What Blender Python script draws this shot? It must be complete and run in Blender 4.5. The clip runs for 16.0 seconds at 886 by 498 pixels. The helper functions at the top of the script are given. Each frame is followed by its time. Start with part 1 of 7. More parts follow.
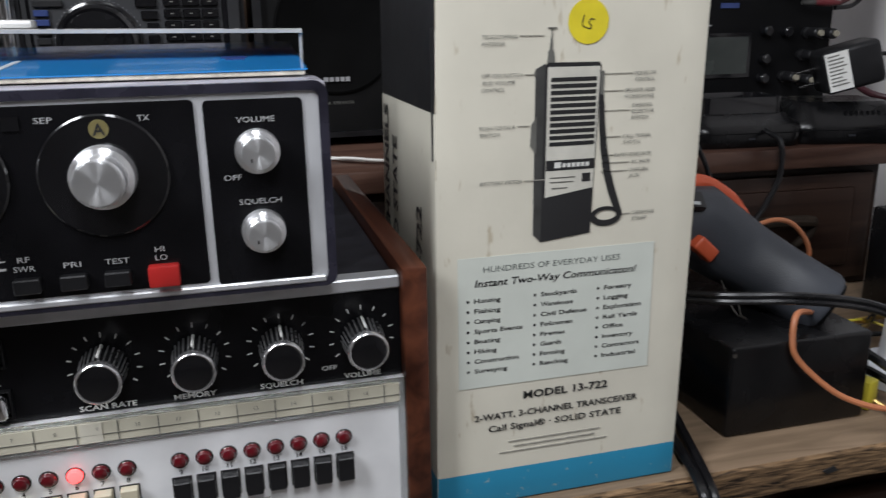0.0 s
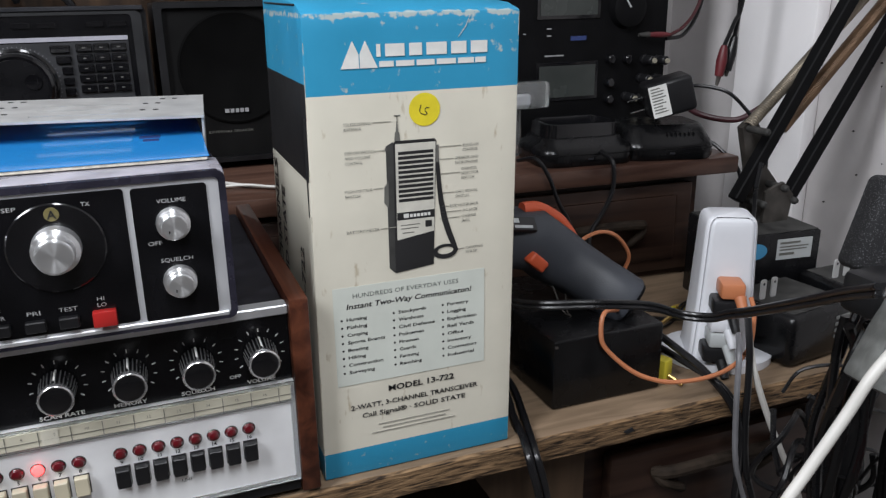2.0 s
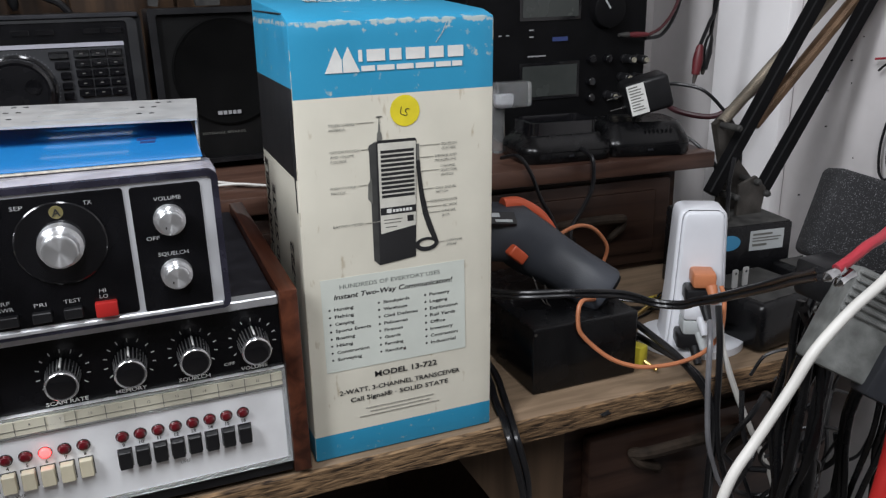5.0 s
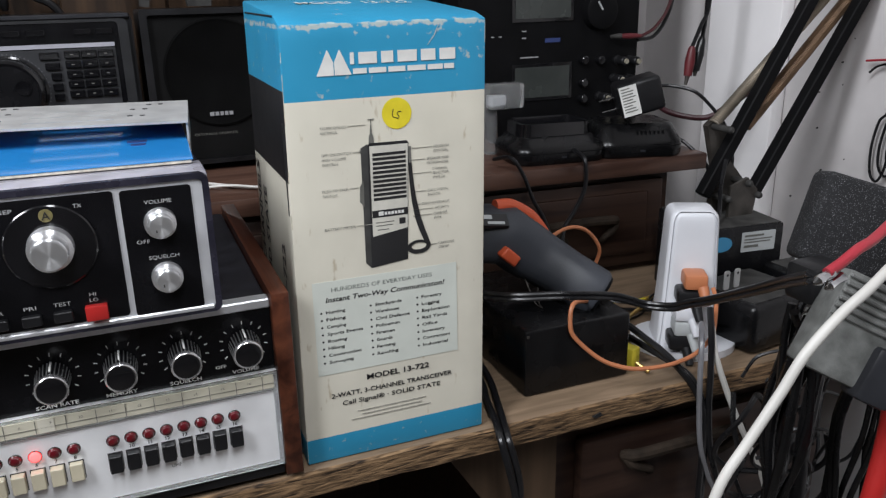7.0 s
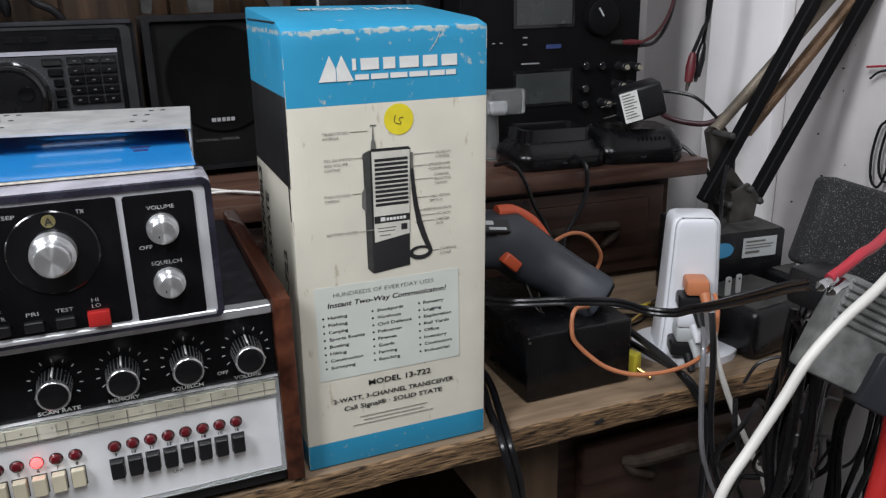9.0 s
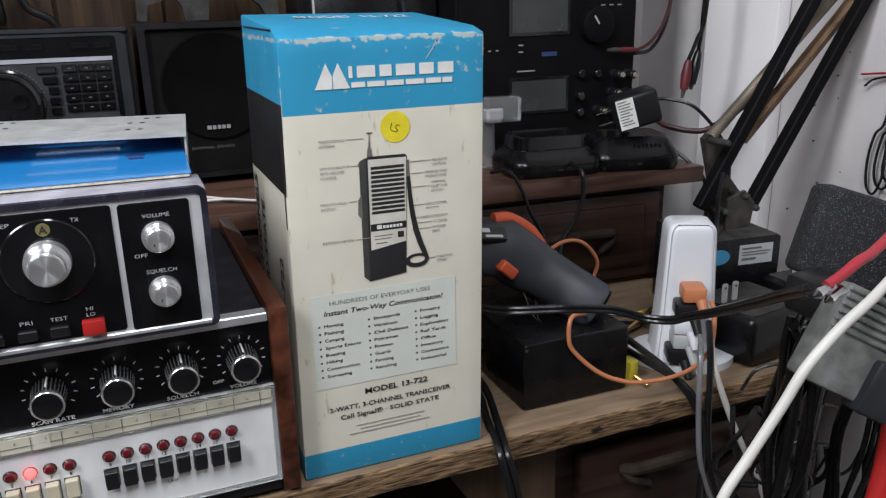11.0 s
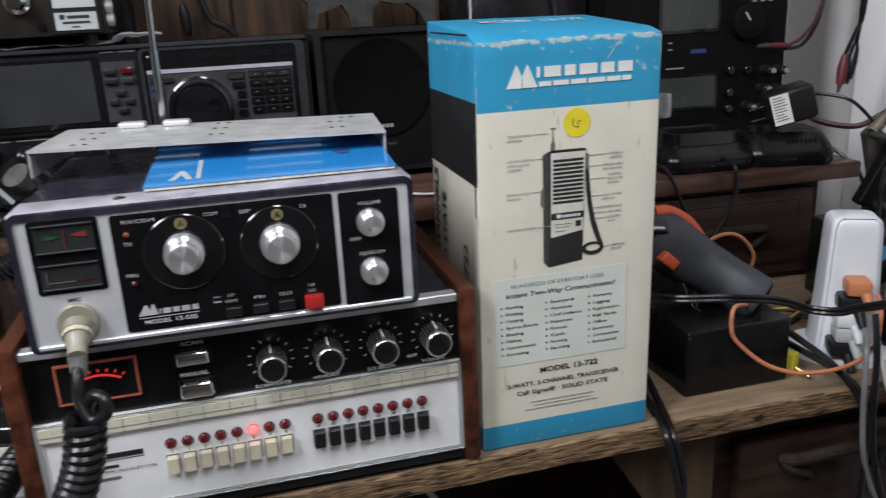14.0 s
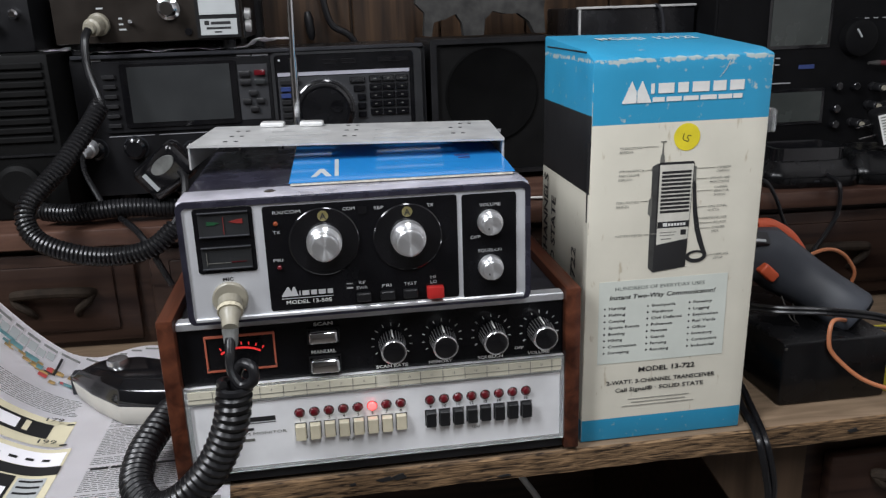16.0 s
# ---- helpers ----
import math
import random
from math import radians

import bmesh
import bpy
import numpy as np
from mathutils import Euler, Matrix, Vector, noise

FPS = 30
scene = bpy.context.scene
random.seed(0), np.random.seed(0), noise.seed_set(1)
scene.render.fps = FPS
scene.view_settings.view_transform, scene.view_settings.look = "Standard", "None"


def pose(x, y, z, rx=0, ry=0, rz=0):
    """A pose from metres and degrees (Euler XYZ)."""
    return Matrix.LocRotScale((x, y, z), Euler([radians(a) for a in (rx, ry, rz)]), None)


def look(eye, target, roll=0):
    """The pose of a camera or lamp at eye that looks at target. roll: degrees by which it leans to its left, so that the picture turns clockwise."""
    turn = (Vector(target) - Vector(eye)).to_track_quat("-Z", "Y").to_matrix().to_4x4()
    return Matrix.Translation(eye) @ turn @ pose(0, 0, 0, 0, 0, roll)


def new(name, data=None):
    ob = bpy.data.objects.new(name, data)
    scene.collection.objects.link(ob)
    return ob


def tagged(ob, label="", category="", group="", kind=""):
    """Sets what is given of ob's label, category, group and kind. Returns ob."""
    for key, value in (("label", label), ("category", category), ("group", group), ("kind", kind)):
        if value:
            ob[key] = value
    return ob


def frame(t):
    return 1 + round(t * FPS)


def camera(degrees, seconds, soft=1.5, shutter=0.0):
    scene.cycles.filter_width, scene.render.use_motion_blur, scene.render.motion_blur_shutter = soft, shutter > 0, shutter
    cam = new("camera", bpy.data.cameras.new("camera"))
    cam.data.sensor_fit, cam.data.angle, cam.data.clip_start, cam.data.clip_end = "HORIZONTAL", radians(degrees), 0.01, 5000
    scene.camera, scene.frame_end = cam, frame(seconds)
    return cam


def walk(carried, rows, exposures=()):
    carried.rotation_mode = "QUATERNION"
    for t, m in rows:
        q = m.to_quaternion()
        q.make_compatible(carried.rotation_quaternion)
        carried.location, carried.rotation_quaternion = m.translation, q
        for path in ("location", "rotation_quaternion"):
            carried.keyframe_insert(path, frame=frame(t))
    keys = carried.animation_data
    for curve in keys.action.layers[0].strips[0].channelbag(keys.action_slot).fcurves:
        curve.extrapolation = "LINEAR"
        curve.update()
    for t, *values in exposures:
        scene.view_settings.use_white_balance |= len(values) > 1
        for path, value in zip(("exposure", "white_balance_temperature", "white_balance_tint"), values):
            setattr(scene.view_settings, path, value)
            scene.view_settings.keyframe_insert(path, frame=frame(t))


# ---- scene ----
EXPOSURES = ((0.0, -0.12), (2.0, 0.0), (13.0, 0.0), (14.5, -0.06), (16.0, -0.06))
cam = camera(58.4, 16.0, soft=1.3, shutter=0.3)
PATH = [
    (0, (0.029, 0.016, 1.008), (0.519, 1.875, 0.457), -1.0),
    (0.5, (0.038, -0.01, 1.034), (0.652, 1.792, 0.421), -0.4),
    (1, (0.037, -0.036, 1.052), (0.703, 1.748, 0.44), -0.7),
    (1.5, (0.032, -0.07, 1.07), (0.717, 1.705, 0.452), -0.5),
    (2, (0.026, -0.094, 1.078), (0.71, 1.678, 0.452), -0.8),
    (2.5, (0.019, -0.119, 1.08), (0.702, 1.653, 0.455), -1.1),
    (3, (0.018, -0.133, 1.085), (0.701, 1.64, 0.46), -1.2),
    (3.5, (0.02, -0.134, 1.084), (0.702, 1.639, 0.458), -1.2),
    (4, (0.022, -0.129, 1.084), (0.704, 1.643, 0.457), -1.3),
    (6.5, (0.026, -0.126, 1.084), (0.731, 1.635, 0.451), -1.2),
    (7, (0.026, -0.126, 1.086), (0.732, 1.635, 0.454), -1.2),
    (7.5, (0.025, -0.126, 1.086), (0.731, 1.637, 0.46), -1.2),
    (8, (0.026, -0.126, 1.085), (0.734, 1.638, 0.463), -1.2),
    (8.5, (0.025, -0.125, 1.084), (0.733, 1.64, 0.466), -1.2),
    (9, (0.025, -0.126, 1.086), (0.732, 1.64, 0.468), -1.2),
    (11.5, (0.025, -0.124, 1.086), (0.746, 1.643, 0.487), -1.2),
    (12, (0.025, -0.125, 1.087), (0.744, 1.643, 0.488), -1.2),
    (12.5, (0.022, -0.125, 1.086), (0.741, 1.643, 0.487), -1.2),
    (13, (0.022, -0.125, 1.085), (0.739, 1.643, 0.486), -1.3),
    (13.5, (0.003, -0.131, 1.086), (0.644, 1.666, 0.487), -2.0),
    (14, (-0.037, -0.147, 1.091), (0.428, 1.706, 0.5), -2.9),
    (14.5, (-0.067, -0.17, 1.098), (0.292, 1.708, 0.512), -3.2),
    (15, (-0.067, -0.193, 1.099), (0.232, 1.696, 0.515), -2.5),
    (15.5, (-0.063, -0.188, 1.098), (0.219, 1.705, 0.517), -2.1),
    (16, (-0.069, -0.185, 1.104), (0.196, 1.71, 0.522), -1.9),
]
walk(cam, [(t, look(eye, target, roll)) for t, eye, target, roll in PATH], EXPOSURES)

# ---- world and light ----
world = bpy.data.worlds.new("room_dark")
world.use_nodes = True
world.node_tree.nodes["Background"].inputs[0].default_value = (0.9, 0.95, 1.0, 1)
world.node_tree.nodes["Background"].inputs[1].default_value = 0.01
scene.world = world


def area_lamp(name, eye, target, wide, long, watts, colour):
    data = bpy.data.lights.new(name, "AREA")
    data.shape, data.size, data.size_y, data.energy, data.color = "RECTANGLE", wide, long, watts, colour
    ob = new(name, data)
    ob.matrix_world = look(eye, target)
    return ob


# Assumed room lights, both out of view; position and size chosen for brightness.
area_lamp("unseen_front_light", (0.05, -0.25, 1.76), (0.12, 0.45, 0.8), 0.16, 0.60, 7.2, (0.92, 0.945, 1.0))
area_lamp("unseen_left_light", (-0.95, -0.20, 2.05), (0.1, 0.5, 0.8), 0.30, 0.90, 28.0, (0.92, 0.945, 1.0))


# ---- materials ----
def mat(name, col, rough=0.5, metal=0.0, var=0.15, scale=30.0, bump=0.08, fine=600.0, coat=0.0, emit=0.0, trans=0.0, rvar=0.12, spec=0.5):
    m = bpy.data.materials.new(name)
    m.use_nodes = True
    nt = m.node_tree
    p = nt.nodes["Principled BSDF"]
    tc = nt.nodes.new("ShaderNodeTexCoord")
    n1 = nt.nodes.new("ShaderNodeTexNoise")
    n1.inputs["Scale"].default_value, n1.inputs["Detail"].default_value = scale, 5
    n2 = nt.nodes.new("ShaderNodeTexNoise")
    n2.inputs["Scale"].default_value, n2.inputs["Detail"].default_value = fine, 3
    for n in (n1, n2):
        nt.links.new(tc.outputs["Object"], n.inputs["Vector"])
    r = nt.nodes.new("ShaderNodeValToRGB")
    r.color_ramp.elements[0].position, r.color_ramp.elements[1].position = 0.3, 0.7
    r.color_ramp.elements[0].color = (*[max(0, c * (1 - var)) for c in col], 1)
    r.color_ramp.elements[1].color = (*[min(1, c * (1 + var)) for c in col], 1)
    nt.links.new(n1.outputs["Fac"], r.inputs["Fac"])
    nt.links.new(r.outputs["Color"], p.inputs["Base Color"])
    mr = nt.nodes.new("ShaderNodeMapRange")
    mr.inputs["To Min"].default_value, mr.inputs["To Max"].default_value = max(0.03, rough - rvar), min(1, rough + rvar)
    nt.links.new(n1.outputs["Fac"], mr.inputs["Value"])
    nt.links.new(mr.outputs["Result"], p.inputs["Roughness"])
    p.inputs["Metallic"].default_value = metal
    p.inputs["Specular IOR Level"].default_value = spec
    p.inputs["Coat Weight"].default_value = coat
    p.inputs["Transmission Weight"].default_value = trans
    if emit:
        p.inputs["Emission Color"].default_value = (*col, 1)
        p.inputs["Emission Strength"].default_value = emit
    if bump:
        b = nt.nodes.new("ShaderNodeBump")
        b.inputs["Strength"].default_value, b.inputs["Distance"].default_value = bump, 0.0006
        nt.links.new(n2.outputs["Fac"], b.inputs["Height"])
        nt.links.new(b.outputs["Normal"], p.inputs["Normal"])
    return m


def wood(name, dark, light, rough=0.45, stretch=(3, 60, 60), scale=1.0, coat=0.0, bump=0.25):
    """Grain runs along the axis whose stretch is smallest."""
    m = bpy.data.materials.new(name)
    m.use_nodes = True
    nt = m.node_tree
    p = nt.nodes["Principled BSDF"]
    tc = nt.nodes.new("ShaderNodeTexCoord")
    mp = nt.nodes.new("ShaderNodeMapping")
    mp.inputs["Scale"].default_value = [s * scale for s in stretch]
    nt.links.new(tc.outputs["Object"], mp.inputs["Vector"])
    n1 = nt.nodes.new("ShaderNodeTexNoise")
    n1.inputs["Scale"].default_value, n1.inputs["Detail"].default_value, n1.inputs["Distortion"].default_value = 1.0, 6, 0.8
    nt.links.new(mp.outputs["Vector"], n1.inputs["Vector"])
    n2 = nt.nodes.new("ShaderNodeTexNoise")
    n2.inputs["Scale"].default_value, n2.inputs["Detail"].default_value = 6.0, 4
    nt.links.new(tc.outputs["Object"], n2.inputs["Vector"])
    r = nt.nodes.new("ShaderNodeValToRGB")
    r.color_ramp.elements[0].position, r.color_ramp.elements[1].position = 0.34, 0.66
    r.color_ramp.elements[0].color, r.color_ramp.elements[1].color = (*dark, 1), (*light, 1)
    nt.links.new(n1.outputs["Fac"], r.inputs["Fac"])
    mx = nt.nodes.new("ShaderNodeMix")
    mx.data_type, mx.blend_type = "RGBA", "MULTIPLY"
    mx.inputs["Factor"].default_value = 0.6
    r2 = nt.nodes.new("ShaderNodeValToRGB")
    r2.color_ramp.elements[0].position, r2.color_ramp.elements[1].position = 0.3, 0.65
    r2.color_ramp.elements[0].color, r2.color_ramp.elements[1].color = (0.45, 0.42, 0.4, 1), (1, 1, 1, 1)
    nt.links.new(n2.outputs["Fac"], r2.inputs["Fac"])
    nt.links.new(r.outputs["Color"], mx.inputs["A"])
    nt.links.new(r2.outputs["Color"], mx.inputs["B"])
    nt.links.new(mx.outputs["Result"], p.inputs["Base Color"])
    p.inputs["Roughness"].default_value = rough
    p.inputs["Specular IOR Level"].default_value = 0.3
    p.inputs["Coat Weight"].default_value = coat
    b = nt.nodes.new("ShaderNodeBump")
    b.inputs["Strength"].default_value, b.inputs["Distance"].default_value = bump, 0.001
    nt.links.new(n1.outputs["Fac"], b.inputs["Height"])
    nt.links.new(b.outputs["Normal"], p.inputs["Normal"])
    return m


def worn_print(name, col, worn=(0.72, 0.68, 0.58), band=None, rough=0.45, amount=0.66, streak=(60, 60, 14)):
    """Printed card whose ink is rubbed off in streaks; band: heights between which it is creased and rubbed."""
    m = mat(name, col, rough, var=0.05, scale=25, bump=0.1, fine=350)
    nt = m.node_tree
    p = nt.nodes["Principled BSDF"]
    base = p.inputs["Base Color"].links[0].from_socket
    geo = nt.nodes.new("ShaderNodeNewGeometry")
    mp = nt.nodes.new("ShaderNodeMapping")
    mp.inputs["Scale"].default_value = streak
    nt.links.new(geo.outputs["Position"], mp.inputs["Vector"])
    n = nt.nodes.new("ShaderNodeTexNoise")
    n.inputs["Scale"].default_value, n.inputs["Detail"].default_value = 2.2, 5
    nt.links.new(mp.outputs["Vector"], n.inputs["Vector"])
    fac = n.outputs["Fac"]
    if band:
        sep = nt.nodes.new("ShaderNodeSeparateXYZ")
        nt.links.new(geo.outputs["Position"], sep.inputs[0])
        near = nt.nodes.new("ShaderNodeMapRange")
        near.interpolation_type = "SMOOTHSTEP"
        near.inputs["From Min"].default_value, near.inputs["From Max"].default_value = band[0], band[1]
        near.inputs["To Max"].default_value = 0.21
        nt.links.new(sep.outputs["Z"], near.inputs["Value"])
        past = nt.nodes.new("ShaderNodeMapRange")
        past.inputs["From Min"].default_value, past.inputs["From Max"].default_value = band[1] + 0.0012, band[1] + 0.0030
        past.inputs["To Min"].default_value, past.inputs["To Max"].default_value = 1.0, -0.2
        nt.links.new(sep.outputs["Z"], past.inputs["Value"])
        both = nt.nodes.new("ShaderNodeMath")
        both.operation = "MULTIPLY"
        nt.links.new(near.outputs["Result"], both.inputs[0])
        nt.links.new(past.outputs["Result"], both.inputs[1])
        add = nt.nodes.new("ShaderNodeMath")
        nt.links.new(fac, add.inputs[0])
        nt.links.new(both.outputs[0], add.inputs[1])
        fac = add.outputs[0]
    r = nt.nodes.new("ShaderNodeValToRGB")
    r.color_ramp.elements[0].position, r.color_ramp.elements[1].position = amount, amount + 0.08
    nt.links.new(fac, r.inputs["Fac"])
    mx = nt.nodes.new("ShaderNodeMix")
    mx.data_type = "RGBA"
    nt.links.new(r.outputs["Color"], mx.inputs["Factor"])
    nt.links.new(base, mx.inputs["A"])
    mx.inputs["B"].default_value = (*worn, 1)
    nt.links.new(mx.outputs["Result"], p.inputs["Base Color"])
    return m


BLACK = mat("black_plastic", (0.010, 0.010, 0.011), 0.38, var=0.3, bump=0.12, spec=0.3)
BLACK_SATIN = mat("black_satin_paint", (0.008, 0.008, 0.009), 0.26, var=0.3, bump=0.05, spec=0.28)
BLACK_PANEL = mat("black_panel", (0.005, 0.005, 0.006), 0.24, var=0.3, bump=0.03, spec=0.3)
BLACK_GLOSS = mat("black_gloss", (0.006, 0.006, 0.007), 0.12, var=0.3, bump=0.02, coat=0.3)
RUBBER = mat("black_rubber", (0.008, 0.008, 0.009), 0.30, var=0.25, bump=0.12, fine=400, spec=0.42)
DARK_GREY = mat("dark_grey_plastic", (0.021, 0.022, 0.026), 0.42, var=0.2, bump=0.15, spec=0.35)
GUN_GREY = mat("slate_plastic", (0.036, 0.040, 0.049), 0.5, var=0.15, bump=0.25, fine=900)
ORANGE = mat("orange_plastic", (0.52, 0.085, 0.032), 0.4, var=0.1, bump=0.06)
ORANGE_CABLE = mat("orange_cable", (0.47, 0.17, 0.075), 0.45, var=0.12, bump=0.05)
BRUSHED = mat("brushed_aluminium", (0.74, 0.75, 0.77), 0.34, 0.6, var=0.06, scale=60, bump=0.04, rvar=0.05)
SILVER = mat("silver_paint", (0.64, 0.65, 0.67), 0.40, 0.4, var=0.07, scale=30, bump=0.06, rvar=0.06)
CHROME = mat("chrome", (0.75, 0.76, 0.78), 0.12, 1.0, var=0.06, bump=0.0, rvar=0.05)
STEEL = mat("scuffed_steel", (0.60, 0.60, 0.59), 0.42, 0.4, var=0.14, scale=45, bump=0.12)
BRASS = mat("brass", (0.55, 0.38, 0.14), 0.35, 1.0, var=0.2, bump=0.05)
NAVY = mat("navy_case_paint", (0.022, 0.021, 0.032), 0.26, var=0.4, scale=55, bump=0.08, rvar=0.14)
HOOD = mat("pale_metal_hood", (0.60, 0.585, 0.65), 0.30, 0.4, var=0.25, scale=40, bump=0.08)
CREAM = mat("cream_plastic", (0.55, 0.50, 0.37), 0.45, var=0.15, bump=0.06)
CREAM_DIM = mat("aged_nylon", (0.27, 0.25, 0.195), 0.35, var=0.25, bump=0.06)
WHITE_PLASTIC = mat("white_plastic", (0.64, 0.65, 0.68), 0.35, var=0.05, bump=0.04)
WHITE_CABLE = mat("white_cable", (0.57, 0.555, 0.52), 0.45, var=0.10, bump=0.08)
WHITE_PRINT = mat("white_print", (0.66, 0.66, 0.63), 0.5, var=0.10, scale=90, bump=0.0)
GREY_PRINT = mat("grey_print", (0.30, 0.30, 0.31), 0.5, var=0.06, bump=0.0)
BLACK_PRINT = mat("black_print", (0.015, 0.015, 0.016), 0.5, var=0.2, bump=0.0)
NEWS_PRINT = mat("newspaper_ink", (0.22, 0.22, 0.215), 0.7, var=0.3, scale=200, bump=0.0)
FADED_PRINT = mat("faded_print", (0.122, 0.121, 0.108), 0.55, var=0.2, bump=0.0)
GOLD = mat("gold_dot", (0.20, 0.17, 0.07), 0.4, 0.2, var=0.12, bump=0.02)
RED_BUTTON = mat("red_button", (0.44, 0.022, 0.020), 0.35, var=0.08, bump=0.03)
RED_CABLE = mat("red_cable", (0.33, 0.022, 0.035), 0.42, var=0.1, bump=0.05)
RED_LENS = mat("dark_red_lens", (0.10, 0.006, 0.010), 0.15, var=0.2, bump=0.0, coat=0.5)
RED_GLOW = mat("lit_red_lens", (1.0, 0.07, 0.07), 0.3, var=0.05, bump=0.0, emit=4.0)
ORANGE_GLOW = mat("lit_meter_frame", (0.42, 0.11, 0.065), 0.4, var=0.25, scale=80, bump=0.0, emit=0.06)
RED_SCALE = mat("lit_meter_scale", (0.8, 0.04, 0.04), 0.4, var=0.2, bump=0.0, emit=0.5)
GREEN_MARK = mat("green_mark", (0.008, 0.060, 0.022), 0.5, var=0.1, bump=0.0)
RED_MARK = mat("red_mark", (0.20, 0.020, 0.017), 0.5, var=0.1, bump=0.0)
CARD = worn_print("cream_card", (0.66, 0.63, 0.53), worn=(0.48, 0.42, 0.31), amount=0.655, streak=(70, 70, 22))
CARD_BLUE = worn_print("blue_card", (0.025, 0.27, 0.46), worn=(0.36, 0.43, 0.43), band=(1.0605, 1.0636), amount=0.655, streak=(70, 70, 75))
CARD_BLACK = worn_print("black_card", (0.013, 0.013, 0.014), amount=0.74)
PALE_BLUE = mat("pale_blue_print", (0.605, 0.635, 0.575), 0.5, var=0.05, bump=0.05)
YELLOW_STICKER = mat("yellow_sticker", (0.70, 0.58, 0.025), 0.5, var=0.10, scale=80, bump=0.1)
YELLOW = mat("yellow_tape", (0.65, 0.55, 0.05), 0.4, var=0.1, bump=0.05)
BOOK_BLUE = mat("glossy_blue_cover", (0.020, 0.22, 0.56), 0.12, var=0.06, bump=0.02, coat=0.25, rvar=0.03)
PAPER = mat("newsprint", (0.87, 0.85, 0.88), 0.7, var=0.04, bump=0.1)
PAPER_CREAM = mat("yellowed_print", (0.66, 0.60, 0.42), 0.75, var=0.08, bump=0.1)
PHOTO_RED = mat("printed_red", (0.45, 0.06, 0.06), 0.7, var=0.3, scale=90, bump=0.05)
PHOTO_TEAL = mat("printed_teal", (0.12, 0.26, 0.28), 0.7, var=0.4, scale=90, bump=0.05)
PHOTO_MULTI = mat("printed_colours", (0.40, 0.26, 0.10), 0.7, var=0.8, scale=120, bump=0.05)
WALNUT = wood("walnut_veneer", (0.040, 0.012, 0.007), (0.125, 0.040, 0.020), 0.35, (70, 3, 70), coat=0.2)
DESK_TOP = wood("worn_desk_top", (0.185, 0.130, 0.083), (0.275, 0.195, 0.128), 0.6, (14, 110, 60))
DESK_EDGE = wood("raw_board_edge", (0.016, 0.009, 0.005), (0.32, 0.20, 0.105), 0.75, (48, 170, 480), bump=1.0)
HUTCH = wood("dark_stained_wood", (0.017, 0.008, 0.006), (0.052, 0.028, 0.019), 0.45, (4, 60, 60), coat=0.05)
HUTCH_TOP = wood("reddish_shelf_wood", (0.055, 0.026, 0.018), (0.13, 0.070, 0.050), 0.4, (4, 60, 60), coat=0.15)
UNDER = wood("dusty_brown_panel", (0.060, 0.038, 0.022), (0.115, 0.074, 0.045), 0.6, (40, 40, 3))
PANELLING = wood("brown_panelling", (0.022, 0.012, 0.007), (0.085, 0.048, 0.025), 0.45, (60, 60, 3))
PULL = mat("dusty_drawer_pull", (0.026, 0.019, 0.014), 0.75, var=0.5, scale=60, bump=0.3, spec=0.12)
WALL = mat("grubby_white_wall", (0.58, 0.555, 0.55), 0.65, var=0.14, scale=9, bump=0.3, fine=120)
TRIM_WHITE = mat("white_trim_paint", (0.92, 0.90, 0.90), 0.5, var=0.05, scale=9, bump=0.15, fine=150)
ROOM_WALL = mat("drab_room_wall", (0.30, 0.28, 0.26), 0.7, var=0.1, scale=5, bump=0.2)
CEILING = mat("ceiling_paint", (0.55, 0.55, 0.54), 0.8, var=0.05, scale=4, bump=0.2)
FLOOR = mat("brown_floor", (0.16, 0.14, 0.12), 0.6, var=0.2, scale=6, bump=0.2)
EDGE_GREY = mat("grey_bezel", (0.022, 0.0225, 0.024), 0.4, var=0.2, bump=0.1, spec=0.4)
PANEL_GREY = mat("grey_key_field", (0.036, 0.037, 0.040), 0.4, var=0.15, bump=0.08)
SCREEN = mat("dark_screen", (0.028, 0.030, 0.031), 0.32, var=0.1, bump=0.0)
LCD = mat("grey_lcd", (0.040, 0.045, 0.042), 0.25, var=0.15, bump=0.0)
CLEAR = mat("clear_plastic", (0.9, 0.92, 0.92), 0.08, var=0.02, bump=0.0, trans=0.92)
CLOTH = mat("speaker_cloth", (0.004, 0.004, 0.004), 0.9, var=0.3, bump=0.6, fine=1600, spec=0.05)
BAFFLE = mat("matt_black_baffle", (0.005, 0.005, 0.005), 0.6, var=0.3, bump=0.2, spec=0.12)
KEY = mat("dark_key", (0.012, 0.012, 0.013), 0.4, var=0.2, bump=0.05)
KEY_BLUE = mat("blue_key", (0.03, 0.05, 0.16), 0.35, var=0.2, bump=0.05)
RADIO_GREY = mat("radio_front_grey", (0.010, 0.010, 0.011), 0.34, var=0.2, bump=0.1, spec=0.25)
STRIP_WHITE = mat("light_trim_strip", (0.50, 0.50, 0.56), 0.3, 0.3, var=0.08, bump=0.0)
FOAM = worn_print("flecked_black_plastic", (0.005, 0.005, 0.006), worn=(0.16, 0.16, 0.17), rough=0.85, amount=0.595, streak=(620, 620, 620))
RIB_GREY = mat("grey_moulded_plastic", (0.145, 0.149, 0.142), 0.5, var=0.4, scale=90, bump=0.3)
OLD_BRONZE = mat("dark_bronze_panel", (0.019, 0.015, 0.012), 0.35, 0.2, var=0.25, bump=0.1, spec=0.35)
SPRING = mat("spring_steel", (0.42, 0.37, 0.30), 0.4, 0.8, var=0.3, scale=25, bump=0.1)
PRINT_DIM = mat("dim_white_print", (0.42, 0.42, 0.42), 0.5, var=0.1, bump=0.0)
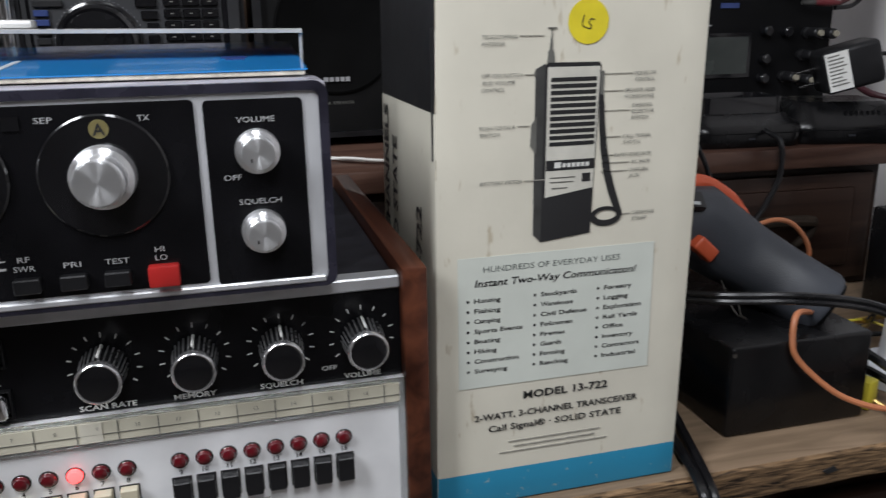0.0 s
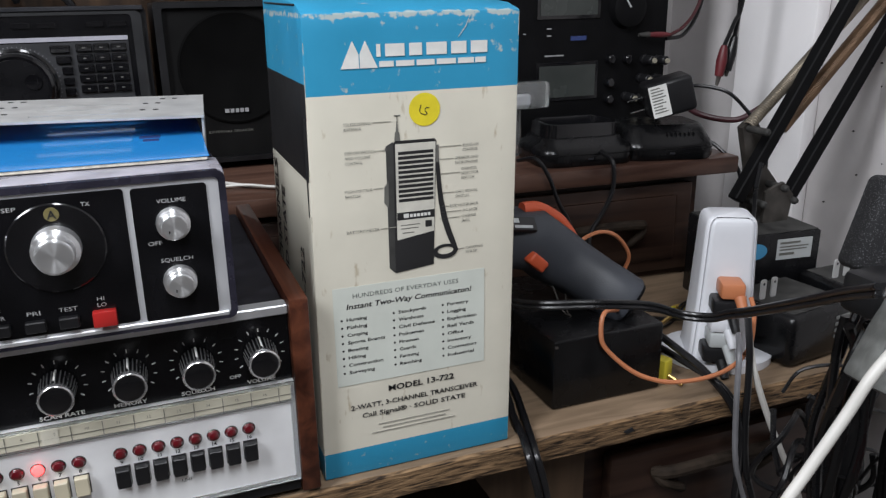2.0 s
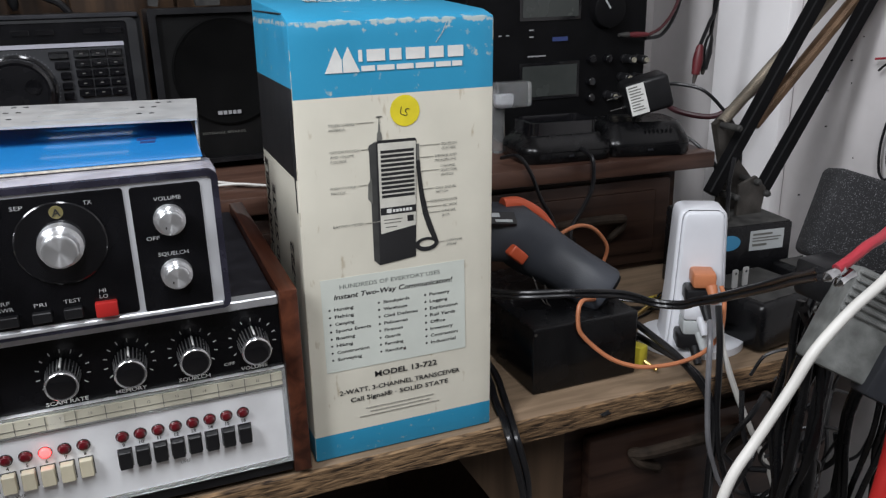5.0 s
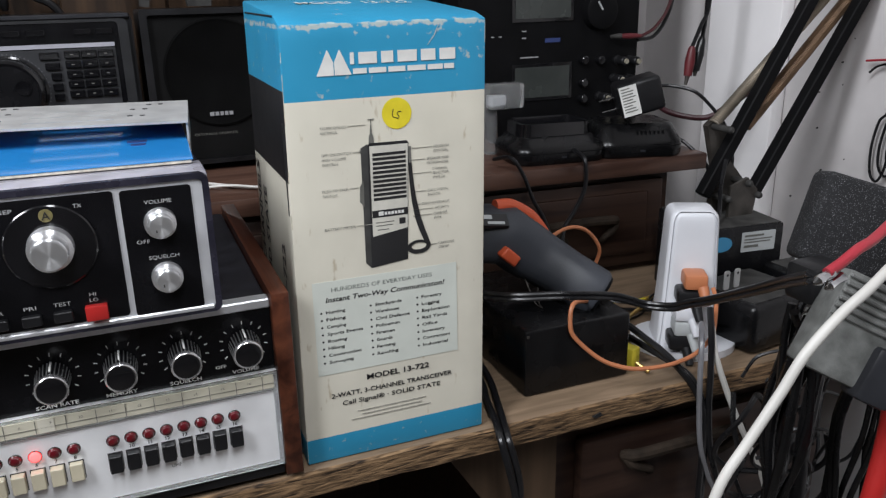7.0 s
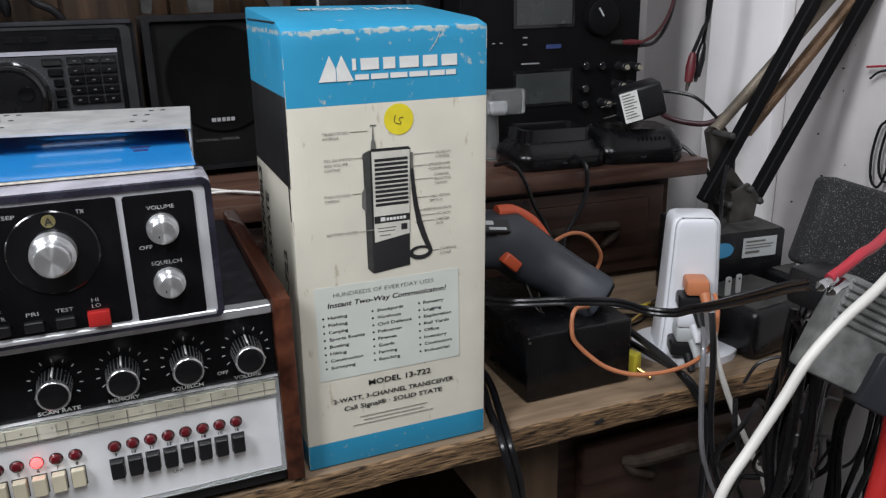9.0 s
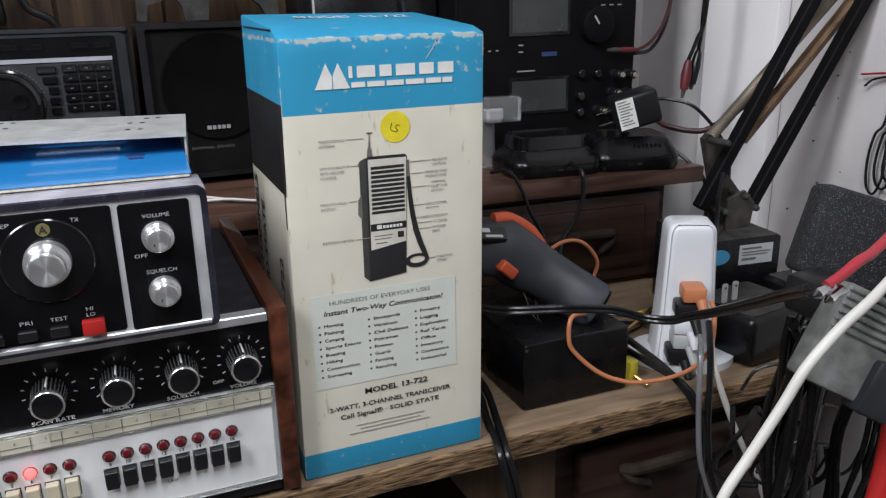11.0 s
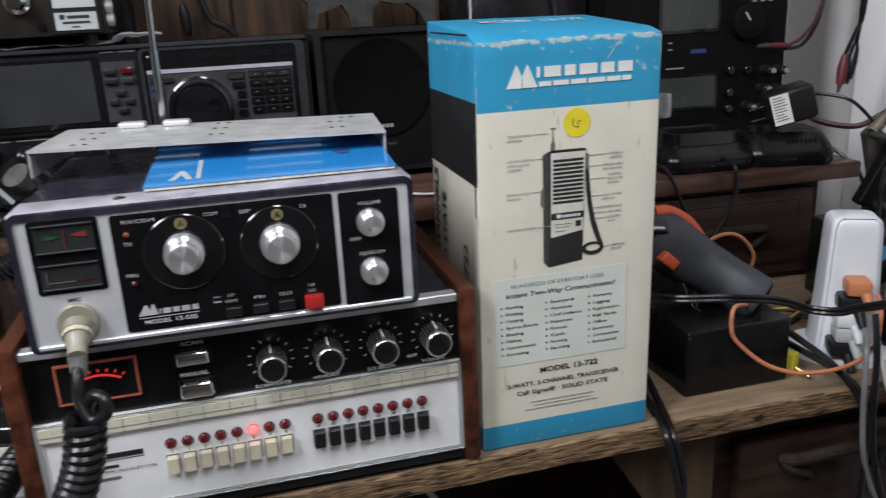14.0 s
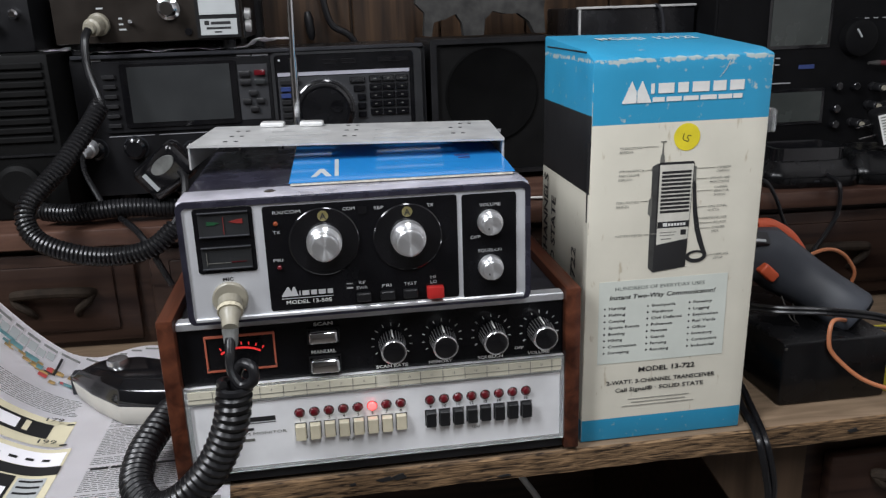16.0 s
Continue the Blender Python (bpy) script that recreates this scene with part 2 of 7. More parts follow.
FACE = mat("brushed_channel_panel", (0.95, 0.955, 0.965), 0.36, 0.34, var=0.04, scale=60, bump=0.03, rvar=0.04)
CLIP_RED = mat("worn_red_vinyl", (0.10, 0.010, 0.014), 0.5, var=0.25, bump=0.05)
STRIP_CREAM = mat("pale_paper_strip", (0.58, 0.55, 0.44), 0.5, var=0.08, bump=0.05)
SPUN = mat("spun_aluminium", (0.90, 0.91, 0.92), 0.30, 0.88, var=0.05, bump=0.0, rvar=0.04)
DUST = mat("dusty_black", (0.030, 0.029, 0.027), 0.75, var=0.7, scale=60, bump=0.2)
BLUE_LABEL = mat("blue_label", (0.05, 0.24, 0.42), 0.5, var=0.1, bump=0.0)
LAMP_BLACK = mat("matt_black_enamel", (0.0035, 0.0035, 0.004), 0.6, var=0.3, bump=0.1, spec=0.12)
PAGE_EDGE = mat("soiled_page_edge", (0.62, 0.58, 0.48), 0.75, var=0.3, scale=200, bump=0.2)
FINE_PRINT = mat("fine_grey_print", (0.36, 0.345, 0.30), 0.55, var=0.3, scale=300, bump=0.0)
SHELL_CREAM = mat("pale_cream_shell", (0.52, 0.50, 0.45), 0.4, var=0.1, bump=0.05)
RING = mat("polished_ring", (0.66, 0.66, 0.67), 0.20, 0.92, var=0.05, bump=0.0, rvar=0.05)
DULL_PRINT = mat("dull_green_print", (0.10, 0.12, 0.11), 0.55, var=0.2, bump=0.0)
RUST_SPRING = mat("rusty_spring", (0.23, 0.145, 0.088), 0.45, 0.5, var=0.4, scale=40, bump=0.1)
CORD = mat("black_vinyl_cord", (0.007, 0.007, 0.008), 0.32, var=0.3, bump=0.1, fine=300, spec=0.42)
DUSTY_SATIN = mat("dusty_dark_cover", (0.020, 0.020, 0.025), 0.42, var=0.35, scale=70, bump=0.12, spec=0.5)
AMBER = mat("amber_lens", (0.22, 0.045, 0.014), 0.25, var=0.2, bump=0.0, coat=0.3)
JET = mat("jet_black_plastic", (0.0045, 0.0045, 0.005), 0.26, var=0.3, scale=40, bump=0.06, spec=0.35)
TARNISH = mat("tarnished_plate", (0.060, 0.054, 0.048), 0.45, 0.4, var=0.5, scale=50, bump=0.15)
# Bright metal for the highlight lines laid on the knob flutes.
RIB_GLINT = mat("rib_glint_metal", (0.55, 0.55, 0.55), 0.3, 0.9, var=0.3, scale=200, bump=0.0)
METER_FACE = mat("dim_meter_face", (0.022, 0.023, 0.024), 0.3, var=0.3, bump=0.0)
LABEL = mat("grey_label", (0.42, 0.44, 0.44), 0.5, var=0.06, bump=0.0)


def spin(m):
    """Turning marks round the y axis stretch the highlights into spokes."""
    nt = m.node_tree
    t = nt.nodes.new("ShaderNodeTangent")
    t.direction_type, t.axis = "RADIAL", "Y"
    p = nt.nodes["Principled BSDF"]
    p.inputs["Anisotropic"].default_value = 0.85
    p.inputs["Anisotropic Rotation"].default_value = 0.25
    nt.links.new(t.outputs["Tangent"], p.inputs["Tangent"])


spin(SPUN)


def brush(m, along):
    """Straight brushing stretches the highlights along one direction."""
    nt = m.node_tree
    v = nt.nodes.new("ShaderNodeCombineXYZ")
    for k in range(3):
        v.inputs[k].default_value = along[k]
    p = nt.nodes["Principled BSDF"]
    p.inputs["Anisotropic"].default_value = 0.8
    nt.links.new(v.outputs[0], p.inputs["Tangent"])


brush(FACE, (0, 0, 1))


# ---- mesh helpers ----
def bmnew():
    return bmesh.new()


def thing(name, x, y, z, label, category, group="", kind=""):
    ob = new(name)
    ob.empty_display_size = 0.02
    ob.location = (x, y, z)
    return tagged(ob, label, category, group, kind)


def part(name, bm, material, parent=None, label="", smooth=30.0):
    """Links a bmesh as one mesh object under a thing or a part; its origin is the middle of its bounds."""
    co = np.array([v.co for v in bm.verts])
    mid = Vector((co.min(0) + co.max(0)) / 2)
    bmesh.ops.translate(bm, verts=bm.verts, vec=-mid)
    bmesh.ops.recalc_face_normals(bm, faces=bm.faces)
    me = bpy.data.meshes.new(name)
    bm.to_mesh(me)
    bm.free()
    for m in material if isinstance(material, (list, tuple)) else [material]:
        me.materials.append(m)
    if smooth:
        me.polygons.foreach_set("use_smooth", [True] * len(me.polygons))
        me.set_sharp_from_angle(angle=radians(smooth))
    ob = new(name, me)
    place = Matrix.Translation(mid)
    if parent:
        base = Vector((0, 0, 0))
        p = parent
        while p:
            base += p.location
            p = p.parent
        ob.parent = parent
        ob.location = mid - base
    else:
        ob.matrix_world = place
    if label:
        tagged(ob, label)
    return ob


def box(bm, x0, x1, y0, y1, z0, z1, bev=0.0, seg=1, m=None):
    mm = Matrix.Translation(((x0 + x1) / 2, (y0 + y1) / 2, (z0 + z1) / 2)) @ Matrix.Diagonal((x1 - x0, y1 - y0, z1 - z0, 1))
    vs = bmesh.ops.create_cube(bm, size=1.0, matrix=mm)["verts"]
    if bev:
        es = list({e for v in vs for e in v.link_edges})
        got = bmesh.ops.bevel(bm, geom=es, offset=bev, segments=seg, affect="EDGES", profile=0.5)
        vs = list({v for f in got["faces"] for v in f.verts} | {v for v in vs if v.is_valid})
    if m is not None:
        bmesh.ops.transform(bm, matrix=m, verts=vs)
    return bm


def lathe(bm, base, axis, profile, n=24, flute=0.0):
    """Turns a profile of (distance along the axis, radius) round an axis from base."""
    axis = Vector(axis).normalized()
    side = axis.orthogonal().normalized()
    up = axis.cross(side)
    rings = []
    for d, r in profile:
        ring = []
        for k in range(n):
            a = 2 * math.pi * k / n
            rr = r * (1 - (flute if k % 2 else 0))
            ring.append(bm.verts.new(Vector(base) + axis * d + (side * math.cos(a) + up * math.sin(a)) * rr))
        rings.append(ring)
    for a, b in zip(rings, rings[1:]):
        for k in range(n):
            bm.faces.new((a[k], a[(k + 1) % n], b[(k + 1) % n], b[k]))
    bm.faces.new(rings[0][::-1])
    bm.faces.new(rings[-1])
    return bm


def cyl(bm, p0, p1, r0, r1=None, n=20):
    p0, p1 = Vector(p0), Vector(p1)
    d = (p1 - p0).length
    return lathe(bm, p0, p1 - p0, [(0, r0), (d, r0 if r1 is None else r1)], n)


def curve_points(pts, per=8):
    """Catmull-Rom through the points."""
    P = [Vector(p) for p in pts]
    P = [P[0] * 2 - P[1]] + P + [P[-1] * 2 - P[-2]]
    out = []
    for i in range(1, len(P) - 2):
        a, b, c, d = P[i - 1:i + 3]
        for k in range(per):
            t = k / per
            out.append(0.5 * (2 * b + (c - a) * t + (2 * a - 5 * b + 4 * c - d) * t * t + (3 * b - a - 3 * c + d) * t ** 3))
    out.append(P[-2])
    return out


def frames_along(line):
    side = None
    for i, p in enumerate(line):
        t = (line[min(i + 1, len(line) - 1)] - line[max(i - 1, 0)]).normalized()
        side = t.orthogonal().normalized() if side is None else (side - t * side.dot(t)).normalized()
        yield p, side, t.cross(side)


def tube(bm, line, r, n=8, r_end=None, flat=1.0):
    rings = []
    last = max(1, len(line) - 1)
    for i, (p, s, u) in enumerate(frames_along(line)):
        rr = r if r_end is None else r + (r_end - r) * i / last
        rings.append([bm.verts.new(p + (s * math.cos(2 * math.pi * k / n) + u * math.sin(2 * math.pi * k / n) * flat) * rr) for k in range(n)])
    for a, b in zip(rings, rings[1:]):
        for k in range(n):
            bm.faces.new((a[k], a[(k + 1) % n], b[(k + 1) % n], b[k]))
    bm.faces.new(rings[0][::-1])
    bm.faces.new(rings[-1])
    return bm


def cable(bm, pts, r, n=8, per=8, flat=1.0):
    return tube(bm, curve_points(pts, per), r, n, flat=flat)


def coil(bm, pts, R, r, turns, per=14, n=7):
    """A helix of wire round a path."""
    line = curve_points(pts, 24)
    acc = [0.0]
    for a, b in zip(line, line[1:]):
        acc.append(acc[-1] + (b - a).length)
    fr = list(frames_along(line))
    out = []
    for i in range(turns * per + 1):
        want = acc[-1] * i / (turns * per)
        j = min(int(np.searchsorted(acc, want, side="right")) - 1, len(line) - 2)
        f = (want - acc[j]) / max(1e-9, acc[j + 1] - acc[j])
        p = fr[j][0].lerp(fr[j + 1][0], f)
        s = fr[j][1].lerp(fr[j + 1][1], f).normalized()
        u = fr[j][2].lerp(fr[j + 1][2], f).normalized()
        a = 2 * math.pi * i / per
        out.append(p + (s * math.cos(a) + u * math.sin(a)) * R)
    return tube(bm, out, r, n)


def plane_at(origin, right, up):
    r, u = Vector(right).normalized(), Vector(up).normalized()
    n = r.cross(u)
    m = Matrix((r, u, n)).transposed().to_4x4()
    m.translation = origin
    return m


def front(y):
    """A plane that faces the viewer: across is x, up is z, out is towards smaller y."""
    return plane_at((0, y, 0), (1, 0, 0), (0, 0, 1))


def prism(bm, m, outline, d0, d1):
    """An outline on the plane m, from depth d0 out to d1."""
    a = [bm.verts.new(m @ Vector((u, v, d0))) for u, v in outline]
    b = [bm.verts.new(m @ Vector((u, v, d1))) for u, v in outline]
    n = len(a)
    bm.faces.new(a[::-1])
    bm.faces.new(b)
    for k in range(n):
        bm.faces.new((a[k], a[(k + 1) % n], b[(k + 1) % n], b[k]))
    return bm


def rounded(u0, u1, v0, v1, r, n=5):
    out = []
    for cx, cy, a0 in ((u1 - r, v0 + r, -90), (u1 - r, v1 - r, 0), (u0 + r, v1 - r, 90), (u0 + r, v0 + r, 180)):
        for k in range(n + 1):
            a = radians(a0 + 90 * k / n)
            out.append((cx + r * math.cos(a), cy + r * math.sin(a)))
    return out


def disc(cx, cy, r, n=32):
    return [(cx + r * math.cos(2 * math.pi * k / n), cy + r * math.sin(2 * math.pi * k / n)) for k in range(n)]


def slab(bm, m, u0, u1, v0, v1, d0, d1, r=0.0):
    return prism(bm, m, rounded(u0, u1, v0, v1, r) if r else [(u0, v0), (u1, v0), (u1, v1), (u0, v1)], d0, d1)


def ring_plate(bm, m, outer, inner, d0, d1):
    """A plate between two outlines with the same count of points."""
    n = len(outer)
    rows = [[bm.verts.new(m @ Vector((u, v, d))) for u, v in line] for line, d in ((outer, d0), (outer, d1), (inner, d1), (inner, d0))]
    for a, b in zip(rows, rows[1:] + rows[:1]):
        for k in range(n):
            bm.faces.new((a[k], a[(k + 1) % n], b[(k + 1) % n], b[k]))
    return bm


def lettering(words, m, u, v, height, material, parent, width=None, out=0.0003, shear=0.0, bold=0.0, name="lettering", middle=False):
    """Words on the plane m with their lower left corner (or lower middle) at u, v; height: of a capital."""
    data = bpy.data.curves.new(name, "FONT")
    data.body, data.size, data.shear, data.offset = words, height / 0.70, shear, bold * height
    data.resolution_u = 2
    ob = bpy.data.objects.new(name, data)
    me = bpy.data.meshes.new_from_object(ob)
    bpy.data.objects.remove(ob)
    bm = bmesh.new()
    bm.from_mesh(me)
    bpy.data.meshes.remove(me)
    xs = [q.co.x for q in bm.verts]
    lo, span = min(xs), max(xs) - min(xs)
    k = width / span if width else 1.0
    for q in bm.verts:
        x = (q.co.x - lo) * k - (span * k / 2 if middle else 0)
        q.co = m @ Vector((u + x, v + q.co.y, out))
    return part(name, bm, material, parent, smooth=0)


def bars(m, rows, material, parent, name="print_bar", out=0.0003):
    """Plain bars (u0, u1, v0, v1) where print cannot be read."""
    for u0, u1, v0, v1 in rows:
        part(name, slab(bmnew(), m, u0, u1, v0, v1, 0.0, out), material, parent, smooth=0)


def ticks(bm, m, cx, cy, r0, r1, a0, a1, count, w, d=0.0004):
    for k in range(count):
        a = radians(a0 + (a1 - a0) * k / (count - 1))
        c, s = math.cos(a), math.sin(a)
        px, py = -s * w / 2, c * w / 2
        prism(bm, m, [(cx + r0 * c - px, cy + r0 * s - py), (cx + r1 * c - px, cy + r1 * s - py), (cx + r1 * c + px, cy + r1 * s + py), (cx + r0 * c + px, cy + r0 * s + py)], 0, d)
    return bm


# ---- the room ----
ROOM = dict(x0=-1.7, x1=0.80, y0=-2.2, y1=0.985, top=2.4)


def room_shell():
    r = ROOM
    part("floor", box(bmnew(), r["x0"] - 0.1, r["x1"] + 0.1, r["y0"] - 0.1, r["y1"] + 0.1, -0.1, 0.0), FLOOR)
    part("ceiling", box(bmnew(), r["x0"] - 0.1, r["x1"] + 0.1, r["y0"] - 0.1, r["y1"] + 0.1, r["top"], r["top"] + 0.1), CEILING)
    part("wall_east", box(bmnew(), r["x1"], r["x1"] + 0.1, r["y0"], r["y1"], 0, r["top"]), WALL)
    part("wall_west", box(bmnew(), r["x0"] - 0.1, r["x0"], r["y0"], r["y1"], 0, r["top"]), ROOM_WALL)
    part("wall_south", box(bmnew(), r["x0"] - 0.1, r["x1"] + 0.1, r["y0"] - 0.1, r["y0"], 0, r["top"]), ROOM_WALL)
    part("wall_north", box(bmnew(), r["x0"] - 0.1, r["x1"] + 0.1, r["y1"], r["y1"] + 0.1, 0, r["top"]), PANELLING)
    for name, words, cat in (("floor", "dark grey floor under the desk", "floor"), ("ceiling", "plain white painted ceiling", "ceiling"),
                             ("wall_east", "grubby white painted wall with small nail holes", "wall"), ("wall_west", "plain drab wall", "wall"),
                             ("wall_south", "plain drab wall", "wall"), ("wall_north", "dark brown wood-panelled wall behind the radios", "wall")):
        tagged(bpy.data.objects[name], words, cat, kind="structure")
    trim = part("trim", box(bmnew(), 0.778, 0.7985, 0.640, 0.768, 0.0, 2.38, 0.003, 2), TRIM_WHITE)
    tagged(trim, "bright white upright trim board on the wall", "trim", kind="structure")
    back = part("wall_corner", box(bmnew(), 0.662, 0.800, 0.940, 0.9755, 0.0, 2.40), WALL)
    tagged(back, "grubby white return wall in the corner behind the power supply", "wall", kind="structure")
    # small dark nail holes in the wall
    east = bpy.data.objects["wall_east"]
    for y, z in ((0.561, 0.993), (0.589, 0.956), (0.585, 0.914), (0.540, 0.884), (0.613, 0.823), (0.556, 0.968), (0.548, 1.020), (0.572, 0.865), (0.530, 0.845)):
        part("nail_hole", lathe(bmnew(), (0.801, y, z), (-1, 0, 0), [(0, 0.0011), (0.0030, 0.0009)], 10), DUST, east)
    # wall seam strip near the corner of the sheet
    part("wall_batten", box(bmnew(), 0.7982, 0.7998, 0.380, 0.556, 0.0, 2.38, 0.0006), WALL, east)


room_shell()


# Invented trough housings for the two added area lights, never in view.
def unseen_fittings():
    for x, y, z, wide, long in ((0.05, -0.25, 1.76, 0.20, 0.64), (-0.95, -0.20, 2.05, 0.34, 0.94)):
        t = thing("unseen_lamp", x, y, 2.4, "assumed white trough lamp, out of view, added to carry a room light", "lamp", "ceiling lamps")
        aim = look((x, y, z), (0.12, 0.45, 0.8) if x > 0 else (0.1, 0.5, 0.8))
        part("trough", box(bmnew(), -wide / 2, wide / 2, -long / 2, long / 2, 0.010, 0.050, 0.006, 2, aim), WHITE_PLASTIC, t)
        part("hanger", cyl(bmnew(), (x, y, z + 0.04), (x, y, 2.4), 0.005, n=12), WHITE_PLASTIC, t)


unseen_fittings()


# ---- desk ----
def desk():
    t = thing("desk", 0.05, 0.65, 0.0, "worn wooden desk with raw board edge and dark drawer pedestal", "desk")
    part("desk_top", box(bmnew(), -0.85, 0.700, 0.360, 0.975, 0.7405, 0.760, 0.0008), DESK_TOP, t)
    bm = bmnew()
    n = 120
    rows = []
    for k in range(n + 1):
        x = -0.85 + 1.55 * k / n
        j = 0.0007 * noise.noise(Vector((x * 40, 0, 0)))
        q = 0.0012 * noise.noise(Vector((x * 25, 5, 0)))
        rows.append([bm.verts.new(p) for p in ((x, 0.3600, 0.7402 + q), (x, 0.3575 + j, 0.7412 + q), (x, 0.3570 + j, 0.7500), (x, 0.3574 + j, 0.7592), (x, 0.3600, 0.7603))])
    for a, b in zip(rows, rows[1:]):
        for k in range(4):
            bm.faces.new((a[k], a[k + 1], b[k + 1], b[k]))
        bm.faces.new((a[0], b[0], b[4], a[4]))
    bm.faces.new(rows[0])
    bm.faces.new(rows[-1][::-1])
    part("edge_band", bm, DESK_EDGE, t, "raw splintered board edge")
    # chips out of the edge
    for x, z, w, h in ((-0.045, 0.7535, 0.007, 0.0022), (-0.034, 0.7545, 0.006, 0.0028), (0.352, 0.7505, 0.005, 0.0022), (-0.07, 0.752, 0.003, 0.0015), (0.05, 0.745, 0.006, 0.001)):
        prism_chip = prism(bmnew(), front(0.3566), [(x - w, z), (x - w * 0.3, z - h), (x + w, z - h * 0.4), (x + w * 0.6, z + h), (x - w * 0.4, z + h * 0.5)], -0.001, 0.0004)
        part("edge_chip", prism_chip, BLACK_PRINT, t, smooth=0)
    part("gusset", prism(bmnew(), front(0.400), [(0.222, 0.7400), (0.332, 0.7400), (0.332, 0.565)], 0, 0.014), UNDER, t, "dusty brown bracket panel")
    part("pedestal", box(bmnew(), 0.333, 0.640, 0.392, 0.96, 0.02, 0.7400, 0.002), HUTCH, t)
    part("panel_left", box(bmnew(), -0.85, -0.83, 0.40, 0.96, 0.0, 0.7400, 0.002), HUTCH, t)
    part("panel_back", box(bmnew(), -0.83, 0.333, 0.94, 0.96, 0.05, 0.7400), HUTCH, t)
    for z0, z1 in ((0.545, 0.712), (0.29, 0.535), (0.05, 0.28)):
        d = part("drawer", box(bmnew(), 0.352, 0.630, 0.377, 0.3915, z0, z1, 0.004, 2), HUTCH, t)
        zc = z1 - 0.026
        part("pull", pull_shape(bmnew(), Matrix.Translation((0.458, 0.377, zc)), 0.064), PULL, d, "dusty carved drawer pull")


def pull_shape(bm, m, half):
    """A carved bar pull with scrolled ends on the plane y = 0, out towards smaller y."""
    pts = [(-half, 0.0, 0.004), (-half * 0.85, -0.010, 0.008), (-half * 0.3, -0.013, 0.010), (half * 0.3, -0.013, 0.010), (half * 0.85, -0.010, 0.008), (half, 0.0, 0.004)]
    tube(bm, [m @ p for p in curve_points(pts, 6)], 0.0055, 10)
    for s in (-1, 1):
        line = [m @ Vector(p) for p in curve_points([(s * half * 0.98, 0.0, 0.008), (s * half * 0.92, -0.007, -0.002), (s * half * 0.62, -0.007, -0.012), (s * half * 0.55, 0.0, -0.020)], 6)]
        tube(bm, line, 0.0055, 10, 0.003)
    return bm


desk()

HUTCH_TURN = Matrix.Translation((0.12, 0.625, 0)) @ Matrix.Rotation(radians(-3.2), 4, "Z")


def hutch():
    t = thing("desk_hutch", 0.0, 0.80, 0.76, "dark stained wooden hutch with drawers standing on the desk", "hutch")
    m = HUTCH_TURN
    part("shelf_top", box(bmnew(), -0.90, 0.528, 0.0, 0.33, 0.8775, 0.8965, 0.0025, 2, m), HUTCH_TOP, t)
    part("carcass", box(bmnew(), -0.88, 0.488, 0.018, 0.33, 0.7605, 0.8770, 0.001, 1, m), HUTCH, t)
    for x0, x1 in ((-0.86, -0.405), (-0.390, -0.085), (-0.070, 0.165), (0.180, 0.478)):
        d = part("drawer", box(bmnew(), x0, x1, 0.010, 0.0175, 0.768, 0.870, 0.0035, 2, m), HUTCH, t)
        rim = box(bmnew(), x0 + 0.022, x1 - 0.022, 0.0068, 0.0098, 0.783, 0.857, 0.0025, 2, m)
        part("drawer_field", rim, HUTCH, d)
        xc = (x0 + x1) / 2 if x0 > -0.8 else -0.49
        if x0 > 0.1:
            xc = 0.372
        part("pull", pull_shape(bmnew(), m @ Matrix.Translation((xc, 0.0066, 0.822)), 0.040), PULL, d, "dusty carved drawer pull")


hutch()


# ---- receiver with wooden sides ----
def fluted_knob(x, z, y, t, name="control_knob"):
    k = part(name, lathe(bmnew(), (x, y, z), (0, -1, 0), [(0, 0.0103), (0.0015, 0.0101), (0.0155, 0.0091), (0.0165, 0.0086)], 52, 0.10), BLACK_GLOSS, t, "black fluted knob with a chrome ring")
    # Thin bright rods imitate the glints along the flutes.
    ribs = bmnew()
    for j in range(26):
        a = 2 * math.pi * (j + 0.25) / 26
        cyl(ribs, (x + 0.00985 * math.cos(a), y - 0.002, z + 0.00985 * math.sin(a)), (x + 0.0090 * math.cos(a), y - 0.0155, z + 0.0090 * math.sin(a)), 0.00034, n=5)
    part("rib_glints", ribs, RIB_GLINT, k, "thin bright lines that stand in for highlights on the knob's flutes")
    part("chrome_ring", lathe(bmnew(), (x, y - 0.0162, z), (0, -1, 0), [(0, 0.0091), (0.0020, 0.0096), (0.0034, 0.0095), (0.0042, 0.0091), (0.0046, 0.0086), (0.0044, 0.0081), (0.0036, 0.0079)], 48), RING, k)
    part("cap", lathe(bmnew(), (x, y - 0.0199, z), (0, -1, 0), [(0, 0.0079), (0.0005, 0.0077), (0.0007, 0.0070), (0.0006, 0.0010)], 36), BLACK_GLOSS, k)
    part("pointer", box(bmnew(), x - 0.0005, x + 0.0005, y - 0.0140, y - 0.001, z + 0.0094, z + 0.0103), WHITE_PRINT, k)
    return k


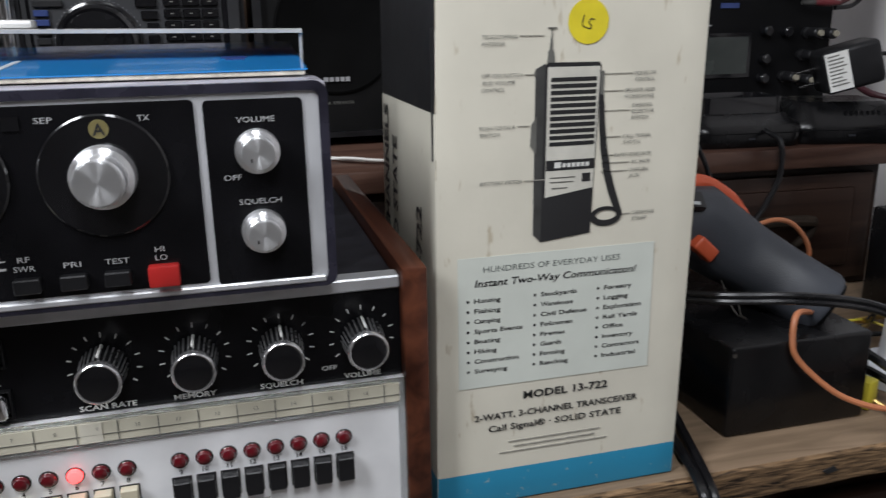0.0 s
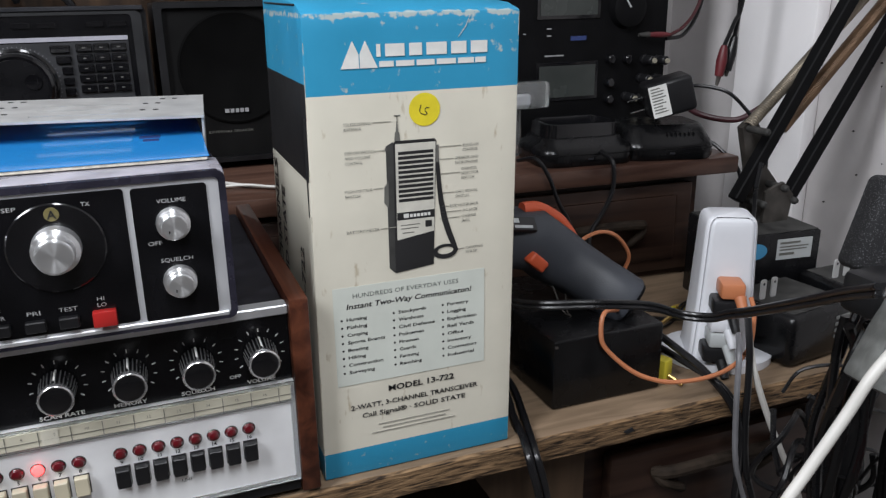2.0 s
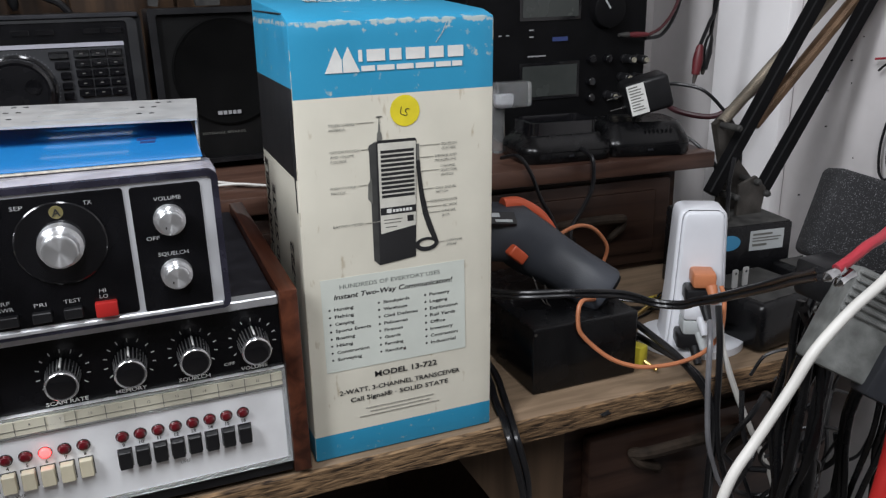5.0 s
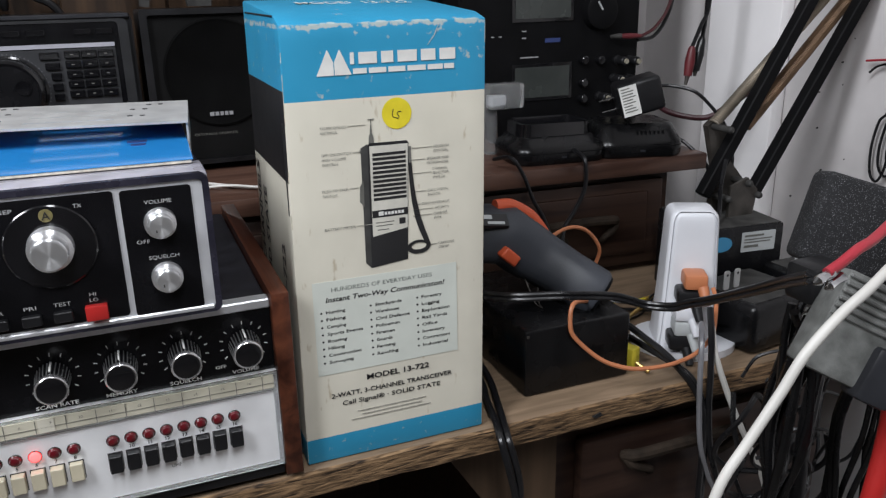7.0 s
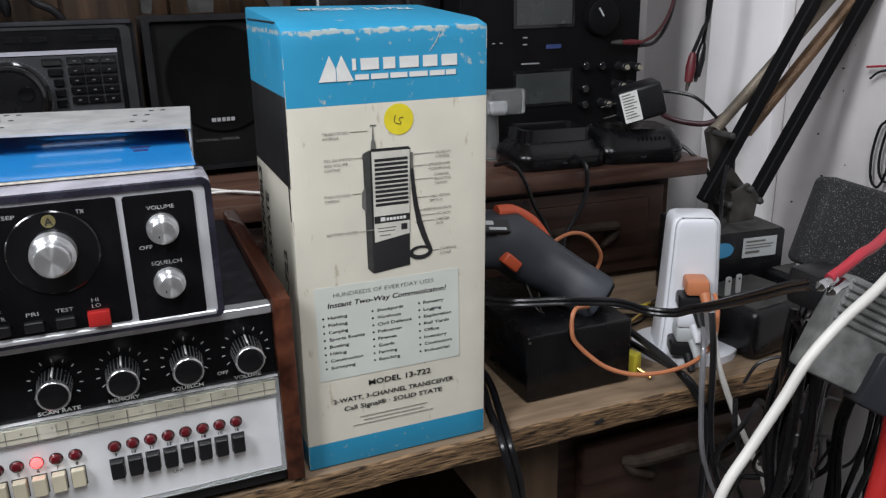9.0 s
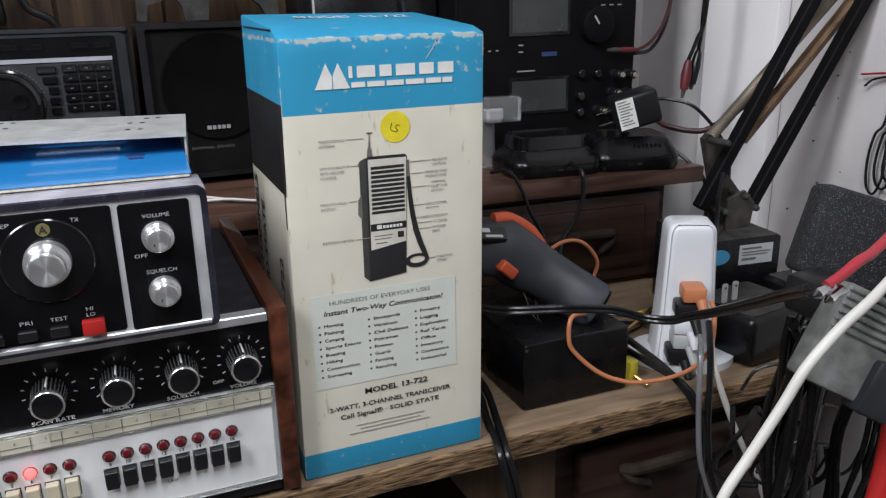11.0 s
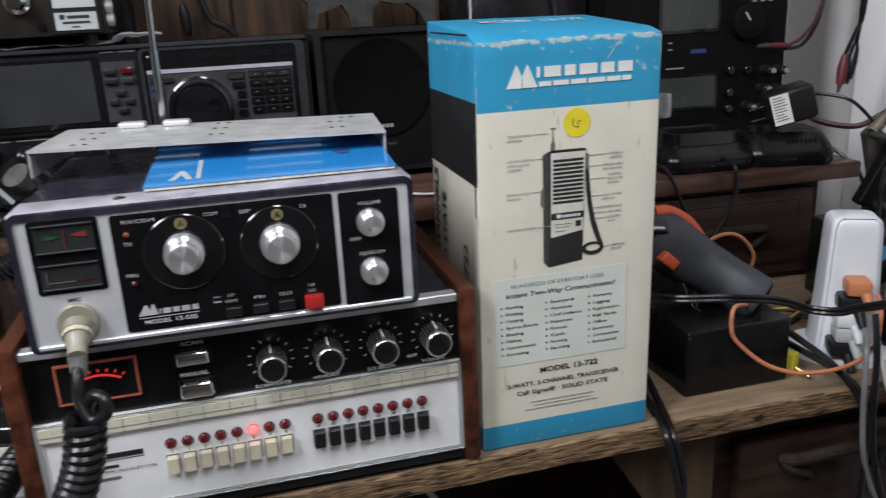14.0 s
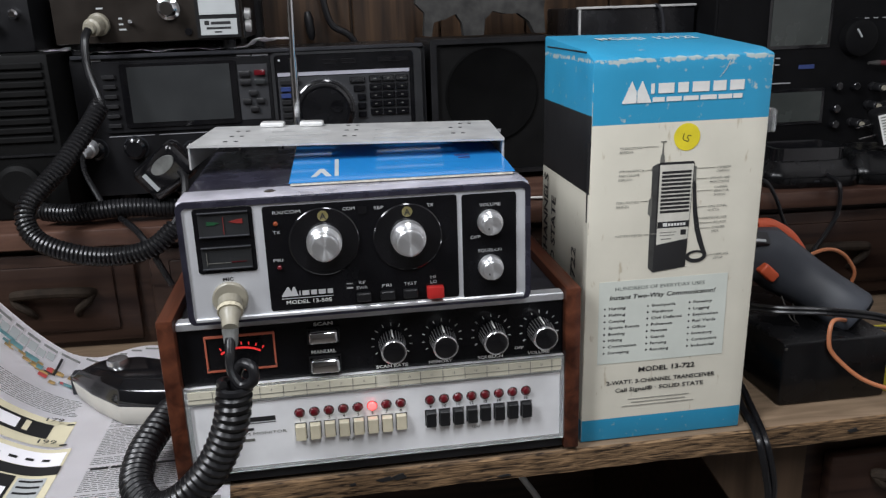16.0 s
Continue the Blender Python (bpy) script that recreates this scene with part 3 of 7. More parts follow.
def scanner_receiver():
    t = thing("scanner_receiver", -0.044, 0.46, 0.761, "vintage scanner receiver with walnut sides and silver front on the desk", "receiver")
    part("body", box(bmnew(), -0.1865, 0.0985, 0.3665, 0.596, 0.768, 0.8925, 0.001), DUSTY_SATIN, t)
    for x0, x1 in ((-0.1990, -0.1870), (0.0990, 0.1110)):
        part("wood_side", box(bmnew(), x0, x1, 0.3560, 0.600, 0.7640, 0.8995, 0.0012, 2), WALNUT, t, "walnut veneer side panel")
    for x in (-0.17, 0.08):
        for y in (0.38, 0.54):
            part("foot", cyl(bmnew(), (x, y, 0.7602), (x, y, 0.768), 0.008, n=16), RUBBER, t)
    F = front(0.3630)
    part("control_panel", slab(bmnew(), F, -0.1868, 0.0988, 0.8445, 0.8885, -0.0034, 0.0, 0.0), BLACK_PANEL, t, "gloss black control panel")
    part("top_lip", box(bmnew(), -0.1868, 0.0988, 0.3612, 0.3720, 0.8887, 0.8950, 0.0008), BRUSHED, t, "bright aluminium lip")
    part("base_rail", box(bmnew(), -0.1866, 0.0986, 0.3600, 0.3664, 0.7645, 0.7728, 0.0005), BLACK, t)
    face = part("silver_face", slab(bmnew(), F, -0.1868, 0.0988, 0.7730, 0.8440, -0.0034, 0.0040), FACE, t, "brushed aluminium channel panel")
    G = front(0.3590)
    bm = bmnew()
    ring_plate(bm, G, [(-0.1866, 0.7732), (0.0986, 0.7732), (0.0986, 0.8444), (-0.1866, 0.8444)], [(-0.1835, 0.7763), (0.0955, 0.7763), (0.0955, 0.8310), (-0.1835, 0.8310)], 0.0002, 0.0016)
    part("face_rim", bm, CLEAR, face, "clear plastic rim")
    strip = part("channel_strip", slab(bmnew(), G, -0.1840, 0.0960, 0.8330, 0.8425, 0.0, 0.0022), STRIP_CREAM, face, "cream paper channel strip")
    bars(plane_at((0, 0.3568, 0), (1, 0, 0), (0, 0, 1)), [(-0.1665 + 0.0170 * k - 0.0002, -0.1665 + 0.0170 * k + 0.0002, 0.8332, 0.8423) for k in range(16)], FADED_PRINT, strip, "divider_line")
    bars(front(0.3567), [(-0.1838, 0.0958, 0.8366, 0.8368)], FADED_PRINT, strip, "divider_line")
    for k in range(16):
        lettering(str(k + 1), front(0.3567), -0.1750 + 0.0170 * k, 0.8385, 0.0018, FADED_PRINT, strip, middle=True, name="strip_number")
    part("tape_patch", slab(bmnew(), front(0.3567), -0.046, -0.037, 0.8331, 0.8424, 0.0, 0.0003), CARD, strip)
    # lamps and buttons of the sixteen channels
    for k in range(16):
        x = -0.1055 + 0.01086 * k if k < 8 else -0.0068 + 0.01075 * (k - 8)
        led = part("channel_lamp", lathe(bmnew(), (x, 0.3592, 0.8172), (0, -1, 0), [(0, 0.0035), (0.0008, 0.0035), (0.0012, 0.0031), (0.0026, 0.0027), (0.0034, 0.0014), (0.0036, 0.0003)], 18),
                   RED_GLOW if k == 5 else RED_LENS, face, "lit red channel lamp" if k == 5 else "dark red channel lamp")
        part("lamp_ring", lathe(bmnew(), (x, 0.3591, 0.8172), (0, -1, 0), [(0, 0.0041), (0.0004, 0.0040)], 20), BLACK_PRINT, led)
        lettering(str(k + 1), G, x, 0.8101, 0.0024, BLACK_PRINT, face, middle=True, name="channel_number", bold=0.02)
        down = 0.0012 if k % 5 == 2 else 0.0
        b = box(bmnew(), x - 0.0038, x + 0.0038, 0.3535 + down, 0.3600, 0.7962, 0.8082, 0.0005)
        part("channel_button", b, CREAM if k < 8 else BLACK, face, "cream push button" if k < 8 else "black push button")
        ring = bmnew()
        ring_plate(ring, G, [(x - 0.0044, 0.7956), (x + 0.0044, 0.7956), (x + 0.0044, 0.8088), (x - 0.0044, 0.8088)], [(x - 0.0039, 0.7961), (x + 0.0039, 0.7961), (x + 0.0039, 0.8083), (x - 0.0039, 0.8083)], 0, 0.0004)
        part("button_slot", ring, BLACK_PRINT, face, smooth=0)
    lettering("VHF", G, -0.0690, 0.7895, 0.0024, FADED_PRINT, face, middle=True)
    lettering("UHF", G, 0.0287, 0.7890, 0.0024, FADED_PRINT, face, middle=True)
    bars(G, [(-0.168, -0.1235, 0.8135, 0.8172), (-0.170, -0.1232, 0.8120, 0.8125), (-0.170, -0.140, 0.8064, 0.8084)], BLACK_PRINT, face, "maker_mark")
    lettering("FM MONITOR", G, -0.1490, 0.8025, 0.0024, FADED_PRINT, face, width=0.033)
    bars(G, [(-0.168, -0.152, 0.8025, 0.8046), (-0.158, -0.140, 0.7975, 0.7996)], FADED_PRINT, face)
    # meter
    meter = part("signal_meter", slab(bmnew(), F, -0.1680, -0.1190, 0.8555, 0.8825, -0.0005, 0.0008), BLACK_GLOSS, t, "small meter with a lit orange frame")
    bm = bmnew()
    ring_plate(bm, F, [(-0.1685, 0.8550), (-0.1185, 0.8550), (-0.1185, 0.8830), (-0.1685, 0.8830)], [(-0.1672, 0.8562), (-0.1198, 0.8562), (-0.1198, 0.8815), (-0.1672, 0.8815)], 0.0, 0.0018)
    part("meter_frame", bm, ORANGE_GLOW, meter, "glowing orange frame")
    bm = bmnew()
    ticks(bm, plane_at((0, 0.3620, 0), (1, 0, 0), (0, 0, 1)), -0.1430, 0.8450, 0.0270, 0.0285, 120, 62, 18, 0.0016)
    ticks(bm, plane_at((0, 0.3620, 0), (1, 0, 0), (0, 0, 1)), -0.1430, 0.8450, 0.0300, 0.0322, 118, 60, 7, 0.0010)
    part("meter_scale", bm, RED_SCALE, meter, smooth=0)
    for x in (-0.1672, -0.1195):
        part("meter_screw", lathe(bmnew(), (x, 0.3620, 0.8575), (0, -1, 0), [(0, 0.0010), (0.0010, 0.0008)], 10), CHROME, meter)
    # push buttons
    for z0, z1, words, u, v, w in ((0.8715, 0.8815, "SCAN", -0.0830, 0.8842, 0.0140), (0.8480, 0.8592, "MANUAL", -0.0840, 0.8622, 0.0180)):
        b = part("chrome_button", box(bmnew(), -0.0942, -0.0726, 0.3560, 0.3632, z0, z1, 0.0026, 3), CHROME, t, "chrome push button")
        ring = bmnew()
        ring_plate(ring, F, [(-0.0953, z0 - 0.0012), (-0.0715, z0 - 0.0012), (-0.0715, z1 + 0.0012), (-0.0953, z1 + 0.0012)], [(-0.0944, z0 - 0.0002), (-0.0724, z0 - 0.0002), (-0.0724, z1 + 0.0002), (-0.0944, z1 + 0.0002)], 0, 0.0020)
        part("button_bezel", ring, BLACK, b)
        lettering(words, F, u, v, 0.0027, WHITE_PRINT, t, w, middle=True, bold=0.03)
    # knobs with their scales
    for x, words, u, w in ((-0.0334, "SCAN RATE", -0.0340, 0.0240), (0.0046, "MEMORY", 0.0030, 0.0185), (0.0424, "SQUELCH", 0.0415, 0.0195), (0.0800, "VOLUME", 0.0795, 0.0175)):
        fluted_knob(x, 0.8662, 0.3632, t)
        bm = bmnew()
        ticks(bm, F, x, 0.8662, 0.0133, 0.0155, 215, -35, 11, 0.00045)
        part("scale_marks", bm, WHITE_PRINT, t, smooth=0)
        lettering(words, F, u, 0.8456, 0.0025, WHITE_PRINT, t, w, middle=True, bold=0.03)
    lettering("OFF", F, 0.0605, 0.8510, 0.0022, WHITE_PRINT, t, 0.0070, bold=0.02)


scanner_receiver()


# ---- transceiver on top of the receiver ----
def turned_knob(x, z, y, r, length, t, label):
    k = part("control_knob", lathe(bmnew(), (x, y, z), (0, -1, 0), [(0, r), (length * 0.42, r * 0.97), (length * 0.48, r * 0.80), (length * 0.96, r * 0.77), (length, r * 0.72)], 48), SPUN, t, label)
    part("knob_face", lathe(bmnew(), (x, y - length + 0.0004, z), (0, -1, 0), [(0, r * 0.70), (0.0007, r * 0.68), (0.0008, r * 0.60), (0.0005, r * 0.30), (0.0004, r * 0.02)], 48), SPUN, k, "spun bright end face")
    return k


def cb_transceiver():
    t = thing("base_transceiver", -0.052, 0.46, 0.8996, "vintage silver and black two-way radio standing on the receiver", "radio")
    part("case", box(bmnew(), -0.1725, 0.0675, 0.3560, 0.5600, 0.9010, 0.9865, 0.004, 3), NAVY, t, "glossy dark navy case with worn edges")
    part("front_hood", box(bmnew(), -0.1729, 0.0679, 0.3550, 0.3900, 0.9790, 0.9869, 0.002, 2), HOOD, t, "scuffed pale metal hood over the front")
    for x in (-0.15, 0.045):
        part("foot", box(bmnew(), x - 0.008, x + 0.008, 0.375, 0.391, 0.8996, 0.9012), RUBBER, t)
    F = front(0.3530)
    n = 6
    part("case_lip", ring_plate(bmnew(), F, rounded(-0.1728, 0.0678, 0.9005, 0.9868, 0.005, n), rounded(-0.1690, 0.0640, 0.9030, 0.9832, 0.003, n), -0.0035, 0.0016), NAVY, t)
    plate = part("front_plate", prism(bmnew(), F, rounded(-0.1690, 0.0640, 0.9030, 0.9832, 0.003, n), -0.0030, 0.0004), SILVER, t, "satin silver front plate")
    part("lower_trim", box(bmnew(), -0.1680, 0.0630, 0.3508, 0.3530, 0.9024, 0.9052, 0.0006), BRUSHED, plate)
    P = front(0.3526)
    panel = part("channel_panel", prism(bmnew(), P, rounded(-0.1168, 0.0155, 0.9065, 0.9812, 0.002, n), -0.0010, 0.0006), BLACK_PANEL, plate, "black channel panel")
    volume = part("volume_panel", prism(bmnew(), P, rounded(0.0188, 0.0575, 0.9050, 0.9806, 0.002, n), -0.0010, 0.0006), BLACK_PANEL, plate, "black volume panel")
    meters = part("meter_panel", prism(bmnew(), P, rounded(-0.1622, -0.1232, 0.9372, 0.9822, 0.002, n), -0.0010, 0.0006), BLACK_PANEL, plate, "black panel with two meters")
    Q = front(0.3520)
    # two meters
    for z0, z1, cols in ((0.9625, 0.9800, True), (0.9400, 0.9560, False)):
        w = part("meter_window", slab(bmnew(), Q, -0.1590, -0.1262, z0, z1, -0.0004, 0.0007), METER_FACE, meters)
        for z in (z0, z1 - 0.0012):
            part("window_edge", box(bmnew(), -0.1592, -0.1260, 0.3498, 0.3514, z, z + 0.0011, 0.0003), DARK_GREY, w)
        R = front(0.3512)
        if cols:
            part("green_mark", prism(bmnew(), R, [(-0.1535, 0.9736), (-0.1535, 0.9708), (-0.1490, 0.9710), (-0.1450, 0.9722), (-0.1490, 0.9732)], 0, 0.0003), GREEN_MARK, w, smooth=0)
            part("red_mark", prism(bmnew(), R, [(-0.1300, 0.9746), (-0.1300, 0.9712), (-0.1345, 0.9716), (-0.1392, 0.9728), (-0.1345, 0.9740)], 0, 0.0003), RED_MARK, w, smooth=0)
            part("needle", box(bmnew(), -0.1428, -0.1424, 0.3505, 0.3509, 0.9640, 0.9765), RED_MARK, w)
        else:
            part("needle", box(bmnew(), -0.1560, -0.1555, 0.3505, 0.3509, 0.9430, 0.9520), FADED_PRINT, w)
            bars(R, [(-0.155, -0.1405, 0.9442, 0.9447)], FADED_PRINT, w)
            bars(R, [(-0.1400, -0.1300, 0.9446, 0.9450)], RED_LENS, w, "red_scale")
    # channel dials
    for x, z in ((-0.0770, 0.9545), (-0.0197, 0.9535)):
        dial = part("channel_dial", lathe(bmnew(), (x, 0.3521, z), (0, -1, 0), [(0, 0.0240), (0.0012, 0.0240), (0.0018, 0.0232), (0.0019, 0.0190)], 64), BLACK_GLOSS, panel, "black channel dial with a silver knob")
        turned_knob(x, z + 0.0002, 0.3505, 0.0122, 0.0175, dial, "turned aluminium channel knob")
        part("channel_window", lathe(bmnew(), (x + 0.0002, 0.3503, z + 0.0182), (0, -1, 0), [(0, 0.0037), (0.0004, 0.0036)], 24), GOLD, dial, "gold channel window")
        lettering("A", front(0.3499), x + 0.0002, z + 0.0160, 0.0044, BLACK_PRINT, dial, middle=True, bold=0.02)
    for z, words in ((0.9270, ""), (0.9600, "")):
        k = turned_knob(0.0385, z, 0.3520, 0.0090, 0.0105, volume, "turned aluminium knob")
        part("knob_dot", box(bmnew(), 0.0355, 0.0361, 0.3409, 0.3414, z - 0.0030, z - 0.0016), BLACK_PRINT, k)
    # printed words
    W = WHITE_PRINT
    for words, u, v, w in (("RX/COM", -0.1100, 0.9755, 0.0185), ("COM", -0.0632, 0.9752, 0.0082), ("SEP", -0.0420, 0.9745, 0.0066), ("TX", -0.0055, 0.9740, 0.0044), ("TX", -0.1110, 0.9618, 0.0050), ("PRI", -0.1122, 0.9420, 0.0064),
                           ("RF", -0.0552, 0.9215, 0.0044), ("SWR", -0.0572, 0.9178, 0.0078), ("PRI", -0.0392, 0.9180, 0.0064), ("TEST", -0.0240, 0.9180, 0.0092), ("HI", -0.0048, 0.9215, 0.0036), ("LO", -0.0050, 0.9180, 0.0046)):
        lettering(words, Q, u, v, 0.0023, PRINT_DIM, panel, w)
    for words, u, v, w in (("VOLUME", 0.0312, 0.9715, 0.0150), ("OFF", 0.0245, 0.9485, 0.0072), ("SQUELCH", 0.0298, 0.9383, 0.0168)):
        lettering(words, Q, u, v, 0.0023, PRINT_DIM, volume, w)
    lettering("MIC", front(0.3526), -0.1472, 0.9312, 0.0024, BLACK_PRINT, plate, 0.0072, bold=0.03)
    lettering("MODEL 13-505", Q, -0.1062, 0.9108, 0.0027, W, panel, 0.0312, bold=0.01)
    peak = bmnew()
    prism(peak, Q, [(-0.1092, 0.9165), (-0.1050, 0.9232), (-0.1037, 0.9232), (-0.1022, 0.9198), (-0.1008, 0.9232), (-0.0996, 0.9232), (-0.0975, 0.9165)], 0, 0.0003)
    for u0, u1 in ((-0.0968, -0.0960), (-0.0948, -0.0900), (-0.0888, -0.0848), (-0.0836, -0.0786), (-0.0774, -0.0736)):
        slab(peak, Q, u0, u1, 0.9167, 0.9200, 0, 0.0003)
    slab(peak, Q, -0.1090, -0.0736, 0.9147, 0.9151, 0, 0.0003)
    part("maker_mark", peak, PRINT_DIM, panel, "plain white maker's mark", smooth=0)
    bars(Q, [(-0.0640, -0.0596, 0.9222, 0.9227), (-0.0640, -0.0596, 0.9188, 0.9197)], PRINT_DIM, panel)
    # indicator lamps and push buttons
    for z, glow in ((0.9690, True), (0.9380, False)):
        part("indicator_lamp", lathe(bmnew(), (-0.1085, 0.3521, z), (0, -1, 0), [(0, 0.0017), (0.0014, 0.0016), (0.0022, 0.0008)], 14), AMBER if glow else RED_LENS, panel)
    part("lamp_window", slab(bmnew(), Q, -0.0530, -0.0470, 0.9722, 0.9775, 0, 0.0006), BLACK_GLOSS, panel)
    for x in (-0.0525, -0.0357, -0.0195):
        part("push_button", box(bmnew(), x - 0.0050, x + 0.0050, 0.3475, 0.3522, 0.9095, 0.9155, 0.0006), BLACK, panel)
    part("power_button", box(bmnew(), -0.0080, 0.0040, 0.3465, 0.3522, 0.9078, 0.9166, 0.0008, 2), RED_BUTTON, panel, "bright red push button")
    # microphone socket
    jack = part("microphone_socket", lathe(bmnew(), (-0.1435, 0.3528, 0.9185), (0, -1, 0), [(0, 0.0120), (0.0030, 0.0120), (0.0040, 0.0110), (0.0040, 0.0090)], 40), CREAM_DIM, plate, "aged cream microphone socket")
    part("case_screw", lathe(bmnew(), (-0.112, 0.374, 0.9862), (0, 0, 1), [(0, 0.0042), (0.001, 0.004), (0.0016, 0.0026)], 16), CHROME, t)
    t.location.y -= 0.0095
    t.location.z -= 0.0006
    return t


cb_transceiver()


def mic_cord():
    """Plug, straight lead and black coiled cord to the hand microphone."""
    t = thing("microphone_cord", -0.16, 0.33, 0.78, "black coiled microphone cord plugged into the radio", "cord")
    a, b = Vector((-0.1435, 0.3485, 0.9180)), Vector((-0.1425, 0.3270, 0.9060))
    d = b - a
    plug = part("plug", lathe(bmnew(), a, d, [(0, 0.0082), (0.006, 0.0082), (0.007, 0.0072), (0.014, 0.0070), (0.016, 0.0058), (d.length, 0.0054)], 30), CREAM_DIM, t, "aged cream plug")
    part("plug_ring", lathe(bmnew(), a + d * 0.3, d, [(0, 0.0087), (0.003, 0.0087)], 30, 0.04), CREAM, plug)
    part("strain_relief", lathe(bmnew(), b, Vector((0, -0.35, -1)), [(0, 0.0056), (0.008, 0.0048), (0.012, 0.0040)], 20), RIB_GREY, plug)
    part("lead", cable(bmnew(), [(-0.1425, 0.3265, 0.9050), (-0.1430, 0.318, 0.893), (-0.1425, 0.313, 0.882), (-0.1370, 0.308, 0.8735), (-0.1290, 0.306, 0.8770), (-0.1285, 0.308, 0.8850), (-0.1350, 0.312, 0.8870), (-0.1400, 0.314, 0.8790), (-0.141, 0.312, 0.870)], 0.0036, 12), RUBBER, t)
    part("coil", coil(bmnew(), [(-0.1415, 0.312, 0.874), (-0.1455, 0.310, 0.850), (-0.1540, 0.310, 0.828), (-0.1680, 0.312, 0.806), (-0.1900, 0.318, 0.785), (-0.2110, 0.333, 0.774), (-0.2270, 0.360, 0.776), (-0.2290, 0.392, 0.782), (-0.2220, 0.420, 0.788), (-0.2140, 0.452, 0.790)], 0.0093, 0.0031, 46), CORD, t)
    t.location.y -= 0.0095
    t.location.z -= 0.0006


mic_cord()


def hand_microphone():
    t = thing("hand_microphone", -0.27, 0.51, 0.7625, "black and pale grey hand microphone lying on the newspaper", "microphone")
    tip, end = Vector((-0.316, 0.542, 0)), Vector((-0.205, 0.475, 0))
    ax = (end - tip).normalized()
    side = Vector((-ax.y, ax.x, 0))
    L = (end - tip).length

    plan = ((0.0, -0.012), (0.30, -0.027), (0.62, -0.037), (1.0, -0.022), (1.0, 0.022), (0.80, 0.034), (0.35, 0.031), (0.0, 0.012))

    def shell(bm, levels, soft):
        rings = []
        for z, k, lift in levels:
            rings.append([bm.verts.new(tip + ax * (L * (0.55 + (u - 0.55) * k)) + side * (w * k) + Vector((0, 0, z - lift * max(0.0, 0.45 - u)))) for u, w in plan])
        n = len(plan)
        for lo, hi in zip(rings, rings[1:]):
            for k in range(n):
                bm.faces.new((lo[k], lo[(k + 1) % n], hi[(k + 1) % n], hi[k]))
        bm.faces.new(rings[0][::-1])
        bm.faces.new(rings[-1])
        bmesh.ops.recalc_face_normals(bm, faces=bm.faces[:])
        bmesh.ops.bevel(bm, geom=bm.edges[:], offset=soft, segments=2, affect="EDGES", profile=0.5)
        return bm

    part("lower_shell", shell(bmnew(), ((0.7628, 0.90, 0), (0.7700, 0.96, 0), (0.7818, 1.0, 0)), 0.0012), SHELL_CREAM, t, "pale grey lower shell")
    part("upper_shell", shell(bmnew(), ((0.7815, 0.995, 0), (0.7860, 0.99, 0), (0.7960, 0.88, 0.008), (0.8025, 0.62, 0.006)), 0.0014), BLACK_GLOSS, t, "glossy black faceted upper shell")
    part("talk_button", lathe(bmnew(), (-0.2755, 0.520, 0.7995), (0, 0, 1), [(0, 0.0100), (0.004, 0.0098), (0.0062, 0.0088), (0.0066, 0.0050)], 36), RING, t, "round chrome button")
    part("hanging_clip", box(bmnew(), -0.326, -0.319, 0.539, 0.553, 0.7640, 0.7840, 0.001), DARK_GREY, t)


hand_microphone()


# ---- bracket, booklet and antenna on the transceiver ----
def mounting_bracket():
    t = thing("mounting_bracket", -0.058, 0.50, 0.987, "scuffed grey steel mounting bracket resting over the radio", "bracket")
    m = Matrix.Translation((-0.0504, 0.478, 0)) @ Matrix.Rotation(radians(-5.0), 4, "Z") @ Matrix.Translation((0, 0, 1.0063)) @ Matrix.Rotation(radians(0.9), 4, "Y") @ Matrix.Translation((0, 0, -1.0063))
    bm = bmnew()
    for y0, y1 in ((-0.0525, -0.0352), (-0.0318, -0.0127), (-0.0093, 0.0103), (0.0137, 0.0525)):
        box(bm, -0.1215, 0.1215, y0, y1, 1.0060, 1.0076, 0, 1, m)
    for y0, y1 in ((-0.0352, -0.0318), (-0.0127, -0.0093), (0.0103, 0.0137)):
        for x0, x1 in ((-0.1215, -0.066), (-0.018, 0.020), (0.075, 0.1215)):
            box(bm, x0, x1, y0, y1, 1.0060, 1.0076, 0, 1, m)
    part("top_plate", bm, STEEL, t)
    for s in (-1, 1):
        part("side_arm", box(bmnew(), s * 0.1207 - 0.0008, s * 0.1207 + 0.0008, -0.051, 0.051, 0.9873 - 0.0015 * s, 1.0062, 0.0004, 1, m), STEEL, t)
    for x, y in ((-0.092, -0.035), (-0.092, -0.008), (-0.092, 0.02), (0.0, -0.02), (0.0, 0.012), (0.0, 0.04), (0.088, -0.02), (0.088, 0.012), (0.098, 0.035)):
        for dx in (-0.004, 0.004):
            part("bolt_hole", prism(bmnew(), m @ Matrix.Translation((0, 0, 1.0076)), disc(x + dx, y, 0.0018, 12), 0, 0.0003), BLACK_PRINT, t, smooth=0)
    for x in (-0.070, -0.036):
        part("wing_nut", box(bmnew(), x - 0.0105, x + 0.0105, 0.036, 0.048, 1.0076, 1.0125, 0.0022, 2, m), STEEL, t, "dull metal clip")


mounting_bracket()


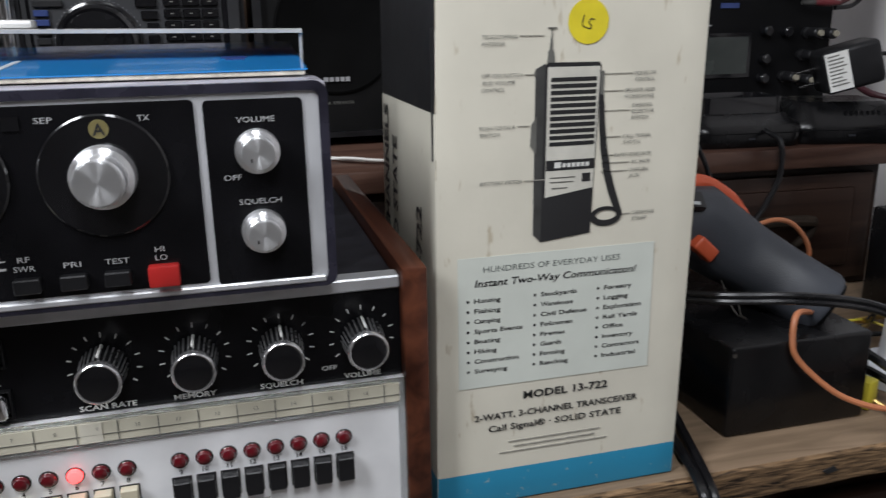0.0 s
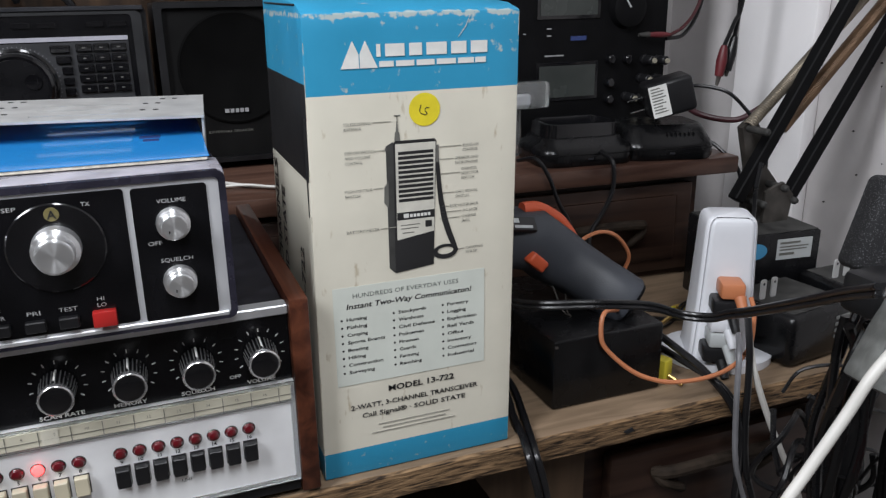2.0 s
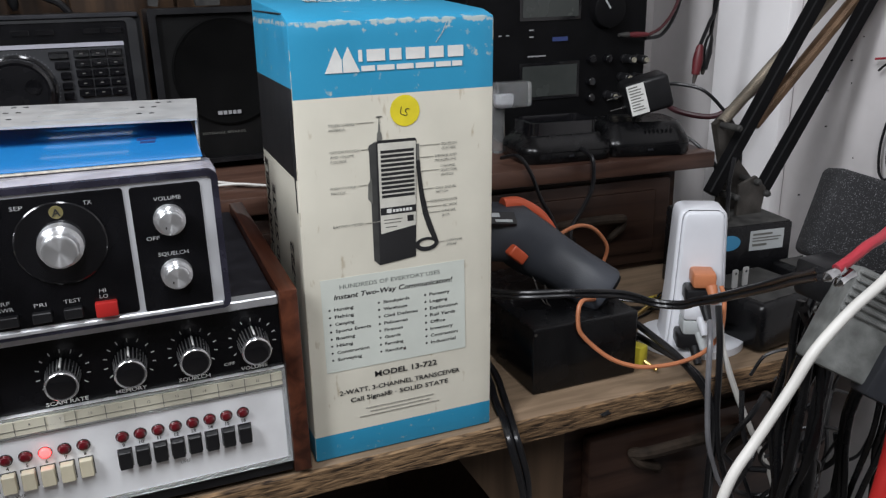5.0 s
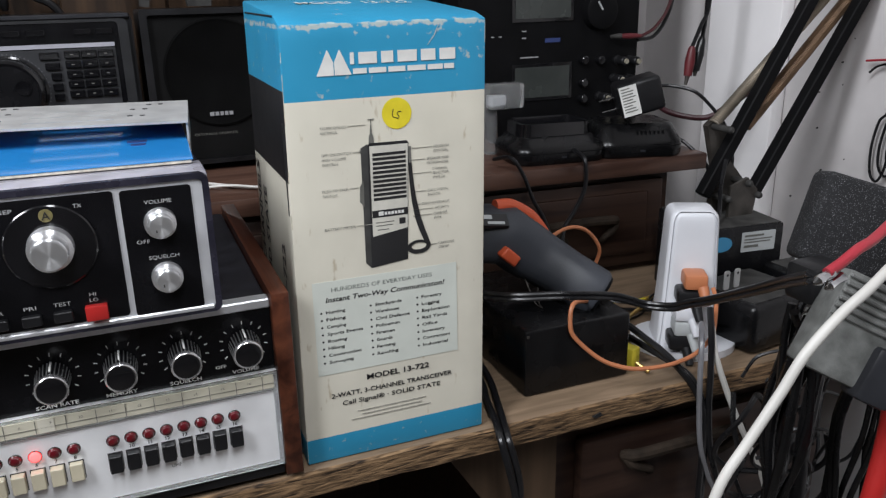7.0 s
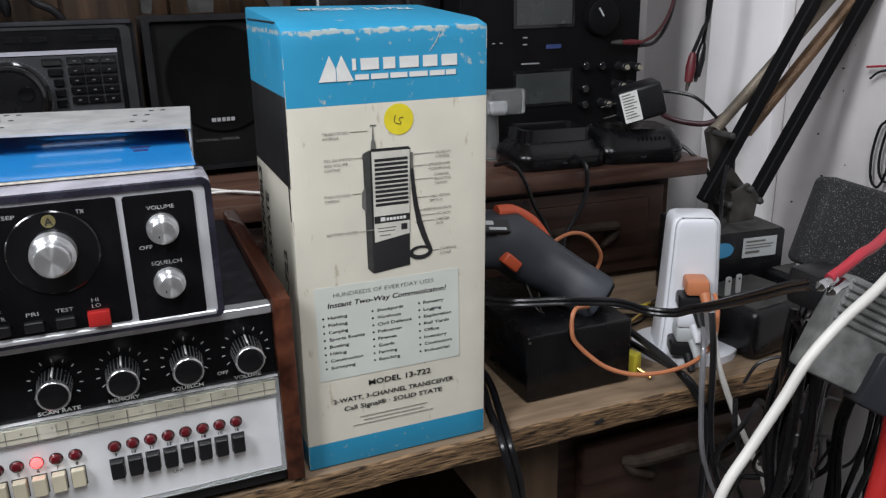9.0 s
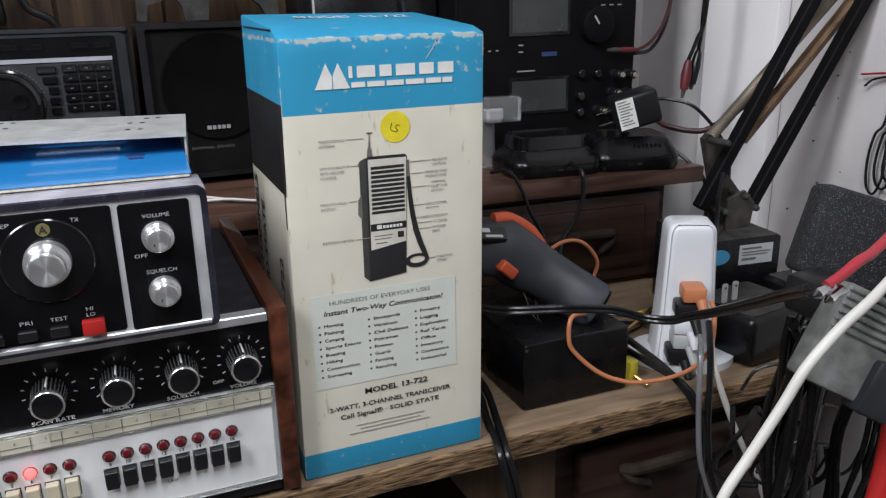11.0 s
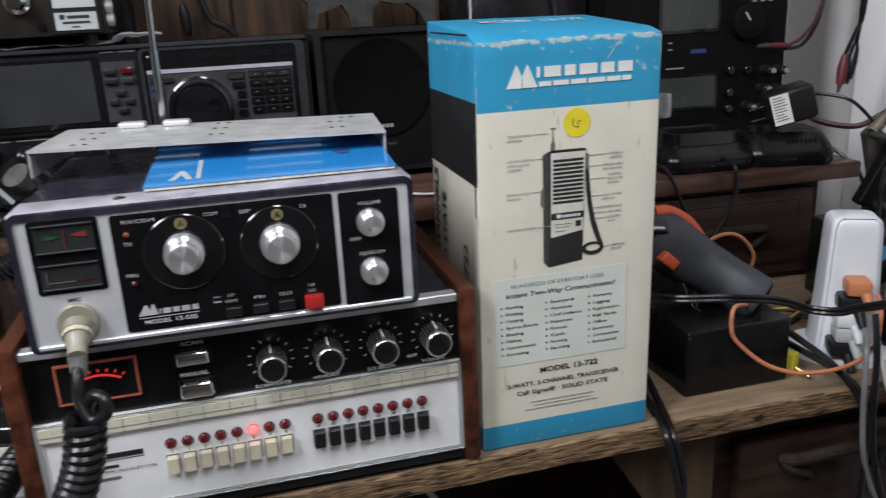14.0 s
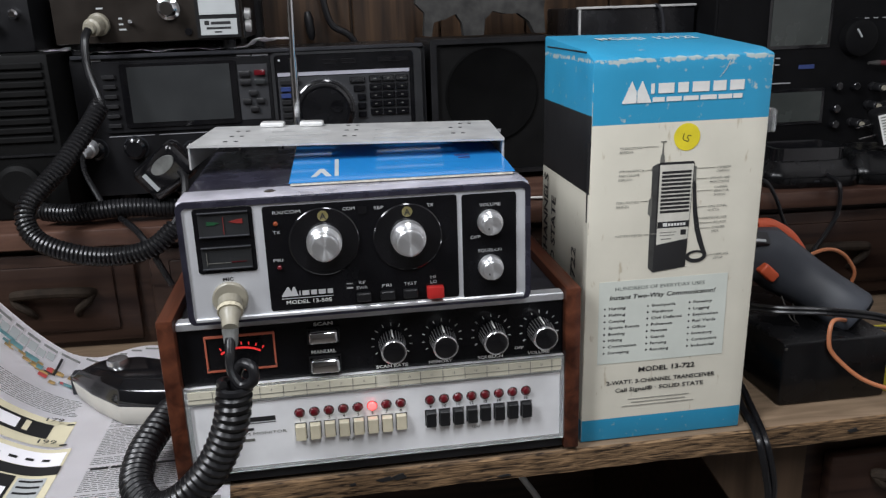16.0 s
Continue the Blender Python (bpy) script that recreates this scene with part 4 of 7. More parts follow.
def booklet():
    t = thing("instruction_booklet", -0.022, 0.43, 0.9866, "glossy blue instruction booklet lying on the radio", "booklet")
    m = Matrix.Translation((-0.018, 0.370, 0.9870)) @ Matrix.Rotation(radians(-1.5), 4, "Z") @ Matrix.Rotation(radians(3.6), 4, "X")
    part("page_block", box(bmnew(), -0.0800, 0.0800, 0.0005, 0.1400, 0.0, 0.0020, 0.0004, 1, m), PAGE_EDGE, t, "cream page block")
    part("cover", box(bmnew(), -0.0810, 0.0810, 0.0, 0.1410, 0.0021, 0.0027, 0.0002, 1, m), BOOK_BLUE, t, "glossy blue cover")
    c = m @ Matrix.Translation((0, 0, 0.0027))
    bars(c, [(0.044, 0.056, 0.052, 0.058), (0.046, 0.055, 0.044, 0.049)], KEY_BLUE, t)
    mark = bmnew()
    prism(mark, c, [(-0.066, 0.012), (-0.060, 0.034), (-0.057, 0.034), (-0.051, 0.012), (-0.055, 0.012), (-0.0585, 0.024), (-0.062, 0.012)], 0, 0.0002)
    slab(mark, c, -0.049, -0.046, 0.012, 0.062, 0, 0.0002)
    part("cover_mark", mark, LABEL, t, "plain white mark on the cover", smooth=0)


booklet()


def whip_antenna():
    t = thing("whip_antenna", -0.097, 0.566, 0.99, "thin chrome telescopic antenna behind the radio", "antenna")
    part("lower_section", cyl(bmnew(), (-0.098, 0.566, 0.9010), (-0.0955, 0.566, 1.065), 0.0036, n=14), CHROME, t)
    part("upper_section", cyl(bmnew(), (-0.0955, 0.566, 1.065), (-0.089, 0.566, 1.30), 0.0027, n=14), CHROME, t)
    part("tip", lathe(bmnew(), (-0.089, 0.566, 1.30), (0, 0, 1), [(0, 0.0027), (0.001, 0.0042), (0.006, 0.0042), (0.008, 0.002)], 14), CHROME, t)
    part("base", cyl(bmnew(), (-0.098, 0.566, 0.8926), (-0.098, 0.566, 0.9010), 0.0065, n=18), BLACK, t)


whip_antenna()


# ---- the carton ----
def carton():
    t = thing("transceiver_carton", 0.185, 0.415, 0.760, "tall worn cream and blue cardboard carton standing on the desk edge", "carton")
    X0, X1, Y0, Y1, Z0, H = 0.1160, 0.2535, 0.3670, 0.4950, 0.7606, 0.3045
    levels = [0, 0.0195, 0.207, 0.2580, 0.2650, 0.295, H]
    nx, ny = 10, 8
    bm = bmnew()

    def rim(z, lean, swell):
        """The carton's outline at a height: leans a little to the right and swells a little between the corners."""
        out = []
        for k in range(nx):
            f = k / nx
            out.append((X0 + (X1 - X0) * f + lean, Y0 - swell * math.sin(math.pi * f), z))
        for k in range(ny):
            f = k / ny
            out.append((X1 + lean + swell * math.sin(math.pi * f), Y0 + (Y1 - Y0) * f, z))
        for k in range(nx):
            f = k / nx
            out.append((X1 - (X1 - X0) * f + lean, Y1 + swell * math.sin(math.pi * f), z))
        for k in range(ny):
            f = k / ny
            out.append((X0 + lean - swell * math.sin(math.pi * f), Y1 - (Y1 - Y0) * f, z))
        return out

    rows = []
    for h in levels:
        f = h / H
        rows.append([bm.verts.new(p) for p in rim(Z0 + h, 0.0040 * f, 0.0)])
    n = len(rows[0])
    for i, (a, b) in enumerate(zip(rows, rows[1:])):
        h = (levels[i] + levels[i + 1]) / 2
        for k in range(n):
            face = bm.faces.new((a[k], a[(k + 1) % n], b[(k + 1) % n], b[k]))
            side = nx <= k < nx + ny or k >= 2 * nx + ny
            if h < 0.0195:
                face.material_index = 1
            elif side:
                face.material_index = 1 if h > 0.265 else 2 if h > 0.207 else 0
            else:
                face.material_index = 1 if h > 0.258 else 0
    bm.faces.new(rows[0][::-1])
    # bulging lid: rows of points from front to back
    top = rows[-1]
    grid = [[None] * (nx + 1) for _ in range(ny + 1)]
    for j in range(ny + 1):
        for i in range(nx + 1):
            lift = 0.0045 * min(1.0, (8.0 if i in (0, nx) else 4.0) * j / ny) ** 0.75 + 0.0085 * j / ny - 0.0016 * (i / nx)
            if j == 0:
                grid[j][i] = top[i]
            elif j == ny:
                grid[j][i] = top[2 * nx + ny - i]
                grid[j][i].co.z = Z0 + H + lift
            elif i == nx:
                grid[j][i] = top[nx + j]
                grid[j][i].co.z = Z0 + H + lift
            elif i == 0:
                grid[j][i] = top[(2 * nx + 2 * ny - j) % n]
                grid[j][i].co.z = Z0 + H + lift
            else:
                u, v = i / nx, j / ny
                rise = lift + 0.0020 * math.sin(math.pi * v) * math.sin(math.pi * u)
                grid[j][i] = bm.verts.new((X0 + (X1 - X0) * u + 0.004, Y0 + (Y1 - Y0) * v, Z0 + H + rise))
    for j in range(ny):
        for i in range(nx):
            face = bm.faces.new((grid[j][i], grid[j][i + 1], grid[j + 1][i + 1], grid[j + 1][i]))
            face.material_index = 1
    bmesh.ops.recalc_face_normals(bm, faces=bm.faces)
    sharp = [e for e in bm.edges if len(e.link_faces) == 2 and e.calc_face_angle(0) > radians(50)]
    bmesh.ops.bevel(bm, geom=sharp, offset=0.0016, segments=2, affect="EDGES", profile=0.6, material=-1)
    part("card_body", bm, [CARD, CARD_BLUE, CARD_BLACK], t, "creased card with rubbed corners")
    # bare card where corners and the lid's crease are rubbed, in broken runs
    BARE = mat("bare_card", (0.46, 0.42, 0.33), 0.85, var=0.5, scale=160)
    rub = random.Random(11)
    for x in (X0 + 0.0006, X1 - 0.0006):
        z = 0.002
        while z < H - 0.004:
            run = rub.uniform(0.006, 0.045)
            e = min(z + run, H - 0.003)
            line = [Vector((x + 0.004 * h / H, Y0 + 0.00055, Z0 + h)) for h in np.linspace(z, e, 8)]
            part("rubbed_corner", tube(bmnew(), line, rub.uniform(0.0002, 0.0004), 6), BARE, t)
            z = e + rub.uniform(0.002, 0.030)
    # Solid black strip painted in for the shade beneath the lid flap.
    part("flap_gap_shade", box(bmnew(), X0 + 0.0032, X0 + 0.0060, Y0 + 0.016, Y1 - 0.010, Z0 + H + 0.0042, Z0 + H + 0.0052, 0.0003, 1), BLACK_PRINT, t, "black strip for the shade in the gap under the lid flap", 0)

    # Another black strip gives the shade inside the open corner seam.
    part("seam_shade", box(bmnew(), X0 + 0.0020, X0 + 0.0038, Y0 + 0.0030, Y0 + 0.0045, Z0 + 0.185, Z0 + 0.245), BLACK_PRINT, t, "black strip for the shade in the open corner seam", 0)
    F = plane_at((X0, Y0 - 0.0002, Z0), (1, 0, 0), (0, 0, 1))
    tilt = Matrix.Identity(4)
    tilt[0][1] = 0.0040 / H
    Fr = F @ tilt
    mm = 0.001

    def line_of(words, u, v, h, w, material=BLACK_PRINT, shear=0.0, bold=0.0, middle=False):
        lettering(words, F, u * mm, v * mm, h * mm, material, t, w * mm if w else None, shear=shear, bold=bold, name="printed_line", middle=middle)

    # maker's mark as plain white shapes
    bm = bmnew()
    for pk in ([(25.5, 273), (33.0, 288.8), (36.6, 281.0), (36.6, 273)], [(37.2, 273), (37.2, 281.2), (40.8, 288.8), (48.0, 273)]):
        prism(bm, F, [(u * mm, v * mm) for u, v in pk], 0, 0.0003)
    part("maker_mark", bm, WHITE_PRINT, t, "plain white peak mark", smooth=0)
    for u0, u1 in ((47.5, 50), (53, 65), (68, 76), (79, 92), (95, 105), (108, 119)):
        part("maker_bar", slab(bmnew(), F, u0 * mm, u1 * mm, 279.3 * mm, 286.5 * mm, 0, 0.0003), WHITE_PRINT, t, smooth=0)
    for u0, u1 in ((49, 58), (59.5, 71), (72.5, 84), (85.5, 98), (99.5, 110), (111, 118)):
        part("maker_bar", slab(bmnew(), F, u0 * mm, u1 * mm, 273.3 * mm, 276.6 * mm, 0, 0.0003), WHITE_PRINT, t, smooth=0)
    part("price_sticker", prism(bmnew(), F, disc(77.0 * mm, 246.5 * mm, 10.2 * mm, 40), 0, 0.00015), YELLOW_STICKER, t, "round yellow sticker with a pen mark", smooth=0)
    st = F @ Matrix.Translation((77.0 * mm, 246.5 * mm, 0.0002))
    pen = [(-2.6, 3.2), (-3.6, -0.6), (-2.8, -2.4), (-1.2, -3.0), (0.6, -3.6), (1.6, -2.4), (0.2, -0.6), (1.2, 1.2), (3.4, 1.0)]
    part("pen_mark", cable(bmnew(), [st @ Vector((a * mm * 0.9, b * mm * 0.9, 0)) for a, b in pen], 0.00028, 5), BLACK_PRINT, t)
    # pale panel with the list of uses
    part("pale_panel", slab(bmnew(), F, 12.5 * mm, 117.5 * mm, 68.5 * mm, 137.5 * mm, 0, 0.00015), PALE_BLUE, t, "pale blue printed panel", smooth=0)
    line_of("HUNDREDS OF EVERYDAY USES", 25.5, 129.6, 3.0, 73, DULL_PRINT)
    line_of("Instant Two-Way Communicaton!", 21, 122.4, 3.6, 87, shear=0.18, bold=0.028)
    cols = (("Hunting", "Fishing", "Camping", "Sports Events", "Boating", "Hiking", "Construction", "Surveying"),
            ("Stockyards", "Warehouse", "Civil Defense", "Policemen", "Firemen", "Guards", "Farming", "Ranching"),
            ("Forestry", "Logging", "Exploration", "Rail Yards", "Office", "Inventory", "Contractors", "Industrial"))
    for c, u in zip(cols, (17.5, 52.5, 87.0)):
        for k, words in enumerate(c):
            v = 114.2 - 5.35 * k
            part("bullet", prism(bmnew(), F, disc(u * mm, (v + 1.0) * mm, 0.75 * mm, 12), 0, 0.0003), BLACK_PRINT, t, smooth=0)
            line_of(words, u + 3.2, v, 2.3, len(words) * 1.95, bold=0.028)
    line_of("MODEL 13-722", 47, 59.2, 4.1, 47.5, bold=0.035)
    line_of("2-WATT, 3-CHANNEL TRANSCEIVER", 20.5, 49.6, 3.4, 92, bold=0.030)
    line_of("Call Signal\u00ae \u00b7 SOLID STATE", 28.0, 42.6, 3.4, 75, bold=0.026)
    bars(F, [(39 * mm, 91 * mm, 35.2 * mm, 35.9 * mm), (42 * mm, 88 * mm, 32.2 * mm, 32.9 * mm), (34 * mm, 95 * mm, 29.2 * mm, 29.9 * mm)], FINE_PRINT, t)
    # callouts round the drawing
    for words, u, v, w in (("TELESCOPING", 25, 239.6, 17), ("ANTENNA", 25, 236.6, 11), ("OFF-ON SWITCH", 25, 222.4, 19.5), ("AND VOLUME", 25, 219.2, 16), ("CONTROL", 25, 216.0, 11), ("PUSH-TO-TALK", 24, 198.6, 17.5), ("SWITCH", 24, 195.4, 9.5),
                           ("BATTERY METER", 24, 172.6, 21), ("SQUELCH", 102, 221.6, 11), ("CONTROL", 102, 218.6, 10.5), ("SPEAKER AND", 97, 213.6, 16), ("MICROPHONE", 97, 210.6, 15.5), ("CHANNEL", 101, 206.4, 11), ("SELECTOR", 101, 203.4, 12), ("SWITCH", 101, 200.4, 9),
                           ("CALL SIGNAL", 97, 191.6, 15.5), ("SWITCH", 97, 188.6, 9), ("EARPHONE JACK", 93, 182.6, 20), ("AC JACK", 102, 178.8, 10.5), ("CHARGER", 101, 174.8, 10.5), ("JACK", 101, 171.8, 6), ("CARRYING", 104, 152.8, 12), ("STRAP", 104, 149.8, 8)):
        line_of(words, u, v, 1.75, w, FADED_PRINT)
    bars(F, [(u0 * mm, u1 * mm, v * mm, (v + 0.35) * mm) for u0, u1, v in ((43, 55, 240.6), (45.5, 51, 223.2), (42.5, 48.5, 199.6), (46, 60, 173.4), (85, 101, 222.4), (85, 96, 214.4), (86, 100, 205.0), (86, 96, 192.4), (86, 92.5, 183.4), (86, 101, 179.6), (86, 100, 175.4), (97, 103, 153.4))], FINE_PRINT, t, "callout_line", 0.00025)
    # printed picture of the radio
    pic = part("printed_radio", prism(bmnew(), Fr, [(u * mm, v * mm) for u, v in ((53.0, 142.5), (79.3, 145.3), (81.4, 226.6), (80.2, 228.2), (54.2, 228.4), (53.0, 227.0))], 0, 0.0002), BLACK_PRINT, t, "printed picture of a handheld radio", smooth=0)
    part("printed_side", prism(bmnew(), Fr, [(u * mm, v * mm) for u, v in ((49.0, 146.5), (53.0, 142.5), (53.0, 228.0), (48.2, 225.6))], 0, 0.00018), mat("printed_dark_grey", (0.045, 0.045, 0.043), 0.5, var=0.3, scale=90, bump=0.0), pic, smooth=0)
    part("printed_case", prism(bmnew(), Fr, [(u * mm, v * mm) for u, v in ((54.6, 164.5), (79.6, 168.2), (80.8, 226.2), (54.2, 226.4))], 0, 0.0003), mat("printed_silver", (0.56, 0.545, 0.48), 0.5, var=0.12, scale=60, bump=0.0), pic, smooth=0)
    bars(Fr, [(56.0 * mm, 79.2 * mm, (219.6 - 3.02 * k) * mm, (221.5 - 3.02 * k) * mm) for k in range(11)], BLACK_PRINT, pic, "printed_slot", 0.00045)
    part("printed_band", joined_bars(Fr, [(54.7 * mm, 79.8 * mm, 177.6 * mm, 182.6 * mm)], 0.0004), BLACK_PRINT, pic, smooth=0)
    part("printed_trim", joined_bars(Fr, [(59 * mm, 62.4 * mm, 178.8 * mm, 181.6 * mm)] + [((63.2 + 2.4 * k) * mm, (65.0 + 2.4 * k) * mm, 179.0 * mm, 181.0 * mm) for k in range(6)], 0.0005), WHITE_PRINT, pic, smooth=0)
    part("printed_meter", joined_bars(Fr, [(73.6 * mm, 78.0 * mm, 171.4 * mm, 175.6 * mm)], 0.00045), BLACK_PRINT, pic, smooth=0)
    part("printed_words", joined_bars(Fr, [(57 * mm, 70 * mm, 173.8 * mm, 174.3 * mm), (57 * mm, 69 * mm, 171.6 * mm, 172.1 * mm), (58 * mm, 66 * mm, 168.6 * mm, 169.2 * mm)], 0.00045), FADED_PRINT, pic, smooth=0)
    bm = bmnew()
    prism(bm, Fr, [(u * mm, v * mm) for u, v in ((53.8, 228.4), (57.6, 228.4), (57.0, 233.4), (56.4, 234.2), (55.9, 240.5), (55.4, 240.5), (54.8, 234.2), (54.2, 233.4))], 0, 0.0003)
    slab(bm, Fr, 55.5 * mm, 55.9 * mm, 240 * mm, 244 * mm, 0, 0.0003)
    slab(bm, Fr, 53.8 * mm, 58.0 * mm, 243.6 * mm, 244.2 * mm, 0, 0.0003)
    bars(Fr, [(47.6 * mm, 48.6 * mm, 222.5 * mm, 224.5 * mm), (81.2 * mm, 83.0 * mm, 213 * mm, 224 * mm)], FADED_PRINT, pic, "printed_knob")
    part("printed_antenna", bm, FADED_PRINT, pic, smooth=0)
    # strap: a flat ribbon that hangs down beside the radio and ends in a ring
    mid = [(82.0, 217.5), (82.4, 208), (83.2, 198), (84.6, 187), (87.0, 175), (90.2, 165), (93.4, 157), (95.4, 152.5)]
    half = [0.9, 1.3, 1.5, 1.7, 1.9, 1.9, 1.7, 1.2]
    near = [((u - h) * mm, (v - 0.3 * h) * mm) for (u, v), h in zip(mid, half)]
    far = [((u + h) * mm, (v + 0.3 * h) * mm) for (u, v), h in zip(mid, half)]
    ribbon = prism(bmnew(), Fr, near + far[::-1], 0, 0.00025)
    part("printed_strap", ribbon, BLACK_PRINT, pic, smooth=0)
    ring = [(87.4, 153.0, 8.6, 5.0), (87.6, 153.6, 5.6, 2.6)]
    part("printed_ring", ring_plate(bmnew(), Fr, *[[((cu + ru * math.cos(a)) * mm, (cv + rv * math.sin(a)) * mm) for a in np.linspace(0, 2 * math.pi, 25)[:-1]] for cu, cv, ru, rv in ring], 0, 0.0003), BLACK_PRINT, pic, smooth=0)
    part("printed_key", prism(bmnew(), Fr, [(u * mm, v * mm) for u, v in ((46.4, 190), (49.4, 186), (49.4, 204), (46.8, 200))], 0, 0.00025), FADED_PRINT, pic, smooth=0)
    # a scratch through the ink near the lid's crease
    part("scratch", prism(bmnew(), F, [(u * mm, v * mm) for u, v in ((99.6, 289.0), (99.9, 288.8), (104.8, 294.8), (108.0, 302.0), (107.6, 302.0), (104.3, 295.1))], 0, 0.00012), LABEL, t, smooth=0)
    # words on the side, reading upwards from front to back
    up = Matrix((Vector((0.0040 / H, 0, 1)), Vector((0, 1, 0)), Vector((-1, 0, 0.0)))).transposed().to_4x4()
    up.translation = (X0 - 0.0001, Y0, Z0)
    lettering("3 CHANNELS", up, 0.110, 0.1080, 0.0120, BLACK_PRINT, t, 0.092, bold=0.04, name="printed_line")
    lettering("SOLID STATE", up, 0.096, 0.0850, 0.0115, BLACK_PRINT, t, 0.090, bold=0.04, name="printed_line")
    lettering("13-722", up, 0.112, 0.0270, 0.0110, BLACK_PRINT, t, 0.046, bold=0.04, name="printed_line")
    # words on the lid
    T = plane_at((X0, Y0, Z0 + H + 0.0061), (1, 0, -0.010), (0, 1, 0.066))
    lettering("MODEL 13-722", T, 0.032, 0.066, 0.0170, WHITE_PRINT, t, 0.082, bold=0.02, name="printed_line")


def joined_bars(m, rows, out):
    bm = bmnew()
    for u0, u1, v0, v1 in rows:
        slab(bm, m, u0, u1, v0, v1, 0.0, out)
    return bm


carton()


# ---- newspaper ----
def sheet_height(x, y):
    """The paper lies flat beside the receiver and scoops up towards its far left and back edges."""
    scoop = 0.045 * (max(0.0, -0.312 - x) / 0.07) ** 1.6 * (0.75 + 0.5 * max(0.0, (y - 0.40) / 0.24))
    back = 0.014 * max(0.0, (y - 0.53) / 0.11) ** 2 * max(0.0, min(1.0, (-0.25 - x) / 0.10))
    drop = -max(0.0, 0.3560 - y) * 2.2
    ripple = 0.0005 * noise.noise(Vector((x * 14, y * 14, 0)))
    return 0.7612 + scoop + back + drop + ripple


def back_edge(x):
    """How far the paper's back edge lies before its rear corner."""
    f = max(0.0, min(1.0, (-0.27 - x) / 0.08))
    return -0.044 * f * f * (3 - 2 * f)


def paper_sheet(name, x0, x1, y0, y1, lift, material, parent, shear=0.0, nx=36, ny=36):
    bm = bmnew()
    g = []
    for j in range(ny + 1):
        row = []
        for i in range(nx + 1):
            x = x0 + (x1 - x0) * i / nx
            y = y0 + (y1 + back_edge(x) - y0) * j / ny
            row.append(bm.verts.new((x, y, sheet_height(x, y) + lift)))
        g.append(row)
    for j in range(ny):
        for i in range(nx):
            bm.faces.new((g[j][i], g[j][i + 1], g[j + 1][i + 1], g[j + 1][i]))
    bmesh.ops.solidify(bm, geom=bm.faces[:], thickness=0.00025)
    return part(name, bm, material, parent, smooth=60)


def printed(name, boxes, lift, material, parent):
    bm = bmnew()
    for x0, x1, y0, y1 in boxes:
        nx = max(1, int((x1 - x0) / 0.006))
        ny = max(1, int((y1 - y0) / 0.006))
        g = [[bm.verts.new((x0 + (x1 - x0) * i / nx, y0 + (y1 - y0) * j / ny, sheet_height(x0 + (x1 - x0) * i / nx, y0 + (y1 - y0) * j / ny) + lift)) for i in range(nx + 1)] for j in range(ny + 1)]
        for j in range(ny):
            for i in range(nx):
                bm.faces.new((g[j][i], g[j][i + 1], g[j + 1][i + 1], g[j + 1][i]))
    return part(name, bm, material, parent, smooth=60)


def text_rows(rng, x0, x1, y0, y1, step, h, gaps=0.12):
    rows = []
    y = y1
    while y > y0:
        x = x0
        while x < x1:
            w = rng.uniform(0.0025, 0.009)
            if x + w < x1:
                rows.append((x, x + w, y, y + h))
            x += w + 0.0011
        y -= step if rng.random() > gaps else step * 1.9
    return rows


